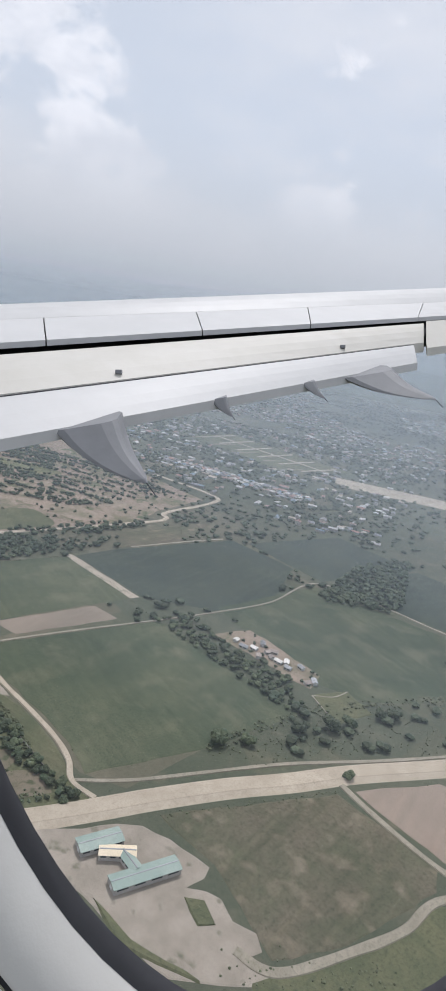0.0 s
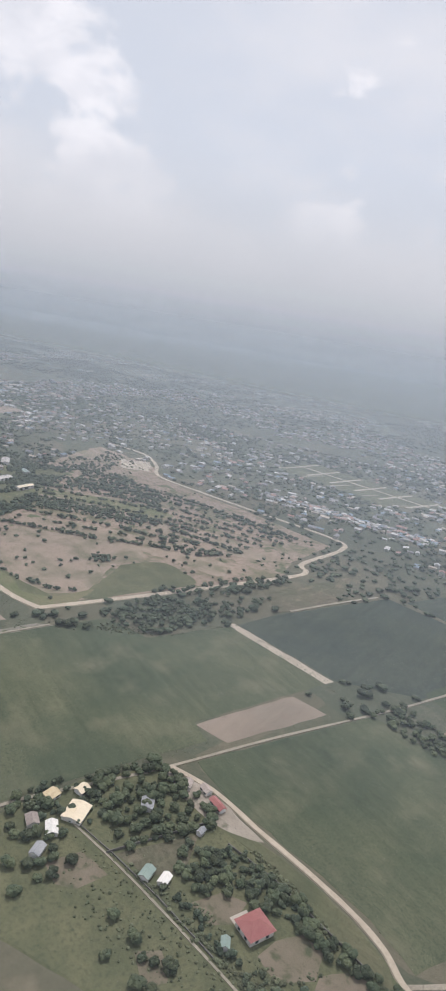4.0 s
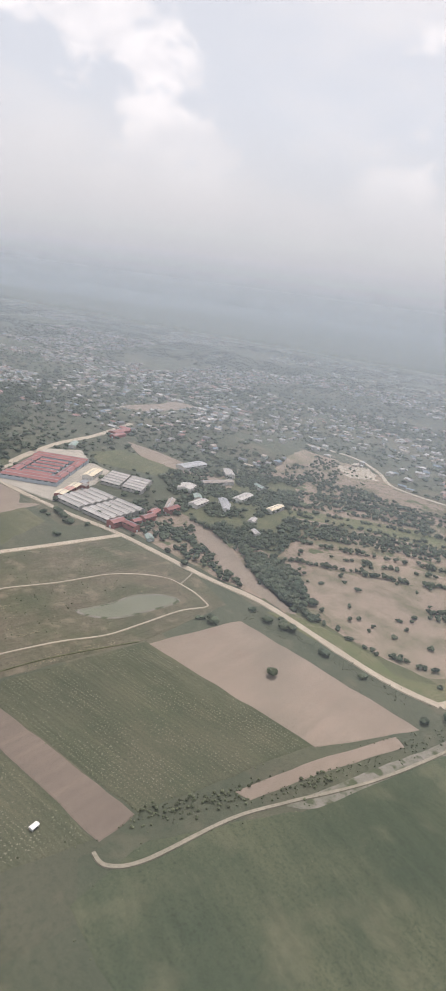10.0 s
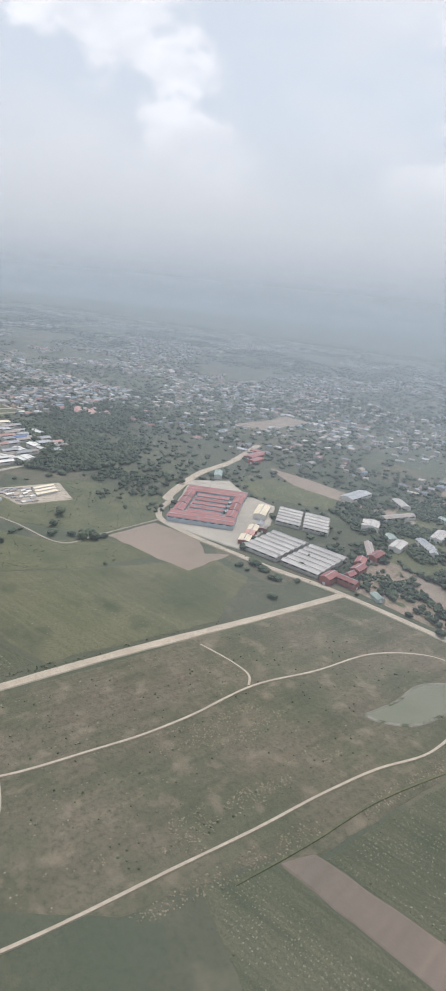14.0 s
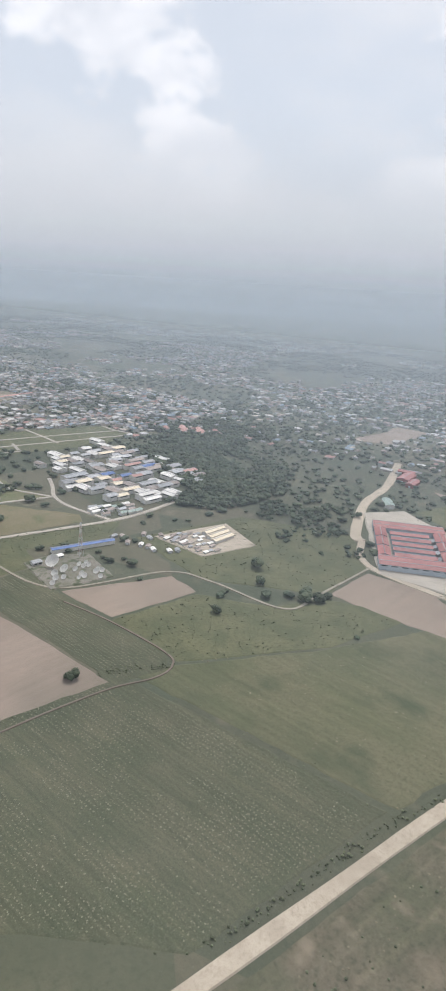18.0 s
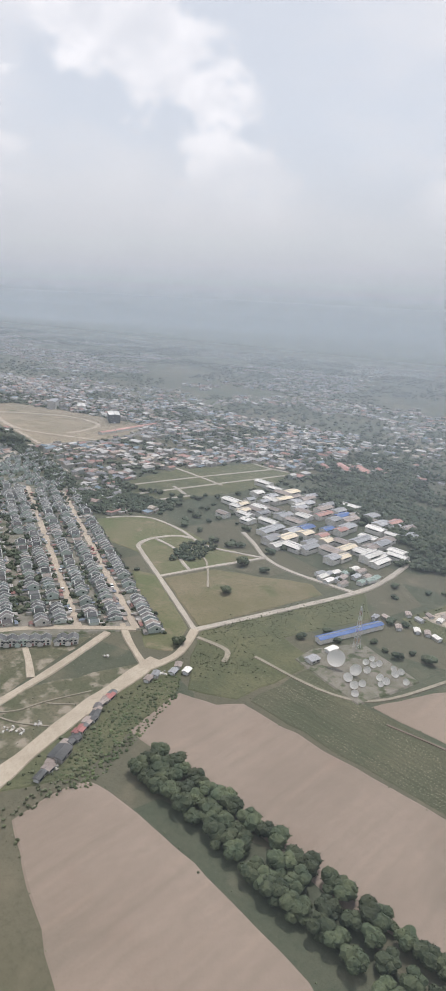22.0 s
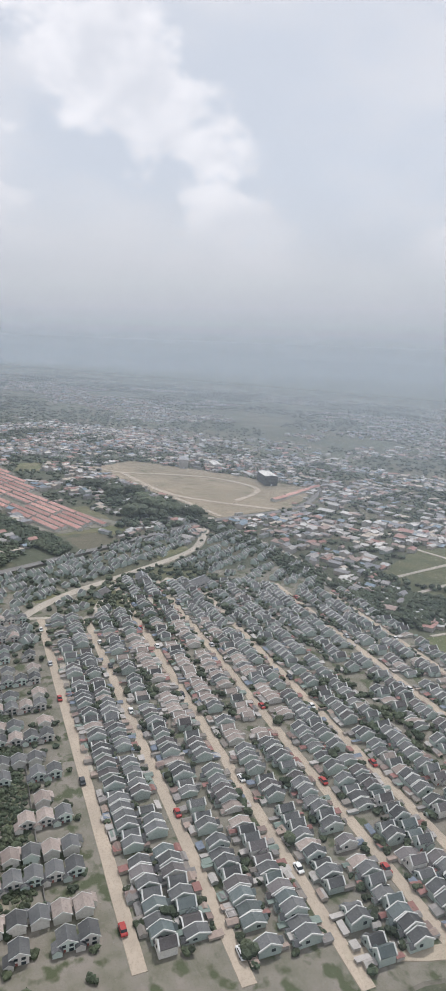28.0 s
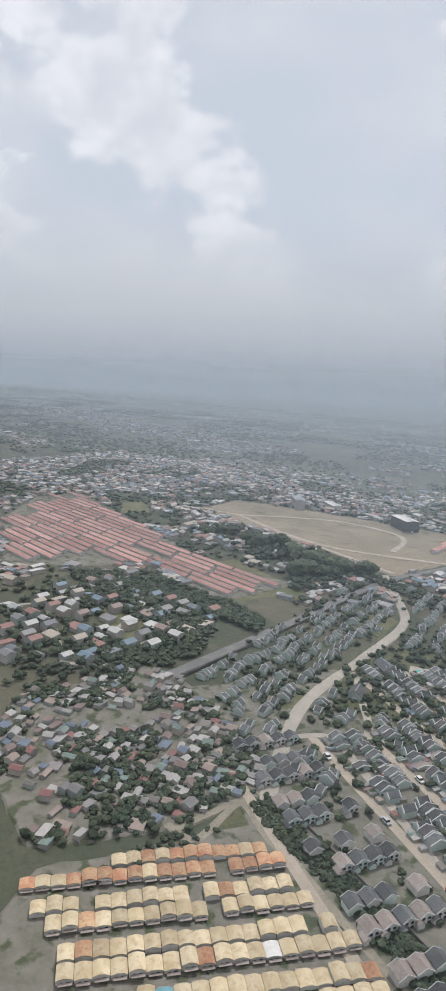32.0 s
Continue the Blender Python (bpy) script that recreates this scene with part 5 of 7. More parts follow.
# lean-tos, sheds and canopies in the back yards and fronts
SHED_KINDS = [shed_template(3.2, 5.0, 2.4, 3.0), shed_template(4.5, 3.5, 2.6, 3.1), plain_template(3.6, 5.5, 2.6, 0.8, 0.2), shed_template(2.6, 7.0, 2.2, 2.8)]
lean = []
for x, y, turn, v, u in HOUSE_SPOTS:
    facing = Vector((-math.sin(radians(turn)), math.cos(radians(turn))))
    for _ in range(2):
        if rng.random() < 0.6:
            p = Vector((x, y)) - facing * (DEPTH / 2 + rng.uniform(1.5, 3.5)) + Vector((facing.y, -facing.x)) * rng.uniform(-4, 4)
            lean.append((p.x, p.y, 0, radians(turn) + rng.choice((0, 1.57)), 1, 1, 1, rng.randrange(4)))
    if rng.random() < 0.5:
        p = Vector((x, y)) + facing * (DEPTH / 2 + 1.2) + Vector((facing.y, -facing.x)) * rng.uniform(1, 4)
        lean.append((p.x, p.y, 0, radians(turn), 0.8, 0.8, 1, rng.randrange(4)))
joined("yard_sheds", SHED_KINDS, lean, [WALL_MASS, SLUM_ROOFS], "small patched lean-tos and sheds in back yards", "sheds")

# the row houses with tan barrel roofs
def arch(w, eave, rise, l, bm=None):
    k = 8
    outer_line = [(-w / 2 + w * i / k, eave + rise * math.sin(math.pi * i / k)) for i in range(k + 1)]
    inner_line = [(x, z - 0.2) for x, z in reversed(outer_line)]
    return prism(outer_line + inner_line, -l / 2, l / 2, bm)


def row_house(at):
    root = thing("row_house", "small row house with a curved tan roof", "house", "tan-roofed row houses", at)
    part("wall", box(-3.9, 3.9, -3.4, 3.4, 0, 3.3), WALL_WHITE, root)
    part("roof", arch(8.0, 3.4, 0.95, 7.9), ROOF_TAN, root)
    part("porch_roof", prism([(-3.4, 2.5), (3.0, 2.3), (3.0, 2.45), (-3.4, 2.65)], 4.1, 5.6), ROOF_BROWN, root)
    part("window", box(-2.4, -0.6, 3.35, 3.47, 1.0, 2.2), GLASS, root)
    part("door", box(0.8, 1.9, 3.35, 3.48, 0.1, 2.1), WALL_BRICK, root)
    return root


yellow_block = [(-2345, -650), (-2322, -532), (-2300, -528), (-2200, -531), (-2162, -531), (-2192, -606), (-2212, -650)]
field("estate_ground", [(-2352, -640), (-2326, -524), (-2215, -524), (-2080, -545), (-2080, -680), (-2140, -700), (-2300, -700)], YARD, "dusty ground between tan-roofed rows", 0.14, "ground", 3)
field("lot", [(-2152, -535), (-2070, -552), (-2080, -680), (-2205, -680), (-2180, -606)], SCRUB, "overgrown green lot beside the tan rows", 0.16, "lot", 3)
row_dir = Vector((0.38, 0.925)).normalized()
row_out = Vector((row_dir.y, -row_dir.x))
first_row = None
for i in range(-4, 16):
    for j in range(-18, 14):
        if (i, j % 7) in ((0, 3), (5, 1), (8, 4)):
            continue
        p = Vector((-2285, -550)) + row_out * ((i // 2) * 26.4 + (i % 2) * 10.2) + row_dir * (j * 7.6 + 3 * noise.noise((i // 2, 0.5, 0.3)))
        if inside((p.x, p.y), yellow_block) and rng.random() > 0.03:
            m = pose(p.x, p.y, 0, 0, 0, math.degrees(math.atan2(row_dir.y, row_dir.x)) + (180 if i % 2 else 0))
            if first_row is None:
                first_row = row_house(m)
            else:
                made = copy_thing(first_row, m)
                made.scale = (0.93, rng.uniform(0.92, 1.12), rng.choice((0.85, 0.95, 1.0, 1.1, 1.3)))
                rusty = 0.55 if (i // 2) in (-1, 4) else 0.06
                odd = rng.random()
                if odd < rusty or odd > 0.985:
                    for o in made.children:
                        if o.name.startswith("roof"):
                            o.data = o.data.copy()
                            o.data.materials[0] = ROOF_RUST if odd < rusty else ROOF_WHITE if odd < 0.991 else ROOF_TEAL if odd < 0.996 else ROOF_PINK
                    tagged(made, "small row house with a patched rusty curved roof" if odd < rusty else "small row house with a repainted curved roof", "house", "tan-roofed row houses")

# red-roofed long rows beyond
red_zone = [(-2880, -515), (-3156, -449), (-3330, -329), (-3341, -232), (-2798, -256), (-2672, -205), (-2650, -335), (-2811, -330)]
red_dir = Vector((-0.985, -0.17))
red_out = Vector((-red_dir.y, red_dir.x))
for i in range(-14, 22):
    for k in range(10):
        length = rng.uniform(72, 82)
        c = Vector((-2665, -235)) + red_out * (-i * 14.5) + red_dir * (40 + 84 * k + (i % 3) * 9)
        ends = [c + red_dir * (length / 2 * f) for f in (-0.9, 0, 0.9)]
        if all(inside((e.x, e.y), red_zone) for e in ends) and rng.random() > 0.04:
            shed(c.x, c.y, math.degrees(math.atan2(red_dir.y, red_dir.x)) - 90, 8.6, length, 4.5, 1.8, ROOF_PINK, WALL_WHITE, "long row of red-roofed terraced houses", "terrace", "red-roofed terraces", False)
field("estate_ground", red_zone, YARD, "dusty green ground between red terraces", 0.1, "ground", 4)
for k in range(4):
    shed(-2712 - 18 * k, 130 + 44 * k, 18, 11, 42, 5, 1.8, ROOF_PINK, WALL_WHITE, "orange-red roofed row by the road", "terrace", "red-roofed terraces", False)
shed(-2850, 208, 70, 26, 58, 20, 1.5, ROOF_WHITE, ROOF_GREY, "large pale hall beside cleared land", "hall", "", True, 6)
shed(-3035, 200, 70, 20, 52, 12, 2, ROOF_WHITE, WALL_WHITE, "pale long building beside cleared land", "hall", "", True, 6)
shed(-3075, 138, 60, 20, 54, 20, 1, ROOF_STEEL, WALL_GREY, "tall pale block by the cleared land", "hall", "", False, 5)
for k in range(6):
    shed(-2290 + 24 * (k % 3) + 6 * k, 385 + 34 * (k // 3) + 22 * (k % 3), 70, 11, 46, 5, 2, ROOF_PINK, WALL_WHITE, "faded red-roofed row behind trees", "terrace", "red rows behind trees", False)

# red factory sheds round a court, grey workshops, plaza
field("plaza", [(-1712, 350), (-1690, 412), (-1614, 388), (-1559, 396), (-1500, 335), (-1448, 240), (-1560, 202)], CONCRETE, "paved yard round red-roofed sheds", 0.16, "yard", 2)
P0, P1, P2, P3 = Vector((-1568, 209)), Vector((-1502, 271)), Vector((-1619, 390)), Vector((-1677, 325))


def hall_between(a, b, w, eave, rise, roof, wall, label, name, group, windows=0):
    c, d = (a + b) / 2, b - a
    return shed(c.x, c.y, math.degrees(math.atan2(d.y, d.x)) - 90, w, d.length, eave, rise, roof, wall, label, name, group, True, windows)


RED = "long factory shed with a faded bright red roof"
ax, ay = (P1 - P0).normalized(), (P3 - P0).normalized()
for off in (8, 23):
    hall_between(P0 + ay * off, P1 + ay * off, 14.6, 8, 2.0, ROOF_RED, WALL_STRIP, RED, "factory_shed", "red-roofed factory sheds", 8)
for off in (148, 134):
    hall_between(P0 + ay * off, P1 + ay * off, 13.4, 8, 2.0, ROOF_RED, WALL_STRIP, RED, "factory_shed", "red-roofed factory sheds")
for lo_, hi_ in ((32, 60), (64, 92), (96, 125)):
    for off in (8, 82):
        hall_between(P0 + ax * off + ay * lo_, P0 + ax * off + ay * hi_, 14, 7.5, 1.8, ROOF_RED, WALL_STRIP, RED, "factory_shed", "red-roofed factory sheds", 3)
for k in range(5):
    off = 40 + 18.5 * k
    hall_between(P0 + ax * 20 + ay * off, P0 + ax * 68 + ay * off, 11.5, 7, 1.8, ROOF_RED, WALL_STRIP, "inner factory shed with a red roof and grey gutters", "factory_shed", "red-roofed factory sheds")
for k in range(4):
    hall_between(P0 + ax * 69 + ay * (38 + 20 * k), P0 + ax * 74 + ay * (46 + 20 * k), 5, 6, 0.6, ROOF_STEEL, WALL_GREY, "small grey link building between red sheds", "link_building", "links of the factory")
for A, B, C, n_rows in ((Vector((-1451, 243)), Vector((-1472, 318)), Vector((-1339, 267)), 6), (Vector((-1500, 345)), Vector((-1545, 395)), Vector((-1430, 380)), 5)):
    for i in range(n_rows):
        base = A + (B - A) * ((i + 0.5) / n_rows)
        for f0, f1 in ((0.02, 0.47), (0.53, 0.98)):
            hall_between(base + (C - A) * f0, base + (C - A) * f1, 10.4 if n_rows == 6 else 9.4, 6, 1.7, ROOF_PALE, WALL_GREY, "long workshop with a pale weathered roof", "workshop", "weathered workshops", 4 if i == 0 else 0)
shed(-1537, 352, 39, 17, 46, 8, 1.8, ROOF_CREAM, WALL_WHITE, "bright cream-roofed hall beside the sheds", "hall", "", True, 4)
for x, y, w, l, r in ((-1466, 262, 14, 22, ROOF_CREAM), (-1478, 280, 12, 18, ROOF_PINK), (-1490, 296, 13, 22, ROOF_CREAM), (-1486, 310, 10, 14, ROOF_BROWN), (-1500, 316, 10, 18, ROOF_STEEL)):
    shed(x, y, 40, w, l, 6, 1.2, r, WALL_BRICK, "low building with a pale dusty roof by the factory yard", "hall", "yard buildings", True, 2)
shed(-1720, 412, 50, 13, 34, 6, 1.5, ROOF_GREEN, WALL_WHITE, "hall with a pale green metal roof", "hall")
for x, y, w, l, tr in ((-1800, 560, 20, 48, 20), (-1772, 540, 14, 36, 20), (-1822, 590, 14, 30, -70)):
    shed(x, y, tr, w, l, 6, 2, ROOF_RED, WALL_BRICK, "red-roofed hall among trees", "hall")
for x, y, w, l, tr in ((-1332, 276, 13, 24, 15), (-1314, 288, 10, 24, 100), (-1332, 326, 12, 22, 15), (-1346, 346, 12, 20, 30), (-1324, 302, 9, 14, 10), (-1350, 380, 12, 26, 15)):
    shed(x, y, tr, w, l, 8, 2.4, ROOF_RED, WALL_BRICK, "brick-red gabled block beside the canal road", "gabled_block", "red gabled blocks", True, 3)
shed(-1275, 292, 70, 9, 16, 4, 2, ROOF_GREEN, WALL_MINT, "small teal-roofed house by the canal road", "house")
# long white bungalows and halls behind the golf course
for x, y, w, l, tr, r in ((-1367, 388, 10, 54, 46, ROOF_BROWN), (-1434, 470, 24, 30, 35, ROOF_PALE), (-1362, 440, 16, 34, 20, ROOF_PALE), (-1345, 478, 14, 40, 60, ROOF_STEEL), (-1385, 455, 12, 20, 60, ROOF_GREEN), (-1360, 530, 16, 42, 20, ROOF_PALE), (-1440, 540, 14, 60, -10, ROOF_BROWN), (-1330, 470, 10, 30, 45, ROOF_STEEL), (-1300, 545, 12, 38, 15, ROOF_CREAM), (-1480, 600, 16, 40, 60, ROOF_PALE), (-1395, 600, 10, 26, 80, ROOF_GREEN), (-1540, 560, 24, 60, 10, ROOF_STEEL), (-1270, 470, 9, 18, 30, ROOF_PALE), (-1230, 440, 8, 16, 70, ROOF_PALE)):
    shed(x, y, tr, w, l, 6.5, 2, r, WALL_WHITE, "pale hall among trees beside the golf course", "hall", "halls among trees", True, 4)

# warehouses
warehouse_zone = [(-2140, 40), (-2230, 190), (-2060, 250), (-1930, 235), (-1868, 100), (-1968, 20)]
for n_, (x, y) in enumerate(scatter(warehouse_zone, 84, random.Random(3), 15)):
    r = (ROOF_WHITE, ROOF_STEEL, ROOF_STEEL, ROOF_WHITE, ROOF_BROWN, ROOF_CREAM, ROOF_BROWN, ROOF_BLUE, ROOF_PINK)[n_ % 9 if n_ % 9 < 8 or n_ % 2 else 0]
    if r is ROOF_BLUE and n_ % 27 != 7:
        r = ROOF_STEEL
    if not near_road(x, y, 9):
        shed(x, y, 10 + 90 * (n_ % 3 == 0), rng.uniform(11, 18), rng.uniform(16, 34), rng.uniform(5, 8), 1.8, r, WALL_WHITE, {ROOF_PINK: "faded red-roofed warehouse", ROOF_BLUE: "blue-roofed warehouse", ROOF_GREEN: "green-roofed warehouse", ROOF_CREAM: "cream-roofed warehouse", ROOF_BROWN: "weathered brown-roofed warehouse"}.get(r, "pale metal-roofed warehouse") + " in a dense industrial block", "warehouse", "industrial block", True, 1)
# small sheds along the road bend
for n_, (x, y) in enumerate(scatter([(-1900, 10), (-1890, 70), (-1855, 70), (-1862, 15)], 16, random.Random(4), 8)):
    shed(x, y, 10 + rng.uniform(-10, 10), 7, rng.uniform(9, 14), 3.5, 1.2, (ROOF_WHITE, ROOF_GREEN, ROOF_BROWN, ROOF_STEEL)[n_ % 4], WALL_WHITE, "small roadside shed with a metal roof", "shed", "roadside sheds", False)

# green-roofed sheds in the sandy yard
for x, y, w, l, tr, r in ((-273, 243, 13, 31, -17, ROOF_GREEN), (-258, 247, 9, 25, -40, ROOF_CREAM), (-247, 249, 8, 18, 84, ROOF_GREEN), (-233, 251, 12, 48, -17, ROOF_GREEN)):
    shed(x, y, tr, w, l, 5, 1.2, r, WALL_GREY, "open shed with a faded green metal roof" if r is ROOF_GREEN else "open shed with a dusty white metal roof", "shed", "sheds of the sandy yard", True, 4)
field("verge", [(-205, 262), (-196, 270), (-180, 264), (-186, 256)], SCRUB, "oval island of scrub in the yard", 0.3, "verge", 1)
field("verge", [(-240, 215), (-205, 216), (-160, 232), (-172, 226), (-206, 211)], SCRUB, "strip of weeds along the yard", 0.3, "verge", 2)

# the village in the trees
for x, y, w, l, tr, r, t_ in ((-559, 181, 15, 18, 30, ROOF_CREAM, "large cream-roofed house"), (-584, 175, 9, 11, 10, ROOF_TAN, "small tan-roofed house"), (-576, 197, 8, 9, 10, ROOF_CREAM, "small cream-roofed house"), (-556, 159, 8, 12, 60, ROOF_WHITE, "white-roofed house"), (-536, 228, 9, 12, 45, ROOF_STEEL, "grey-blue-roofed house"), (-488, 189, 7, 10, 20, ROOF_GREEN, "green-roofed house"), (-477, 195, 6, 9, 20, ROOF_WHITE, "white-roofed house"), (-421, 195, 5, 7, 40, ROOF_GREEN, "small green-roofed hut"), (-545, 142, 7, 10, 30, ROOF_STEEL, "grey-roofed house"), (-570, 152, 8, 10, 70, ROOF_BROWN, "brown-roofed house"), (-505, 272, 6, 14, 80, ROOF_RED, "red-roofed hut"), (-522, 276, 6, 9, 80, ROOF_BROWN, "brown hut"), (-535, 268, 6, 9, 30, ROOF_BROWN, "brown hut"), (-493, 243, 4, 6, 10, ROOF_STEEL, "grey hut")):
    shed(x, y, tr, w, l, 3.4, 1.6, r, WALL_WHITE, t_ + " among village trees", "house", "village houses", False, 2)
villa = thing("villa", "white villa with a bright red hipped roof", "house", "village houses", pose(-417, 217, 0, 0, 0, -12))
part("wall", box(-8, 8, -9, 9, 0, 5), WALL_WHITE, villa)
bm = bmesh.new()
lo = [bm.verts.new(p) for p in ((-9, -10, 4.9), (9, -10, 4.9), (9, 10, 4.9), (-9, 10, 4.9))]
hi = [bm.verts.new((0, -2.5, 8.8)), bm.verts.new((0, 2.5, 8.8))]
for q in ((lo[0], lo[1], hi[0]), (lo[1], lo[2], hi[1], hi[0]), (lo[2], lo[3], hi[1]), (lo[3], lo[0], hi[0], hi[1]), (lo[3], lo[2], lo[1], lo[0])):
    bm.faces.new(q)
part("roof", bm, ROOF_RED, villa)
part("terrace", box(-14, -8, -9, 4, 0, 0.7), CONCRETE, villa)
for x, y in ((-8, -5), (-8, 3), (8, -4), (8, 4)):
    part("window", box(x - 0.1, x + 0.1, y - 1.2, y + 1.2, 1.2, 3.2), GLASS, villa)
for y in (-9, 9):
    for x in (-4, 3):
        part("window", box(x - 1.2, x + 1.2, y - 0.1, y + 0.1, 1.2, 3.2), GLASS, villa)


def yard_wall(pts, h=2.2):
    """A plot wall of dark weathered block, in bays."""
    root = thing("plot_wall", "dark weathered concrete plot wall", "wall", "plot walls")
    for (x0, y0), (x1, y1) in zip(pts, pts[1:]):
        d = math.hypot(x1 - x0, y1 - y0)
        k = max(1, round(d / 16))
        for i in range(k):
            bm = box(0, d / k, -0.25, 0.25, -0.2, h + rng.uniform(-0.15, 0.15))
            bm.transform(pose(x0 + (x1 - x0) * i / k, y0 + (y1 - y0) * i / k, 0, 0, 0, math.degrees(math.atan2(y1 - y0, x1 - x0))))
            part("bay", bm, WALL_DARK, root)


yard_wall([(-518, 178), (-498, 251)])
yard_wall([(-553, 177), (-518, 181), (-472, 184), (-419, 184)], 1.6)
yard_wall([(-474, 252), (-434, 256), (-358, 252)])
yard_wall([(-2506, -468), (-2560, -289), (-2595, -178), (-2622, -60)], 3)
yard_wall([(-2336, -494), (-2274, -497), (-2196, -503), (-2060, -533)], 2.6)
for x, y in scatter([(-432, 540), (-400, 566), (-322, 566), (-300, 552), (-330, 536)], 14, random.Random(8), 8):
    shed(x, y, rng.uniform(0, 180), 5.5, rng.uniform(6, 10), 3.0, 1.2, rng.choice((ROOF_WHITE, ROOF_BROWN, ROOF_BROWN, ROOF_STEEL)), WALL_WHITE, "small farmhouse beside a strip of trees", "house", "farmhouses", False, 2)
shed(-918, -25, 20, 2.6, 5.0, 2.2, 0.4, ROOF_WHITE, WALL_WHITE, "small white field hut between crops", "field_hut", "", False, 1)
for x, y, r in ((-2150, -560, ROOF_TEAL), (-2140, -566, ROOF_STEEL), (-2156, -548, ROOF_BLUE), (-2135, -548, ROOF_BROWN), (-2128, -590, ROOF_STEEL)):
    shed(x, y, rng.uniform(0, 90), 5, 8, 3, 0.8, r, WALL_GREY, "small patched shed in an overgrown lot", "shed", "sheds in the lot", False, 1)
# shacks along the wide dirt road
srng = random.Random(44)
sa, sb = Vector((-1797, -276)), Vector((-1738, -350))
sn = Vector((0.78, 0.62))
for k in range(22):
    p = sa.lerp(sb, (k + 0.3 * srng.random()) / 21) + sn * srng.uniform(-1.0, 3.5)
    r = srng.choice((ROOF_RED, ROOF_BROWN, ROOF_STEEL, ROOF_BROWN, ROOF_RED, ROOF_MUD, ROOF_GREY))
    shed(p.x, p.y, 39 + srng.uniform(-9, 9), srng.uniform(3.6, 6), srng.uniform(4, 7), 2.7, 0.6, r, WALL_GREY, "low roadside shack with a dull red metal roof" if r is ROOF_RED else "low roadside shack with a patched metal roof", "shack", "roadside shacks", False, 1)
shed(-1750, -332, 39, 10, 13, 3.6, 1.2, ROOF_GREY, WALL_GREY, "larger grey-roofed workshop behind a dirt road", "shack", "roadside shacks", False, 2)
for x, y, r in ((-1800, -222, ROOF_STEEL), (-1796, -212, ROOF_WHITE), (-1806, -214, ROOF_BROWN), (-1803, -236, ROOF_STEEL), (-1800, -244, ROOF_BROWN)):
    shed(x, y, srng.uniform(20, 70), 5, 7, 2.8, 0.8, r, WALL_GREY, "small hut with a grey roof at the road bend", "shack", "huts at the bend", False, 1)


def rubble_heap(x, y, r, count, label):
    root = thing("rubble_heap", label, "rubble", "rubble heaps", pose(x, y, 0))
    for _ in range(count):
        a_, d_ = srng.uniform(0, 6.28), r * srng.random() ** 0.7
        w, l, h = srng.uniform(0.6, 1.6), srng.uniform(0.8, 2.2), srng.uniform(0.5, 1.3)
        bm = box(-w / 2, w / 2, -l / 2, l / 2, -0.1, h)
        for v in bm.verts:
            v.co += Vector((srng.uniform(-0.2, 0.2), srng.uniform(-0.2, 0.2), srng.uniform(-0.15, 0.15)))
        bm.transform(pose(d_ * math.cos(a_), d_ * math.sin(a_), 0.1, srng.uniform(-8, 8), srng.uniform(-8, 8), srng.uniform(0, 180)))
        part("block", bm, srng.choice((WALL_WHITE, CONCRETE, WALL_GREY)), root)


rubble_heap(-1789, -334, 3.6, 16, "heap of broken white rubble on open ground")
rubble_heap(-1791, -351, 5.0, 14, "stacks of pale building blocks on open ground")
rubble_heap(-1786, -346, 3.0, 8, "stacks of pale building blocks on open ground")
rubble_heap(-1742, -341, 5.0, 18, "scrap and rubble beside roadside shacks")
rubble_heap(-1804, -230, 4.0, 12, "pale rubble at the road bend")
rubble_heap(-1848, -258, 3.0, 8, "spoil heap beside a dirt road")

# patched roofs of the crowded quarter, the village beyond, and the far town
HUTS = [plain_template(7, 9, 3.2, 1.2), plain_template(6, 12, 3.4, 1.0), shed_template(7, 9, 2.8, 3.6), plain_template(9, 11, 5.5, 1.6), shed_template(9, 14, 3.0, 4.0)]
quarter = [(-2534, -600), (-2540, -485), (-2512, -468), (-2372, -476), (-2350, -510), (-2344, -560), (-2370, -640), (-2460, -640)]
field("quarter_ground", quarter, YARD, "weedy bare earth between crowded huts", 0.1, "ground", 4)
joined("crowded_huts", HUTS, [(x, y, 0, 0.6 + rng.choice((0, 1.57)) + rng.uniform(-0.25, 0.25), rng.uniform(0.55, 0.85), rng.uniform(0.5, 0.8), rng.uniform(0.75, 1.1), rng.randrange(5)) for x, y in scatter(quarter, 300, rng, 6.2) if noise.noise((x * 0.03, y * 0.03, 7.7)) > -0.22], [WALL_MASS, SLUM_ROOFS], "crowded huts with patched red, grey and blue roofs", "huts")
village = [(-2740, -560), (-2785, -430), (-2615, -350), (-2575, -420), (-2560, -520), (-2600, -590)]
joined("village_houses", HUTS, [(x, y, 0, 0.3 + rng.choice((0, 1.57)), 1.15, 1.15, 1.4, rng.choice((0, 3, 3, 4))) for x, y in scatter(village, 75, rng, 15)], [WALL_MASS, TOWN_ROOFS], "pale two-storey village houses among trees", "houses")

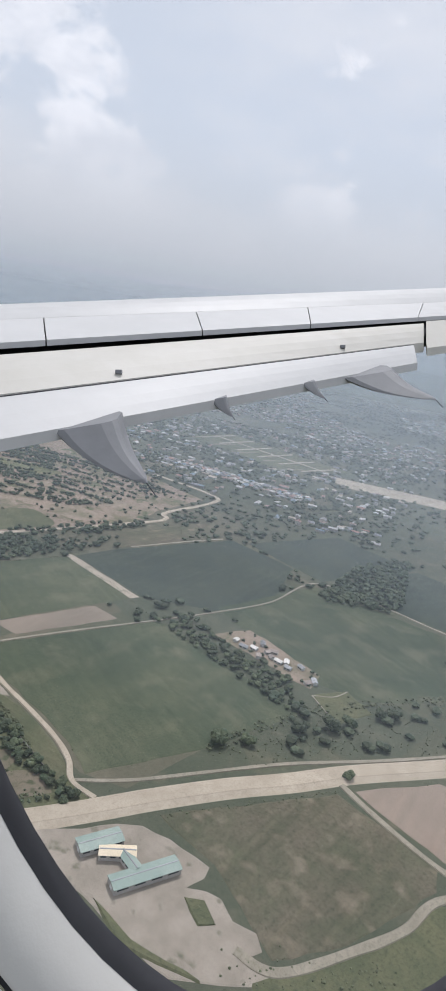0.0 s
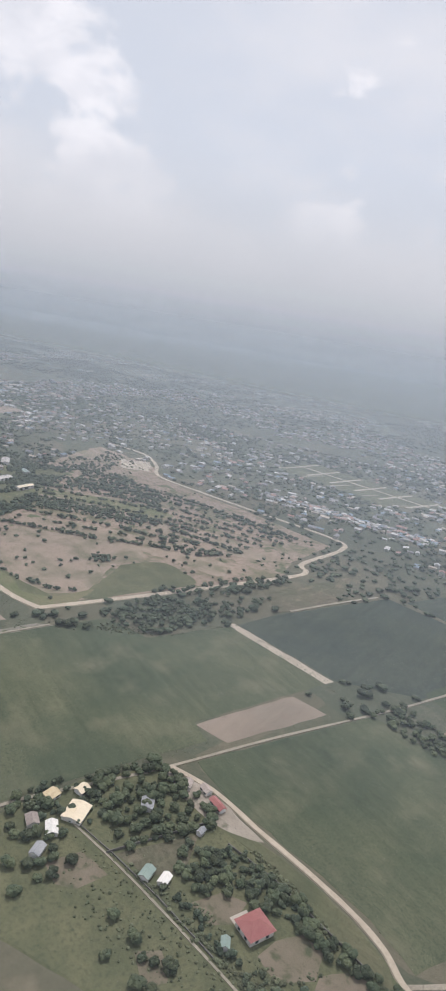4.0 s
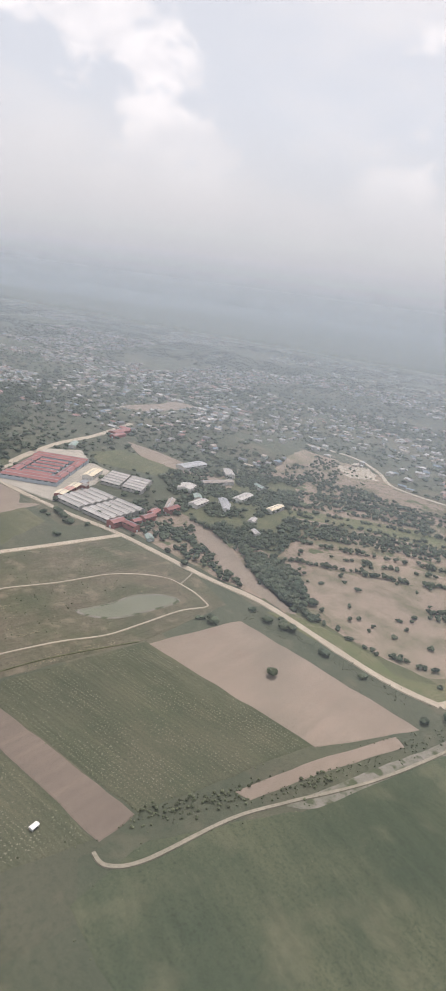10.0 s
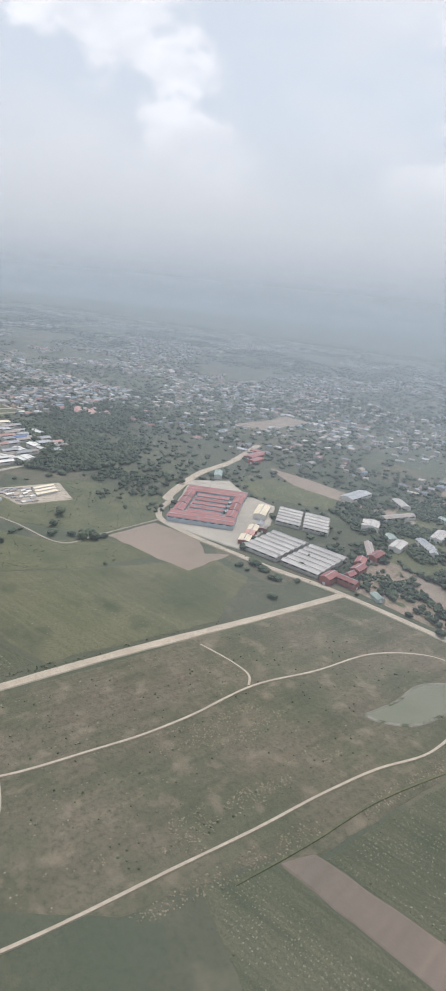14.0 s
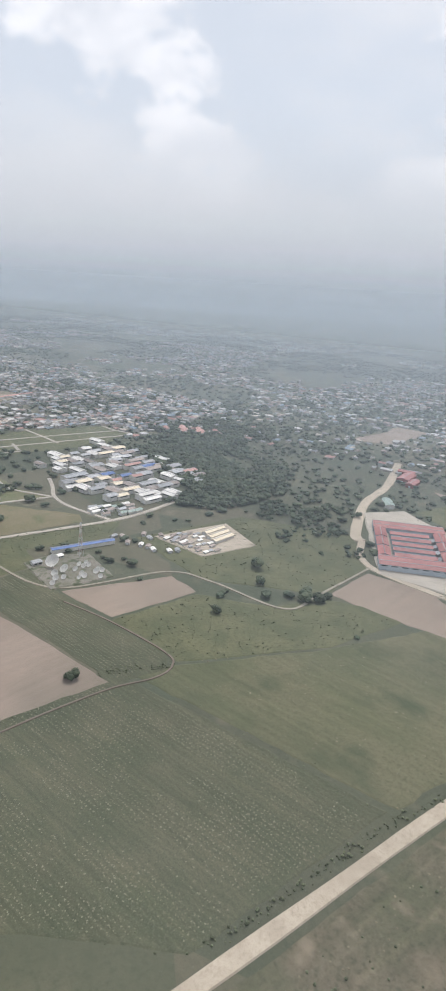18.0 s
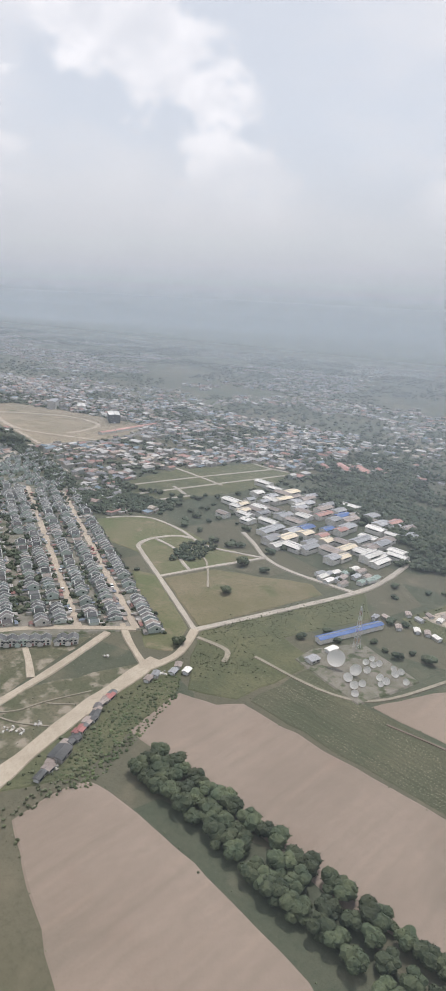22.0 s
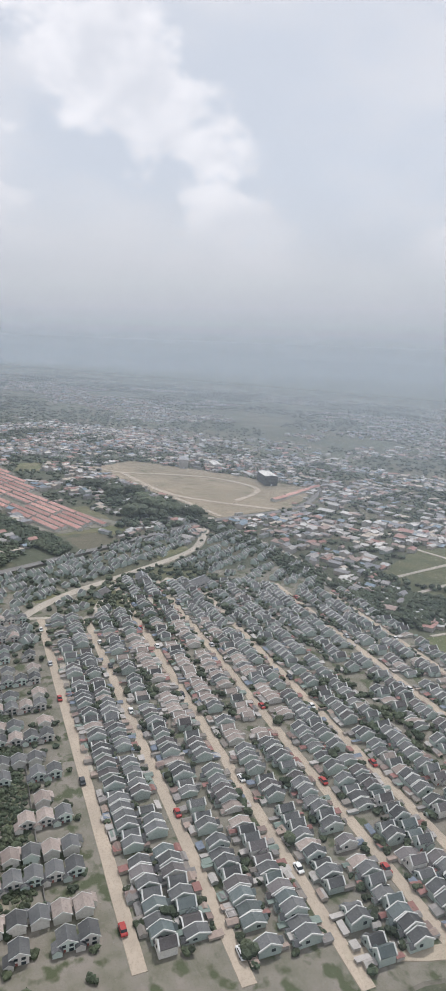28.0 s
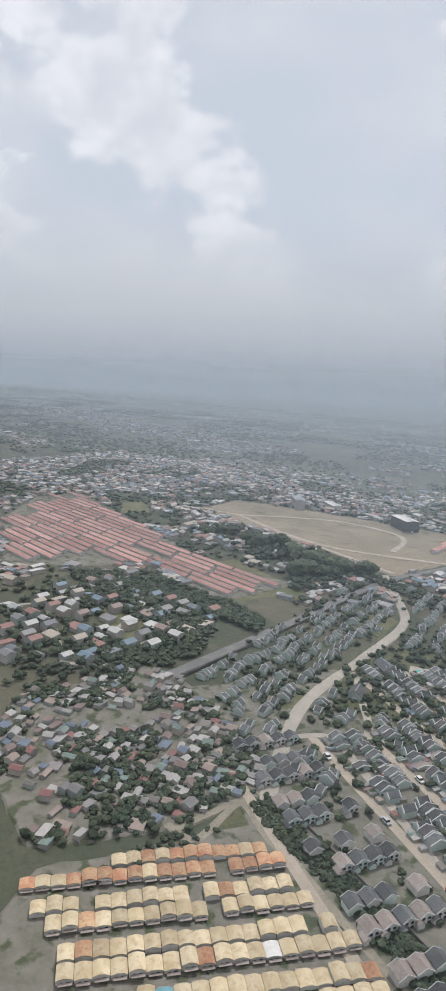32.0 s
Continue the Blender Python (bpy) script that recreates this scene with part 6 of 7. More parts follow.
# ---- antenna site ----
def satellite_dish(x, y, r, turn):
    root = thing("satellite_dish", "large white parabolic dish on a pedestal" if r > 4 else "white parabolic dish on a pedestal", "satellite dish", "antenna site", pose(x, y, 0, 0, 0, turn))
    part("pedestal", tube((0, 0, 0), (0, 0, r * 0.9), r * 0.16, 8, r * 0.10), STEEL, root)
    bm = bmesh.new()
    rings = []
    for k in range(6):
        a = r * k / 5
        rings.append([bm.verts.new((a * math.cos(6.2832 * i / 18), a * math.sin(6.2832 * i / 18), 0.28 * a * a / r)) for i in range(18)] if k else [bm.verts.new((0, 0, 0))])
    for i in range(18):
        bm.faces.new((rings[0][0], rings[1][i], rings[1][(i + 1) % 18]))
        for k in range(1, 5):
            bm.faces.new((rings[k][i], rings[k + 1][i], rings[k + 1][(i + 1) % 18], rings[k][(i + 1) % 18]))
    bmesh.ops.solidify(bm, geom=bm.faces[:], thickness=0.12)
    tilt = Matrix.Translation((0, 0, r * 1.0)) @ Euler((radians(42), 0, 0)).to_matrix().to_4x4()
    bm.transform(tilt)
    dish = part("reflector", bm, DISH, root, "white curved reflector")
    bm = tube((0, 0, r * 0.62), (0, 0, r * 0.74), r * 0.07, 6)
    for i in range(3):
        tube((r * 0.8 * math.cos(2.09 * i), r * 0.8 * math.sin(2.09 * i), 0.18 * r), (0, 0, r * 0.66), 0.05, 4, None, bm)
    bm.transform(tilt)
    part("feed_horn", bm, STEEL, dish)
    part("base", box(-r * 0.4, r * 0.4, -r * 0.4, r * 0.4, -0.1, 0.35), CONCRETE, root)


field("yard", [(-1770, -122), (-1776, -98), (-1764, -52), (-1697, -56), (-1698, -122)], YARD, "dusty grassy yard of the antenna site", 0.2, "yard", 1)
for x, y, r in ((-1746, -100, 7.5), (-1728, -95, 5.0), (-1725, -107, 3.8), (-1715, -110, 3.4), (-1714, -102, 3.0), (-1707, -117, 2.9), (-1726, -84, 3.1), (-1736, -75, 2.8), (-1730, -73, 2.8), (-1729, -67, 2.8), (-1738, -66, 2.4), (-1713, -83, 3.1), (-1707, -83, 3.1), (-1707, -89, 2.3), (-1711, -68, 3.2), (-1711, -61, 2.8), (-1718, -62, 2.4), (-1699, -69, 2.7)):
    satellite_dish(x, y, r, 37 + rng.uniform(-25, 25))
shed(-1781, -49, -4, 8, 74, 4.5, 1.2, ROOF_BLUE, WALL_WHITE, "long narrow building with a deep blue roof", "building")
shed(-1766, -86, 5, 6, 11, 3.6, 0.6, ROOF_WHITE, WALL_WHITE, "flat white equipment building", "building", "", False, 3)
shed(-1761, -112, 5, 8, 10, 4, 0.8, ROOF_STEEL, WALL_WHITE, "small grey equipment hut", "building", "", False, 2)
mast = thing("lattice_mast", "tall red and white lattice mast", "mast", "", pose(-1760, -62, 0))
for sx, sy in ((1, 1), (1, -1), (-1, 1), (-1, -1)):
    part("leg", tube((sx * 2.4, sy * 2.4, 0), (sx * 0.5, sy * 0.5, 40), 0.16, 5), STEEL, mast)
for k in range(9):
    z0, z1 = 4.4 * k, 4.4 * (k + 1)
    a0, a1 = 2.4 - 1.9 * z0 / 40, 2.4 - 1.9 * z1 / 40
    bm = bmesh.new()
    for (ax, ay), (bx, by) in (((1, 1), (1, -1)), ((1, -1), (-1, -1)), ((-1, -1), (-1, 1)), ((-1, 1), (1, 1))):
        tube((ax * a0, ay * a0, z0), (bx * a1, by * a1, z1), 0.09, 4, None, bm)
        tube((ax * a1, ay * a1, z1), (bx * a1, by * a1, z1), 0.09, 4, None, bm)
    part("brace", bm, ROOF_RED if k % 2 else STEEL, mast)

# fenced storage yard with long white halls
field("yard", [(-1772, 40), (-1768, 145), (-1692, 132), (-1694, 56)], SAND, "bare gravel storage yard", 0.2, "yard", 2)
for k in range(3):
    shed(-1750 + 13 * k, 112 - 3 * k, 12, 9, 34, 4.5, 1.5, ROOF_CREAM, WALL_WHITE, "long low cream-roofed poultry hall", "hall", "halls of the storage yard", True)
for x, y in scatter([(-1765, 45), (-1762, 90), (-1698, 84), (-1700, 60)], 26, random.Random(6), 7):
    shed(x, y, 12, 4, rng.uniform(5, 9), 2.6, 0.5, rng.choice((ROOF_WHITE, ROOF_STEEL, ROOF_BROWN)), WALL_WHITE, "small white storage hut in a gravel yard", "storage_hut", "storage huts", False)
for x, y in scatter([(-1800, -10), (-1775, 60), (-1700, 60), (-1745, 0)], 14, random.Random(7), 9):
    shed(x, y, rng.uniform(0, 90), 5, 8, 2.8, 0.8, rng.choice((ROOF_WHITE, ROOF_STEEL, ROOF_BROWN)), WALL_GREY, "small hut with a metal roof", "hut", "huts by the yard", False)


# ---- parked cars ----
CAR_PAINT = [material(n_, c, tuple(0.9 * v for v in c), 0.5, rough=0.3, bump=0.0) for n_, c in (("white_paint", (0.72, 0.72, 0.70)), ("silver_paint", (0.45, 0.46, 0.47)), ("red_paint", (0.35, 0.05, 0.045)), ("dark_paint", (0.06, 0.065, 0.07)))]
TYRE = material("tyre", (0.03, 0.03, 0.03), (0.04, 0.04, 0.04), 2.0, bump=0.0)


def parked_car(paint, word):
    root = thing("car", word + " car parked on a street", "car", "parked cars")
    part("body", box(-1.6, 1.6, -3.8, 3.8, 0.5, 1.55, None, 0.25), paint, root)
    part("cabin", prism([(-2.4, 1.5), (2.2, 1.5), (1.3, 2.6), (-1.9, 2.6)], -1.4, 1.4), GLASS, root).matrix_basis = Matrix.Rotation(radians(90), 4, "Z")
    part("car_roof", box(-1.3, 1.3, -1.8, 1.2, 2.58, 2.72), paint, root)
    for x in (-1.45, 1.45):
        for y in (-2.4, 2.4):
            part("wheel", tube((x - 0.25, y, 0.6), (x + 0.25, y, 0.6), 0.6, 10), TYRE, root)
    return root


cars = [parked_car(p, w) for p, w in zip(CAR_PAINT, ("white", "silver", "red", "dark"))]
spots = []
for u, v0, v1 in STREETS[1:]:
    if u != -704:
        v = v0 + rng.uniform(10, 60)
        while v < v1 - 10:
            spots.append((*estate(v, u + rng.choice((-2.2, 2.2))), STREET_TURN - 90))
            v += rng.uniform(35, 120)
for n_, (x, y, turn) in enumerate(spots[:44]):
    m = pose(x, y, 0.42 + LIFT[0] * 0.9, 0, 0, turn + rng.choice((0, 180)))
    if n_ < 4:
        cars[n_].matrix_basis = m
    else:
        copy_thing(cars[rng.choice((0, 0, 1, 2, 3))], m)


# ---- the small park with its court ----
def path_ring(x, y, r, w):
    bm = bmesh.new()
    k = 28
    loops = [[bm.verts.new((x + q * math.cos(6.2832 * i / k), y + q * math.sin(6.2832 * i / k), z)) for i in range(k)] for q, z in ((r - w / 2 - 0.2, 0.0), (r - w / 2, 0.86), (r + w / 2, 0.86), (r + w / 2 + 0.2, 0.0))]
    for a, b in zip(loops, loops[1:]):
        for i in range(k):
            bm.faces.new((a[i], a[(i + 1) % k], b[(i + 1) % k], b[i]))
    bmesh.ops.recalc_face_normals(bm, faces=bm.faces)
    return tagged(new("path", mesh_of("path", bm, CONCRETE)), "pale ring-shaped garden path", "path", "", "structure")


path_ring(-1824, -380, 8.5, 1.0)
path_ring(-1823, -380.5, 2.6, 0.9)
path_ring(-1824, -367, 3.2, 0.8)
for a in range(4):
    q = Vector((math.cos(a * 1.57 + 0.4), math.sin(a * 1.57 + 0.4)))
    road([(-1824 + q.x * 2.4, -380 + q.y * 2.4), (-1824 + q.x * 5, -380 + q.y * 5), (-1824 + q.x * 8.3, -380 + q.y * 8.3)], 0.8, CONCRETE, "pale garden path spoke", 0.1)
playground = thing("play_frame", "small blue and white playground frame in a park", "playground", "", pose(-1817, -397, 0.4, 0, 0, 30))
part("deck", box(-1.8, 1.8, -1.2, 1.2, 1.6, 1.85), CONCRETE, playground)
for sx in (-1.6, 1.6):
    for sy in (-1.0, 1.0):
        part("post", tube((sx, sy, 0), (sx, sy, 3.4), 0.12, 6), STEEL, playground)
part("roof", gable(3.6, 2.8, 3.3, 1.0, 0.3, 0.15), ROOF_BLUE, playground)
part("slide", prism([(1.8, 1.7), (5.0, 0.15), (5.0, 0.4), (1.8, 1.95)], -0.5, 0.5), STEEL, playground).matrix_basis = Matrix.Rotation(radians(90), 4, "Z")
shed(-1834, -411, 24, 7, 9, 3.4, 1.6, ROOF_RED, WALL_WHITE, "small park pavilion with a red roof", "pavilion", "", True, 2)
fountain = thing("fountain", "small round stone fountain in a garden", "fountain", "", pose(-1823, -380.5, 0.8))
part("basin", tube((0, 0, 0), (0, 0, 0.7), 1.4, 14), CONCRETE, fountain)
part("column", tube((0, 0, 0.6), (0, 0, 1.9), 0.4, 8, 0.2), CONCRETE, fountain)

# ---- trees, near ones one by one ----
trng = random.Random(21)
for i in range(19):  # the orchard row
    for j in range(3):
        k = (i + 0.5) / 19
        a, b = Vector((-1722, -288)), Vector((-1520, -250))
        p = a + (b - a) * k + Vector((0.2, -0.98)) * ((j - 1) * 11.5 * (0.75 + 0.5 * k)) + Vector((trng.uniform(-2, 2), trng.uniform(-2, 2)))
        if trng.random() > 0.06:
            tree(p.x, p.y, trng.uniform(9.5, 12.5), "round dense dark green mango tree in an orchard row", "orchard row", trng, 0.85)
VILLAGE_TREES = [(-588, 209), (-570, 266), (-540, 270), (-492, 261), (-510, 192), (-561, 196)]
for x, y in scatter(VILLAGE_TREES, 74, trng, 6.4):
    tree(x, y, trng.choice((4.5, 6, 7, 8, 9.5)) * trng.uniform(0.85, 1.1), "dense dark green village tree", "village trees", trng, 0.85)
for poly, count in (([(-494, 214), (-468, 252), (-403, 256), (-420, 225), (-467, 204)], 30), ([(-600, 150), (-590, 170), (-520, 160), (-520, 110), (-590, 120)], 24), ([(-400, 248), (-318, 258), (-318, 244), (-400, 236)], 20), ([(-480, 160), (-380, 175), (-380, 150), (-470, 130)], 14)):
    for x, y in scatter(poly, count, trng, 6.5):
        tree(x, y, trng.uniform(5, 8.5), "green garden tree beside a lane", "garden trees", trng, 0.85)
for x, y in scatter([(-510, 492), (-496, 540), (-405, 526), (-334, 533), (-289, 506), (-294, 488)], 125, trng, 4.4):
    tree(x, y, trng.uniform(4.2, 7.5), "tree in a strip between two fields", "tree strip", trng, 0.85)
for x, y, s in ((-966, 219, 9), (-303, 393, 15), (-286, 416, 11), (-268, 470, 14), (-254, 500, 16), (-246, 520, 13), (-235, 560, 12), (-228, 575, 12), (-1551, -169, 9), (-1556, 82, 13), (-1548, 92, 11), (-1580, -10, 9), (-1607, 66, 10), (-1640, 90, 14), (-205, 455, 8), (-810, 322, 9), (-806, 330, 10), (-790, 345, 9), (-1960, -40, 12), (-1905, -102, 10), (-1838, -195, 9), (-526, 480, 9), (-516, 470, 7)):
    tree(x, y, s, "lone dark green tree at a field's edge", "lone trees", trng, 0.9)

for x, y in ((-1841, -394), (-1840, -391), (-1834, -380), (-1834, -378), (-1829, -367), (-1828, -365), (-1821, -365), (-1844, -402), (-1837, -398), (-1822, -388), (-1827, -390), (-1817, -380), (-1850, -421), (-1846, -412)):
    t_ = tree(x, y, 3.2, "slim clipped dark cypress beside a garden path", "park cypresses", trng, 2.0)

mid_trees([(-602, 150), (-596, 190), (-560, 208), (-540, 190), (-565, 160)], 34, 4.5, 8, trng, 5)
mid_trees([(-478, 206), (-462, 252), (-405, 258), (-400, 240), (-440, 230)], 40, 4, 7.5, trng, 5)
mid_trees([(-400, 184), (-398, 200), (-350, 200), (-330, 240), (-345, 190)], 30, 3, 6, trng, 4)
mid_trees([(-816, 380), (-820, 470), (-767, 533), (-745, 620), (-724, 552), (-741, 400), (-789, 378)], 130, 6, 11, trng, 6)
mid_trees([(-840, 470), (-800, 690), (-770, 700), (-775, 540)], 60, 6, 11, trng, 6)
golf = [(-875, 345), (-840, 470), (-806, 690), (-840, 780), (-862, 895), (-1060, 890), (-1310, 865), (-1400, 900), (-1480, 620), (-1370, 450), (-1300, 300), (-1153, 310), (-1071, 322)]
bare = [GOLF_BARE, GOLF_FAIRWAY, GOLF_CORNER, GOLF_WINDING]


def tree_row(line, gap, low, high, spread, skip, rng):
    """Trees along a bent line, with gaps."""
    for (x0, y0), (x1, y1) in zip(line, line[1:]):
        n_ = max(1, int(math.hypot(x1 - x0, y1 - y0) / gap))
        for i in range(n_):
            if rng.random() < skip:
                continue
            k, s_ = (i + rng.random()) / n_, rng.uniform(low, high)
            MID_TREES.append((x0 + (x1 - x0) * k + rng.gauss(0, spread), y0 + (y1 - y0) * k + rng.gauss(0, spread), -0.1 * s_, rng.uniform(0, 6), s_, s_, s_ * rng.uniform(0.85, 1.1), rng.randrange(6)))


GOLF_ROWS = [[(-1152, 420), (-1101, 465), (-1029, 523), (-971, 586), (-904, 636)], [(-1200, 516), (-1120, 580), (-1055, 629), (-970, 655), (-886, 675)], [(-1284, 558), (-1145, 647), (-1063, 705), (-973, 743), (-892, 770)], [(-1350, 590), (-1250, 700), (-1150, 775), (-1010, 820), (-890, 845)], [(-1390, 640), (-1300, 780), (-1190, 835), (-1040, 868), (-900, 880)]]
for row_a_, row_b_ in zip(GOLF_ROWS, GOLF_ROWS[1:]):  # planted rows between the fairways
    for f in (0.0, 0.36, 0.68):
        mixed = [(a_[0] + (b_[0] - a_[0]) * f, a_[1] + (b_[1] - a_[1]) * f) for a_, b_ in zip(row_a_, row_b_)]
        tree_row(mixed, 4.6, 5.5, 10, 1.6, trng.choice((0.2, 0.35, 0.5)), trng)
tree_row([(-1038, 339), (-978, 336), (-930, 345), (-894, 363), (-876, 389)], 8, 5, 8.5, 3, 0.2, trng)
tree_row([(-1115, 350), (-1050, 338), (-1020, 334)], 3, 6, 10, 4, 0.1, trng)
tree_row([(-1290, 392), (-1230, 398), (-1160, 376), (-1110, 360)], 3.2, 7, 12, 5, 0.05, trng)
tree_row([(-1320, 350), (-1240, 338), (-1170, 318), (-1110, 312)], 4, 5, 9, 5, 0.2, trng)
mid_trees([(-1165, 362), (-1160, 410), (-1113, 400), (-1045, 360), (-1050, 342), (-1105, 342)], 110, 8, 13, trng, 5)
mid_trees(HALL_GROUNDS, 900, 5, 10.5, trng, 4.6, (), -0.22)
mid_trees([(-1395, 300), (-1300, 296), (-1250, 330), (-1330, 385), (-1420, 400)], 120, 5, 9, trng, 5, (), -0.15)
mid_trees([(-975, 476), (-958, 494), (-942, 486), (-950, 466)], 12, 7, 10, trng, 4)
mid_trees(golf, 420, 4, 8, trng, 7, bare, 0.0)
mid_trees([(-1320, 593), (-1446, 771), (-1381, 793), (-1297, 800), (-1211, 796), (-1089, 741), (-1149, 715), (-1259, 664)], 330, 6, 11, trng, 5, (), -0.25)
mid_trees([(-1278, 454), (-1276, 540), (-1204, 586), (-1126, 642), (-1054, 688), (-1040, 657), (-1107, 597), (-1174, 536), (-1216, 421)], 300, 5, 9.5, trng, 5, (), -0.1)
mid_trees([(-1560, 900), (-1449, 920), (-1341, 832), (-1379, 744), (-1480, 740)], 130, 5, 9.5, trng, 6, (), -0.05)
mid_trees(GOLF_BARE, 26, 5, 8.5, trng, 9)
mid_trees([(-1290, 290), (-1150, 310), (-1075, 350), (-1120, 400), (-1340, 430), (-1400, 400)], 230, 5, 11, trng, 5.5, [bare[3]], -0.15)
mid_trees([(-1420, 430), (-1340, 440), (-1280, 560), (-1420, 760), (-1560, 640), (-1520, 480)], 420, 5, 11, trng, 6, (), -0.12)
mid_trees([(-1660, 160), (-1580, 210), (-1660, 260), (-1760, 330), (-1790, 200)], 150, 5, 10, trng, 6, (), 0.12)
mid_trees([(-1420, 380), (-1300, 400), (-1240, 480), (-1280, 600), (-1480, 640), (-1560, 540)], 520, 5, 10, trng, 5, (), -0.1)
mid_trees([(-2167, 237), (-2151, 361), (-1943, 327), (-1874, 243), (-1905, 185), (-1985, 200)], 560, 9, 14, trng, 6)
mid_trees([(-1900, 260), (-1840, 330), (-1700, 330), (-1680, 290), (-1780, 220)], 200, 6, 11, trng, 6, (), -0.1)
mid_trees([(-2240, 300), (-2200, 520), (-1940, 340), (-1880, 120), (-1810, 170), (-1830, 300), (-1950, 420)], 900, 8, 14, trng, 6.5)
mid_trees([(-2005, -112), (-2042, -74), (-2040, -33), (-2014, -40), (-1991, -84)], 50, 5, 9, trng, 5)
mid_trees([(-443, 736), (-485, 918), (-452, 1027), (-360, 834), (-370, 793)], 240, 8, 13, trng, 6)
mid_trees([(-445, 533), (-430, 580), (-318, 571), (-310, 541)], 30, 3, 6, trng, 6, (), 0.0)
mid_trees([(-2330, -104), (-2290, -30), (-2215, -45), (-2186, -112), (-2246, -126)], 170, 7, 12, trng, 6)
mid_trees([(-2590, -590), (-2640, -430), (-2600, -360), (-2500, -468), (-2520, -590)], 210, 6, 11, trng, 6, (), -0.15)
mid_trees([(-2790, -440), (-2660, -330), (-2600, -350), (-2620, -420), (-2740, -470)], 170, 8, 14, trng, 7)
mid_trees([(-2660, -230), (-2720, -120), (-2650, -80), (-2610, -150)], 50, 10, 16, trng, 8)
mid_trees([(-2740, -70), (-2960, -90), (-2980, -180), (-2740, -170)], 110, 10, 17, trng, 9)
mid_trees([(-2470, -640), (-2380, -600), (-2360, -520), (-2500, -500), (-2560, -600)], 260, 5, 9, trng, 5, (), -0.05)
mid_trees([(-2345, -503), (-2220, -522), (-2060, -552), (-2060, -540), (-2220, -508), (-2330, -490)], 60, 4, 7, trng, 6)
mid_trees([(-2420, -420), (-2380, -300), (-2330, -300), (-2340, -400)], 30, 6, 10, trng, 8)
for x, y, turn, v, u in HOUSE_SPOTS[::2] + HOUSE_SPOTS[1::3]:
    s = trng.uniform(3.0, 6.5) * (1.5 if trng.random() < 0.12 else 1)
    p = Vector((x, y)) + ACROSS * trng.choice((-8, 8)) + ALONG * trng.uniform(4, 6)
    if not near_road(p.x, p.y, 1):
        MID_TREES.append((p.x, p.y, -0.12 * s, trng.uniform(0, 6), s, s, s, trng.randrange(6)))
mid_trees([estate(-2290, -712), estate(-2290, -696), estate(-1840, -696), estate(-1840, -712)], 70, 5, 9, trng, 5)

joined("settlement", HUTS, [(x, y, 0, 0.3 + trng.choice((0, 1.57)), 1.1, 1.1, 1.2, trng.randrange(5)) for x, y in scatter([(-1140, 1030), (-1130, 1075), (-780, 1170), (-770, 1115)], 150, trng, 9)], [WALL_MASS, TOWN_ROOFS], "far settlement strip of small houses", "houses")
mid_trees([(-1150, 1015), (-1140, 1080), (-770, 1180), (-760, 1105)], 130, 5, 9, trng, 7)
mid_trees([(-2660, -104), (-2640, -72), (-2535, -70), (-2353, -84), (-2310, -132), (-2360, -118), (-2540, -100)], 190, 6, 11, trng, 6)
mid_trees([(-2150, 360), (-2330, 350), (-2330, 560), (-2120, 560)], 240, 8, 13, trng, 8)
mid_trees([(-2430, -20), (-2320, -45), (-2210, 30), (-2330, -20)], 60, 8, 13, trng, 7)

mid_trees([estate(-2235, -996), estate(-2235, -935), estate(-1850, -935), estate(-1850, -996)], 110, 4, 7, trng, 6)
mid_trees([(-2329, -89), (-2280, -50), (-2214, -11), (-2165, -12), (-2187, -92), (-2213, -113), (-2259, -121)], 260, 7, 12, trng, 5)
mid_trees(club_zone, 120, 5, 10, trng, 5, [[(-2436, -270), (-2412, -244), (-2376, -232), (-2380, -262), (-2416, -286)]])
mid_trees(outer, 620, 4, 9, trng, 6, (), -0.15)
mid_trees(strip, 260, 4, 8.5, trng, 6, (), -0.15)

# dark crowns among the estate's houses
for x, y, turn, v, u in HOUSE_SPOTS[5::13]:
    s = trng.uniform(7, 11)
    p = Vector((x, y)) + ACROSS * trng.choice((-7.5, 7.5))
    if not near_road(p.x, p.y, 1):
        MID_TREES.append((p.x, p.y, -0.05 * s, trng.uniform(0, 6), s, s, s * 0.9, trng.randrange(6)))
for x, y, s in ((-2713, -132, 40), (-2683, -113, 34), (-2660, -87, 30), (-2844, -144, 36), (-2824, -111, 34), (-2690, -176, 36), (-2905, -152, 32), (-2740, -141, 34), (-2668, -150, 30), (-2780, -120, 30)):
    tree(x, y, s, "huge spreading dark green tree beside cleared land", "great trees", trng, 0.72)
village_wood = [(-2620, -510), (-2790, -363), (-2585, -318), (-2500, -480)]
mid_trees([(-2814, -453), (-2793, -363), (-2653, -330), (-2585, -318), (-2558, -349), (-2684, -372), (-2770, -446)], 330, 7, 12, trng, 4.6)
mid_trees([(-2612, -510), (-2606, -404), (-2524, -420), (-2504, -485), (-2533, -525)], 190, 5, 10, trng, 5, (), -0.2)
mid_trees(quarter, 520, 4.5, 9.5, trng, 4.2, (), -0.16)
mid_trees(village, 300, 6, 12, trng, 5, (), -0.16)
mid_trees([(-2330, -640), (-2345, -560), (-2330, -540), (-2326, -600)], 26, 4, 7, trng, 4)
for x, y in scatter(yellow_block, 130, trng, 5):
    s = trng.uniform(1.2, 2.6)
    BUSHES.append((x, y, -0.2 * s, 0, s, s, s, trng.randrange(4)))

mid_trees([(-2156, -535), (-2075, -550), (-2085, -670), (-2200, -670), (-2180, -606)], 90, 4, 8, trng, 5, (), -0.1)

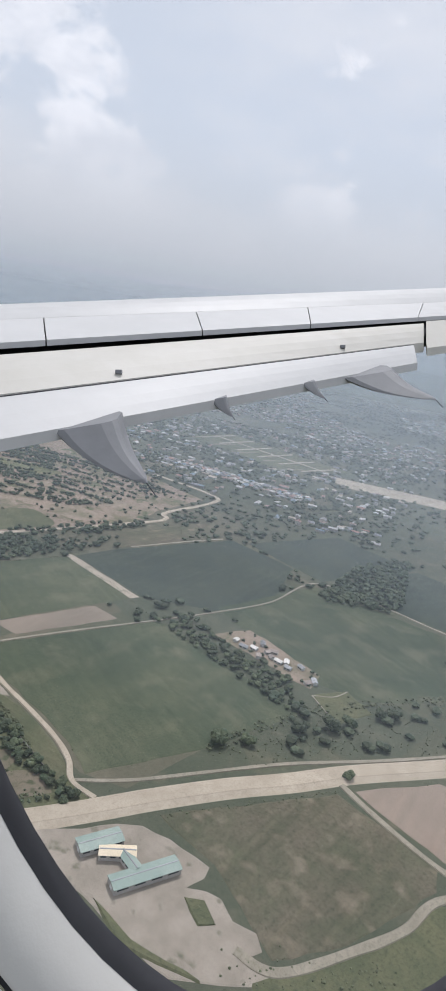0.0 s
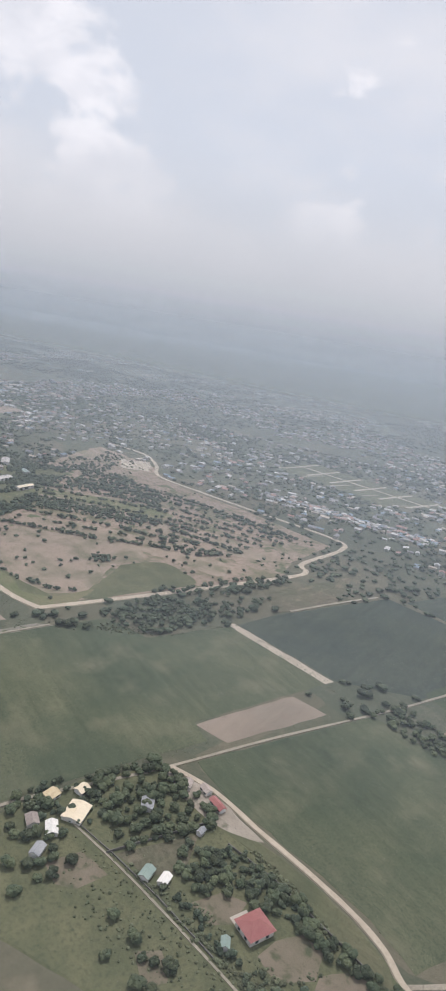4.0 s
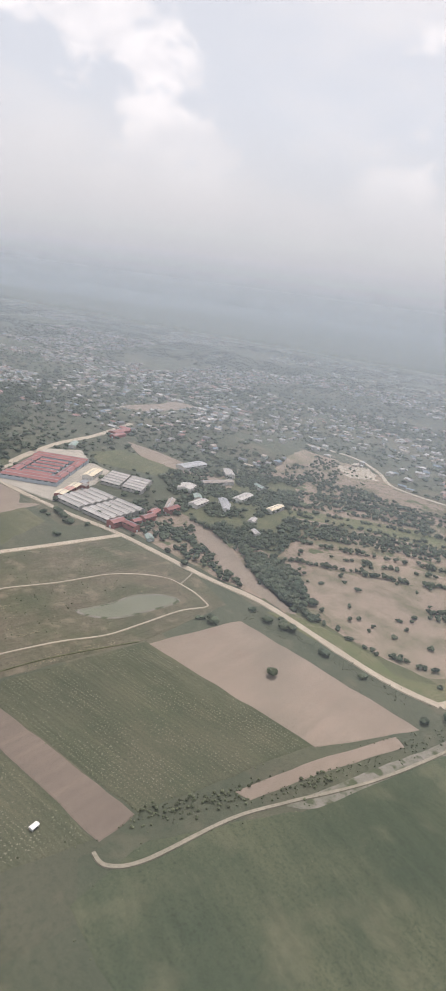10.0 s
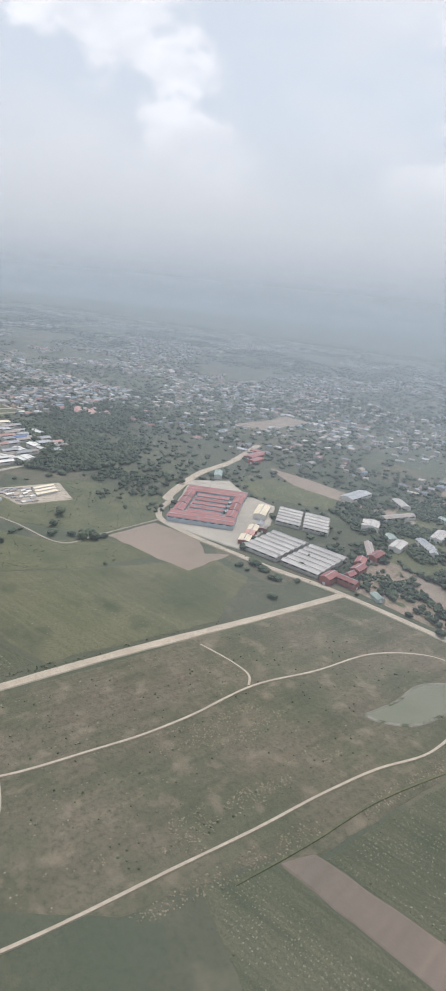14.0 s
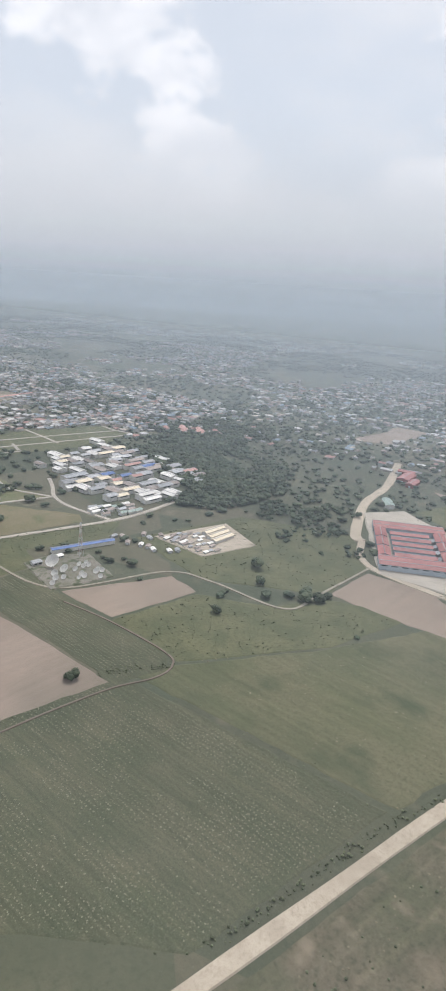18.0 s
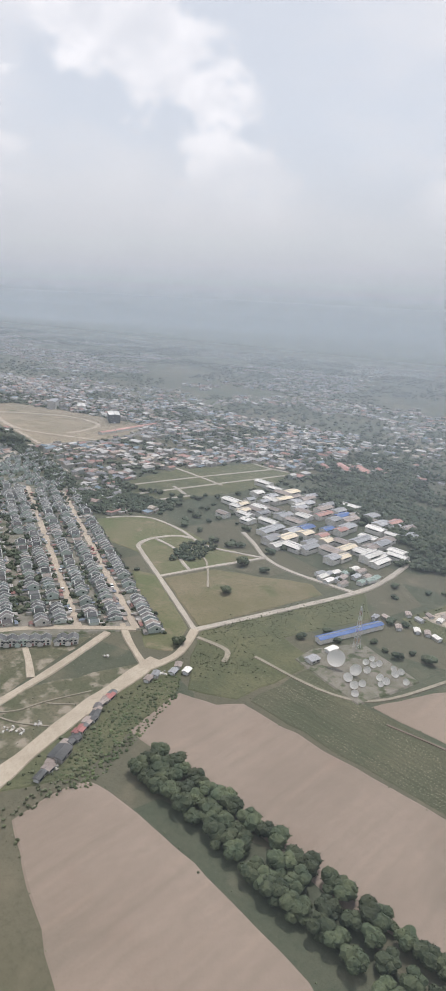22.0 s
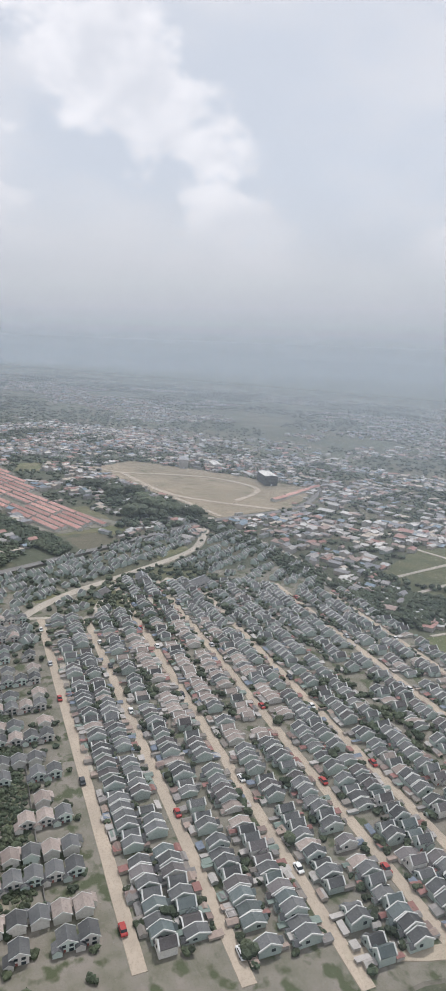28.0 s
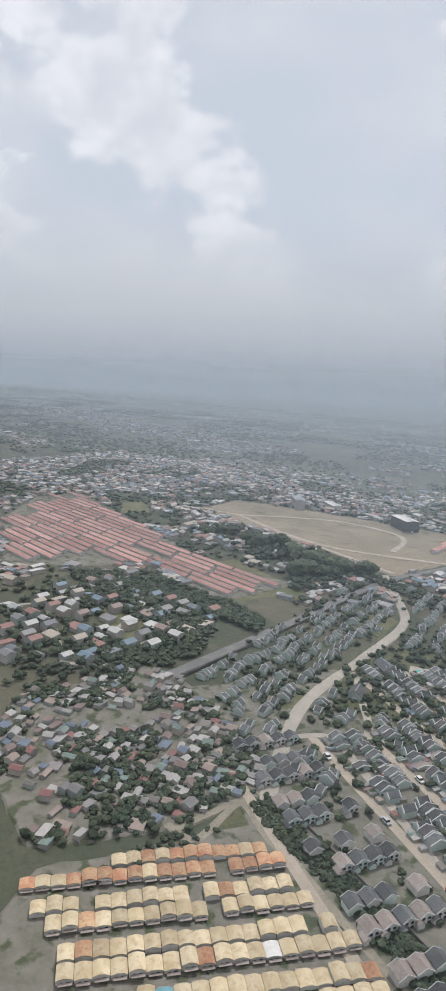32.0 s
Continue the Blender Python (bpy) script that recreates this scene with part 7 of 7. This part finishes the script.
mid_trees([(-2341, -514), (-2310, -517), (-2271, -515), (-2200, -521), (-2196, -506), (-2236, -500), (-2274, -501), (-2340, -499)], 420, 2.4, 5.4, trng, 1.7)
mid_trees([(-2202, -521), (-2140, -533), (-2070, -549), (-2066, -536), (-2136, -519), (-2192, -506)], 330, 2.4, 4.6, trng, 2.0)

# straw tussocks in the meadow, cane beside the shacks
STRAWS = []
for poly, count in (([(-1206, -90), (-1191, -41), (-1166, 24), (-1180, 70), (-1206, 46), (-1206, -68)], 900), ([(-1138, -120), (-1138, -38), (-1143, 11), (-1139, 66), (-1124, 74), (-1119, 21), (-1119, -20), (-1110, -110)], 1300), ([(-1097, -120), (-1096, -18), (-1086, 64), (-1080, 137), (-1071, 122), (-1075, 35), (-1083, -38), (-1088, -110)], 800), ([(-1290, -200), (-1295, 250), (-1100, 250), (-1112, -200)], 1500), ([(-1540, -90), (-1478, 40), (-1440, 190), (-1330, 200), (-1318, 40), (-1328, -62)], 500)):
    for x, y in scatter(poly, count, trng):
        if noise.noise((x * 0.05, y * 0.02, 6.5)) + 0.5 * noise.noise((x * 0.13, y * 0.07, 1.5)) > -0.02:
            s = trng.uniform(0.5, 1.3)
            STRAWS.append((x, y, -0.25 * s, trng.uniform(0, 6), s * 1.8, s * 1.8, s * 0.8, trng.randrange(4)))
CANES = []
for x, y in scatter([(-1733, -342), (-1712, -330), (-1770, -236), (-1802, -212), (-1798, -232), (-1788, -262), (-1762, -306)], 420, trng, 1.8):
    s = trng.uniform(1.0, 3.0)
    CANES.append((x, y, -0.25 * s, trng.uniform(0, 6), s * 1.5, s * 1.5, s * 0.8, trng.randrange(4)))

# crop plants in rows, nearest fields
PLANT = []
for _ in range(4):
    bm = bmesh.new()
    for _ in range(5):
        c_ = Vector((trng.uniform(-0.4, 0.4), trng.uniform(-0.4, 0.4), trng.uniform(0.05, 0.3)))
        d_ = Vector((trng.gauss(0, 1), trng.gauss(0, 1), trng.gauss(0, 0.15))).normalized()
        e_ = Vector((trng.gauss(0, 0.15), trng.gauss(0, 0.15), 1)).cross(d_).normalized()
        bm.faces.new([bm.verts.new(c_ + q) for q in (d_ * 0.45, e_ * 0.26, d_ * -0.45, e_ * -0.26)])
    PLANT.append(template(bm))
PLANTS = []
ALONG_ROW, OVER_ROW = Vector((math.cos(radians(12)), math.sin(radians(12)))), Vector((math.cos(radians(102)), math.sin(radians(102))))
for poly in ([(-1064, -2), (-1063, 148), (-886, 179), (-898, 37)], [(-1088, -72), (-1080, -36), (-896, -3), (-908, -78), (-1000, -98)], [(-1545, -141), (-1333, -74), (-1329, -213), (-1402, -297), (-1498, -287), (-1526, -240)], [(-1738, -188), (-1750, -126), (-1693, -123), (-1545, -94), (-1530, -102), (-1534, -140)]):
    pts_ = [Vector(q) for q in poly]
    a0, a1 = min(q.dot(ALONG_ROW) for q in pts_), max(q.dot(ALONG_ROW) for q in pts_)
    b0, b1 = min(q.dot(OVER_ROW) for q in pts_), max(q.dot(OVER_ROW) for q in pts_)
    for i in range(int((b1 - b0) / 3.2)):
        for j in range(int((a1 - a0) / 2.3)):
            p = ALONG_ROW * (a0 + 2.3 * (j + trng.random())) + OVER_ROW * (b0 + 3.2 * i + trng.gauss(0, 0.35))
            if noise.noise((j * 0.03, i * 0.15, 2.2)) + 0.7 * noise.noise((j * 0.1, i * 0.5, 4.4)) + trng.gauss(0, 0.2) > -0.05 and inside((p.x, p.y), poly):
                s = trng.uniform(0.7, 1.3)
                PLANTS.append((p.x, p.y, 0.15, trng.uniform(0, 6), s, s, s, trng.randrange(4)))

# hedges and bushes
hedge((-1076, -4), (-893, 36), 110, 0.5, 1.5, trng, 0.8)
hedge((-897, 30), (-850, 175), 90, 1.5, 4.5, trng, 4)
hedge((-876, 95), (-850, 250), 60, 1.5, 4, trng, 2)
hedge((-864, 318), (-1060, 270), 60, 1.0, 2.5, trng, 4)
hedge((-820, 320), (-750, 395), 80, 2, 5, trng, 5)
hedge((-303, 375), (-288, 492), 60, 1.5, 5, trng, 4)
hedge((-288, 498), (-210, 660), 110, 1.5, 5, trng, 6)
hedge((-268, 296), (-198, 436), 60, 1, 2.5, trng, 1.5)
hedge((-1530, -238), (-1545, -135), 80, 1, 3, trng, 2)
hedge((-1545, -135), (-1525, -95), 40, 1, 3, trng, 3)
hedge((-1322, -60), (-1322, -205), 90, 1, 3, trng, 2)
hedge((-1318, -60), (-1316, 110), 60, 1, 3, trng, 2)
hedge((-1305, 256), (-1570, 196), 80, 1, 3, trng, 4)
hedge((-1840, -20), (-1846, -165), 130, 1, 3, trng, 5)
hedge((-1742, -360), (-1800, -240), 60, 1.5, 4, trng, 5)
hedge((-1722, -345), (-1700, -372), 120, 1.2, 3.6, trng, 8)
hedge((-1812, -196), (-1780, -160), 150, 1.0, 2.6, trng, 9)
hedge((-1846, -158), (-1842, 10), 220, 0.8, 2.2, trng, 8)
hedge((-1728, -340), (-1776, -240), 70, 1.5, 4, trng, 6)
hedge((-2336, -506), (-2200, -513), 260, 1.5, 4, trng, 2.6)
hedge((-2200, -513), (-2060, -544), 220, 1.5, 4, trng, 2.6)
hedge((-893, 20), (-858, 150), 150, 0.6, 3.2, trng, 7)
hedge((-858, 150), (-830, 300), 130, 0.6, 2.8, trng, 6)
hedge((-1066, 285), (-880, 300), 160, 0.6, 2.6, trng, 5)
hedge((-560, 272), (-512, 492), 130, 0.5, 1.8, trng, 2.5)
hedge((-588, 226), (-560, 330), 60, 0.5, 1.8, trng, 3)
hedge((-700, 500), (-566, 508), 60, 0.5, 1.8, trng, 3)
hedge((-150, 240), (-90, 330), 60, 1, 3, trng, 8)
# hedges, palms and shrubs along the village plots
for a_, b_, n_, lo_, hi_, sp_ in (((-500, 184), (-432, 187), 80, 1.5, 4.5, 2), ((-432, 187), (-393, 186), 60, 1.5, 4.5, 2.5), ((-393, 186), (-352, 188), 70, 1.5, 4.5, 2.5), ((-386, 201), (-372, 230), 26, 1.5, 4, 1.5), ((-404, 205), (-386, 201), 20, 1.5, 4, 2),
                                  ((-458, 262), (-417, 261), 70, 1.5, 4, 1.5), ((-417, 261), (-380, 252), 70, 1.5, 4, 1.5), ((-380, 252), (-334, 248), 70, 1.5, 4, 1.5), ((-355, 190), (-337, 238), 60, 1.5, 3.6, 1.5), ((-456, 197), (-424, 200), 40, 1.5, 4, 2),
                                  ((-514, 172), (-440, 176), 50, 1, 3.2, 3), ((-440, 176), (-356, 178), 60, 1, 3.2, 3), ((-500, 150), (-420, 158), 70, 1, 3.5, 9), ((-480, 258), (-370, 268), 110, 0.4, 1.3, 4), ((-398, 195), (-352, 196), 60, 1, 3, 4)):
    hedge(a_, b_, n_, lo_, hi_, trng, sp_)
tree_row([(-478, 190), (-455, 194), (-432, 192), (-393, 190), (-356, 192)], 4.5, 4, 7, 1.6, 0.2, trng)
tree_row([(-490, 226), (-474, 240), (-459, 252), (-440, 250), (-417, 254), (-396, 248)], 4, 5, 8.5, 2.4, 0.1, trng)
tree_row([(-376, 200), (-370, 214), (-374, 230), (-372, 246)], 5, 4, 6.5, 1.5, 0.2, trng)
hedge((-740, 390), (-712, 505), 50, 1, 3, trng, 3)
hedge((-640, 500), (-520, 498), 30, 1, 3, trng, 3)
bushes([(-1290, -200), (-1295, 250), (-1110, 250), (-1115, -100)], 420, 0.8, 2.4, trng)
bushes([(-1620, -4), (-1560, 44), (-1475, 150), (-1480, 40), (-1530, -86), (-1615, -100)], 320, 0.8, 2.4, trng)
bushes([(-1780, 20), (-1650, 20), (-1555, 110), (-1580, 200), (-1660, 265), (-1780, 180)], 420, 1, 3, trng)
bushes([(-300, 370), (-288, 490), (-200, 620), (-170, 560), (-260, 400)], 300, 0.8, 2.6, trng)
bushes([(-560, 200), (-400, 200), (-330, 250), (-400, 150), (-520, 130)], 260, 0.8, 2.6, trng)
bushes([(-1848, -164), (-1840, 30), (-1796, -8), (-1806, -107), (-1776, -222), (-1815, -196)], 360, 0.8, 2.2, trng)
bushes([(-1830, -350), (-1826, -240), (-1764, -360), (-1800, -430)], 120, 0.6, 1.6, trng)

# ---- the far plain: town and woods ----
frng = random.Random(77)
town, roofs = [], []
DIRN, OUT = Vector((-0.942, -0.335)), Vector((-0.335, 0.942))
keep_clear = [o for o in OUTLINES if max(abs(p[0] - o[0][0]) for p in o) > 40]
for _ in range(70000):
    s, d = frng.uniform(-1500, 6800), frng.uniform(500, 3900)
    p = DIRN * s + OUT * d
    x, y = p.x, p.y
    edge = (560 if s > 2000 else 1250 if s > 1200 else 1500 if s > 700 else 1750)
    near = max(0.0, min(1.0, (d - edge) / 350))
    n1 = noise.noise((x * 0.0022, y * 0.0022, 4.0)) + 0.35 * noise.noise((x * 0.008, y * 0.008, 1.0))
    woody = noise.noise((x * 0.0016, y * 0.0028, 8.0)) + 0.4 * noise.noise((x * 0.01, y * 0.01, 2.0))
    if any(inside((x, y), o) for o in keep_clear) or (d < 1300 and near_road(x, y, 5)):
        continue
    if s > 2000 and d > 500 and (inside((x, y), outer) or inside((x, y), quarter) or inside((x, y), village) or inside((x, y), warehouse_zone)):
        continue
    if s > 2300 and d < 640 and frng.random() < 0.8:
        continue
    if n1 > 0.06 and frng.random() < near * 0.9 and len(town) < 11000:
        w = frng.uniform(0.8, 1.7)
        town.append((x, y, 0, 0.2 + frng.choice((0, 1.57)) + frng.uniform(-0.2, 0.2), w, frng.uniform(0.9, 2.0), frng.uniform(0.8, 1.5), frng.randrange(5)))
    elif woody > (-0.25 if d < 2000 and s < 2100 else -0.15) and frng.random() < 0.6 + 0.4 * near and len(FAR_TREES) < 24000:
        sz = frng.uniform(7, 15)
        FAR_TREES.append((x, y, -0.15 * sz, frng.uniform(0, 6.28), sz * 1.15, sz * 1.15, sz * 0.8, frng.randrange(6)))
for _ in range(13500):  # the nearer town beyond the estate
    s, d = frng.uniform(2050, 3700), frng.uniform(420, 1500)
    if d < 640 and s < 2620:
        continue
    p = DIRN * s + OUT * d
    x, y = p.x, p.y
    if any(inside((x, y), o) for o in keep_clear) or near_road(x, y, 5) or any(inside((x, y), o) for o in (outer, strip, quarter, village, warehouse_zone, red_zone, village_wood)):
        continue
    grove = noise.noise((x * 0.006, y * 0.006, 8.0))
    if grove < 0.12 and frng.random() < 0.62:
        town.append((x, y, 0, 0.35 + frng.choice((0, 1.57)) + frng.uniform(-0.12, 0.12), frng.uniform(0.8, 1.5), frng.uniform(0.8, 1.7), frng.uniform(0.9, 1.5), frng.randrange(5)))
    elif frng.random() < 0.6:
        sz = frng.uniform(6, 12)
        FAR_TREES.append((x, y, -0.15 * sz, frng.uniform(0, 6.28), sz * 1.15, sz * 1.15, sz * 0.8, frng.randrange(6)))
for _ in range(12000):  # the wooded suburb behind the golf course
    s, d = frng.uniform(150, 2060), frng.uniform(880, 2100)
    p = DIRN * s + OUT * d
    x, y = p.x, p.y
    if any(inside((x, y), o) for o in keep_clear) or near_road(x, y, 6):
        continue
    grove = noise.noise((x * 0.004, y * 0.007, 3.0)) + 0.5 * noise.noise((x * 0.02, y * 0.03, 2.0))
    if frng.random() < 0.12 and d > 1150:
        town.append((x, y, 0, 0.35 + frng.choice((0, 1.57)), frng.uniform(0.8, 1.5), frng.uniform(0.8, 1.7), frng.uniform(0.9, 1.4), frng.randrange(5)))
    elif grove > -0.12 and frng.random() < 0.8:
        sz = frng.uniform(5, 12)
        FAR_TREES.append((x, y, -0.15 * sz, frng.uniform(0, 6.28), sz * 1.1, sz * 1.1, sz * 0.8, frng.randrange(6)))
joined("far_town", HUTS, town, [WALL_MASS, TOWN_ROOFS], "far hazy town of many small pale and reddish roofs", "town")
joined("far_woods", TREE_FAR, FAR_TREES, [LEAF_MASS], "far dark green trees across the plain", "trees")
joined("copses", TREE_MID, MID_TREES, [LEAF_MASS], "scattered dark green trees and copses", "trees")
BUSHES = [b for b in BUSHES if not any(inside((b[0], b[1]), o) for o in BARE)]
joined("tussocks", BUSH, STRAWS, [STRAW], "pale dry grass tussocks across a meadow", "grass")
joined("crop_plants", PLANT, PLANTS, [CROP_LEAF], "low pale green crop plants in rows", "plants")
joined("cane", BUSH, CANES, [CANE], "dense tall green cane beside shacks", "plants")
joined("bushes", BUSH, BUSHES, [BUSH_LEAF], "low green bushes along field edges", "bushes")

# haze over the far plain, imitated by upright bluish sheets parallel to the flight
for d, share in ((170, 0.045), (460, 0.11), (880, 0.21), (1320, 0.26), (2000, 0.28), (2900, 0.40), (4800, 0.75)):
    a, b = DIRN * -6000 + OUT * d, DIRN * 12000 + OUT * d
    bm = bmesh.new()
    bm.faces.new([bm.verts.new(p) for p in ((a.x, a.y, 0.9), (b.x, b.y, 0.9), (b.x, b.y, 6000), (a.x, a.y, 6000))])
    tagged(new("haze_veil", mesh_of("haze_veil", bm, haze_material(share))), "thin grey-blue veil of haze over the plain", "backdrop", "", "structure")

# ---- the plan in metres ----
for ob in list(scene.objects):
    if ob.parent is None and ob.type in ("MESH", "EMPTY"):
        ob.matrix_basis = Matrix.Scale(SCALE, 4) @ ob.matrix_basis


# ---- the airliner's wing and cabin window, at the start of the flight ----
WING_PAINT = material("wing_paint", (0.50, 0.50, 0.495), (0.52, 0.52, 0.515), 0.8, None, 3.0, rough=0.5, bump=0.02)
FLAP_PAINT = material("flap_paint", (0.50, 0.485, 0.44), (0.53, 0.515, 0.475), 0.6, None, 2.0, rough=0.55, bump=0.02)
FAIRING_PAINT = material("fairing_paint", (0.20, 0.205, 0.215), (0.225, 0.23, 0.24), 0.8, None, 3.0, rough=0.6, bump=0.02)
# near-black for seals and joints, and for painted shade in the flap cove
SEAL_AND_GAP_SHADE = material("seal_and_gap_shade", (0.035, 0.036, 0.04), (0.05, 0.05, 0.055), 4.0, bump=0.05)
CABIN_PANEL = material("cabin_panel", (0.50, 0.49, 0.46), (0.53, 0.52, 0.49), 3.0, None, 40.0, rough=0.55, bump=0.02)
airliner = thing("airliner", "white airliner wing with lowered flaps beside a cabin window", "airplane", "", pose(0, 0, EYE, TILT, LEAN, TURN) @ pose(-0.110, -0.539, -0.171, 74.05, -9.32, 2.65))
# chord stations at the inboard and the outboard end: sideways, up, away
INNER = [(-4.56, 3.91, -13.2), (-4.3, 3.41, -12.5), (-3.62, 2.47, -10.5), (-3.55, 2.32, -10.3), (-3.17, 1.41, -9.2), (-2.93, 0.74, -8.5)]
OUTER = [(5.59, 5.95, -18.6), (5.3, 5.25, -17.6), (4.75, 4.45, -16.2), (4.68, 4.28, -15.9), (4.4, 3.48, -14.9), (4.3, 2.94, -14.3)]


def on_wing(chord, span, lift=0.0):
    """A place on the wing: chord 0 (front) to 5 (rear edge), span 0 (inboard) to 1."""
    i = min(4, int(chord))
    f = chord - i
    a = Vector(INNER[i]).lerp(Vector(INNER[i + 1]), f)
    b = Vector(OUTER[i]).lerp(Vector(OUTER[i + 1]), f)
    return a.lerp(b, span) + Vector((0, lift, 0))


def wing_panel(name, c0, c1, s0, s1, thick, mat, label="", lift=0.0, bow=0.0):
    bm = bmesh.new()
    rows = []
    for i in range(9):
        s = s0 + (s1 - s0) * i / 8
        top = [on_wing(c0 + (c1 - c0) * k / 4, s, lift + bow * math.sin(math.pi * k / 4)) for k in range(5)]
        low = [p - Vector((0, thick, 0.1 * thick)) for p in reversed(top)]
        rows.append([bm.verts.new(p) for p in top + low])
    for r, q in zip(rows, rows[1:]):
        for k in range(10):
            bm.faces.new((r[k], r[(k + 1) % 10], q[(k + 1) % 10], q[k]))
    bm.faces.new(rows[0])
    bm.faces.new(rows[-1][::-1])
    bmesh.ops.recalc_face_normals(bm, faces=bm.faces)
    return part(name, bm, mat, airliner, label)


wing_panel("wing_box", 0.0, 1.0, -0.35, 1.9, 0.5, WING_PAINT, "white upper wing skin", 0.0, 0.06)
edges = [-0.35, 0.075, 0.385, 0.665, 1.02, 1.9]
for s0, s1 in zip(edges, edges[1:]):
    wing_panel("spoiler", 1.01, 1.97, s0 + 0.0013, s1 - 0.0013, 0.10, WING_PAINT, "white spoiler panel")
# a near-black sheet gives the open cove its shade by colour
wing_panel("cove", 1.2, 3.2, -0.35, 1.9, 0.25, SEAL_AND_GAP_SHADE, "dark sheet painted as shade in the gap ahead of the flap", -0.28)
wing_panel("main_flap", 3.11, 3.96, -0.35, 1.04, 0.22, FLAP_PAINT, "cream-white main flap", 0.0, 0.05)
wing_panel("flap_seam", 3.94, 4.03, -0.35, 1.0, 0.16, SEAL_AND_GAP_SHADE, "dark seam between flaps", -0.02)
wing_panel("rear_flap", 4.02, 5.0, -0.35, 1.0, 0.16, WING_PAINT, "white rear flap", 0.0, 0.03)
wing_panel("aileron", 3.02, 4.3, 1.05, 1.9, 0.18, FLAP_PAINT, "white outer flap end")
for s in (0.20, 0.75):
    p = on_wing(3.85, s, 0.02)
    part("bracket", box(p.x - 0.05, p.x + 0.05, p.y, p.y + 0.06, p.z - 0.05, p.z + 0.05), FAIRING_PAINT, airliner)


def flat_(x):
    return math.copysign(abs(x) ** 0.45, x)


def fairing(span, half, dx, dy):
    """A pointed flap track fairing that hangs below the rear edge."""
    a = on_wing(4.9, span, -0.02)
    axis = Vector((dx, dy, 0.9 * dx))
    wide, deep = Vector((half * 0.92, 0.15 * half, 0)), Vector((0, -0.25 * half, 0.75 * half))
    bm = bmesh.new()
    rings = []
    for i in range(12):
        f = i / 11
        c = a + axis * f + Vector((-0.16, -0.10, 0)) * (half * math.sin(math.pi * f))
        k = (1 - f) ** 0.72 + 0.03
        rings.append([bm.verts.new(c + wide * (k * flat_(math.cos(6.2832 * (j + 0.5) / 12))) + deep * (k * flat_(math.sin(6.2832 * (j + 0.5) / 12)))) for j in range(12)])
    for r, q in zip(rings, rings[1:]):
        for j in range(12):
            bm.faces.new((r[j], r[(j + 1) % 12], q[(j + 1) % 12], q[j]))
    bm.faces.new(rings[0][::-1])
    bm.faces.new(rings[-1])
    bmesh.ops.recalc_face_normals(bm, faces=bm.faces)
    for f in bm.faces:
        f.smooth = False
    body = part("fairing", bm, FAIRING_PAINT, airliner, "grey pointed flap track fairing")
    tip = a + axis
    part("static_wick", tube(tip, tip + Vector((0.12, -0.16, 0.05)) * min(1, half * 2), 0.008, 5), SEAL_AND_GAP_SHADE, body)


for span, half, dx, dy in ((0.137, 0.50, 0.95, -0.92), (0.396, 0.15, 0.24, -0.36), (0.625, 0.15, 0.30, -0.37), (0.80, 0.58, 1.15, -0.73)):
    fairing(span, half, dx, dy)

# window surround: the dark seal and the pale moulded panel round an oval opening
def oval(grow, z, count=72):
    c, a, b = Vector((0.038, 0.067)), 0.181 + grow, 0.3174 + grow
    return [Vector((c.x + a * math.cos(6.2832 * i / count), c.y + b * math.sin(6.2832 * i / count), z)) for i in range(count)]


def ring(name, loops, mat, label=""):
    bm = bmesh.new()
    made = [[bm.verts.new(p) for p in loop] for loop in loops]
    k = len(made[0])
    for r, q in zip(made, made[1:]):
        for i in range(k):
            bm.faces.new((r[i], r[(i + 1) % k], q[(i + 1) % k], q[i]))
    bmesh.ops.recalc_face_normals(bm, faces=bm.faces)
    for f in bm.faces:
        f.smooth = True
    return part(name, bm, mat, airliner, label)


ring("window_seal", [oval(0.0, -0.306), oval(0.0, -0.302), oval(0.003, -0.298), oval(0.006, -0.296)], SEAL_AND_GAP_SHADE, "dark rubber window seal")
ring("window_bezel", [oval(0.0055, -0.297), oval(0.012, -0.288), oval(0.030, -0.276), oval(0.033, -0.277)], CABIN_PANEL, "pale inner bezel")
ring("bezel_joint", [oval(0.032, -0.279), oval(0.037, -0.279)], SEAL_AND_GAP_SHADE, "dark joint line")
ring("wall_panel", [oval(0.036, -0.276), oval(0.046, -0.268), oval(0.09, -0.25), oval(0.20, -0.23)], CABIN_PANEL, "pale moulded cabin wall panel")
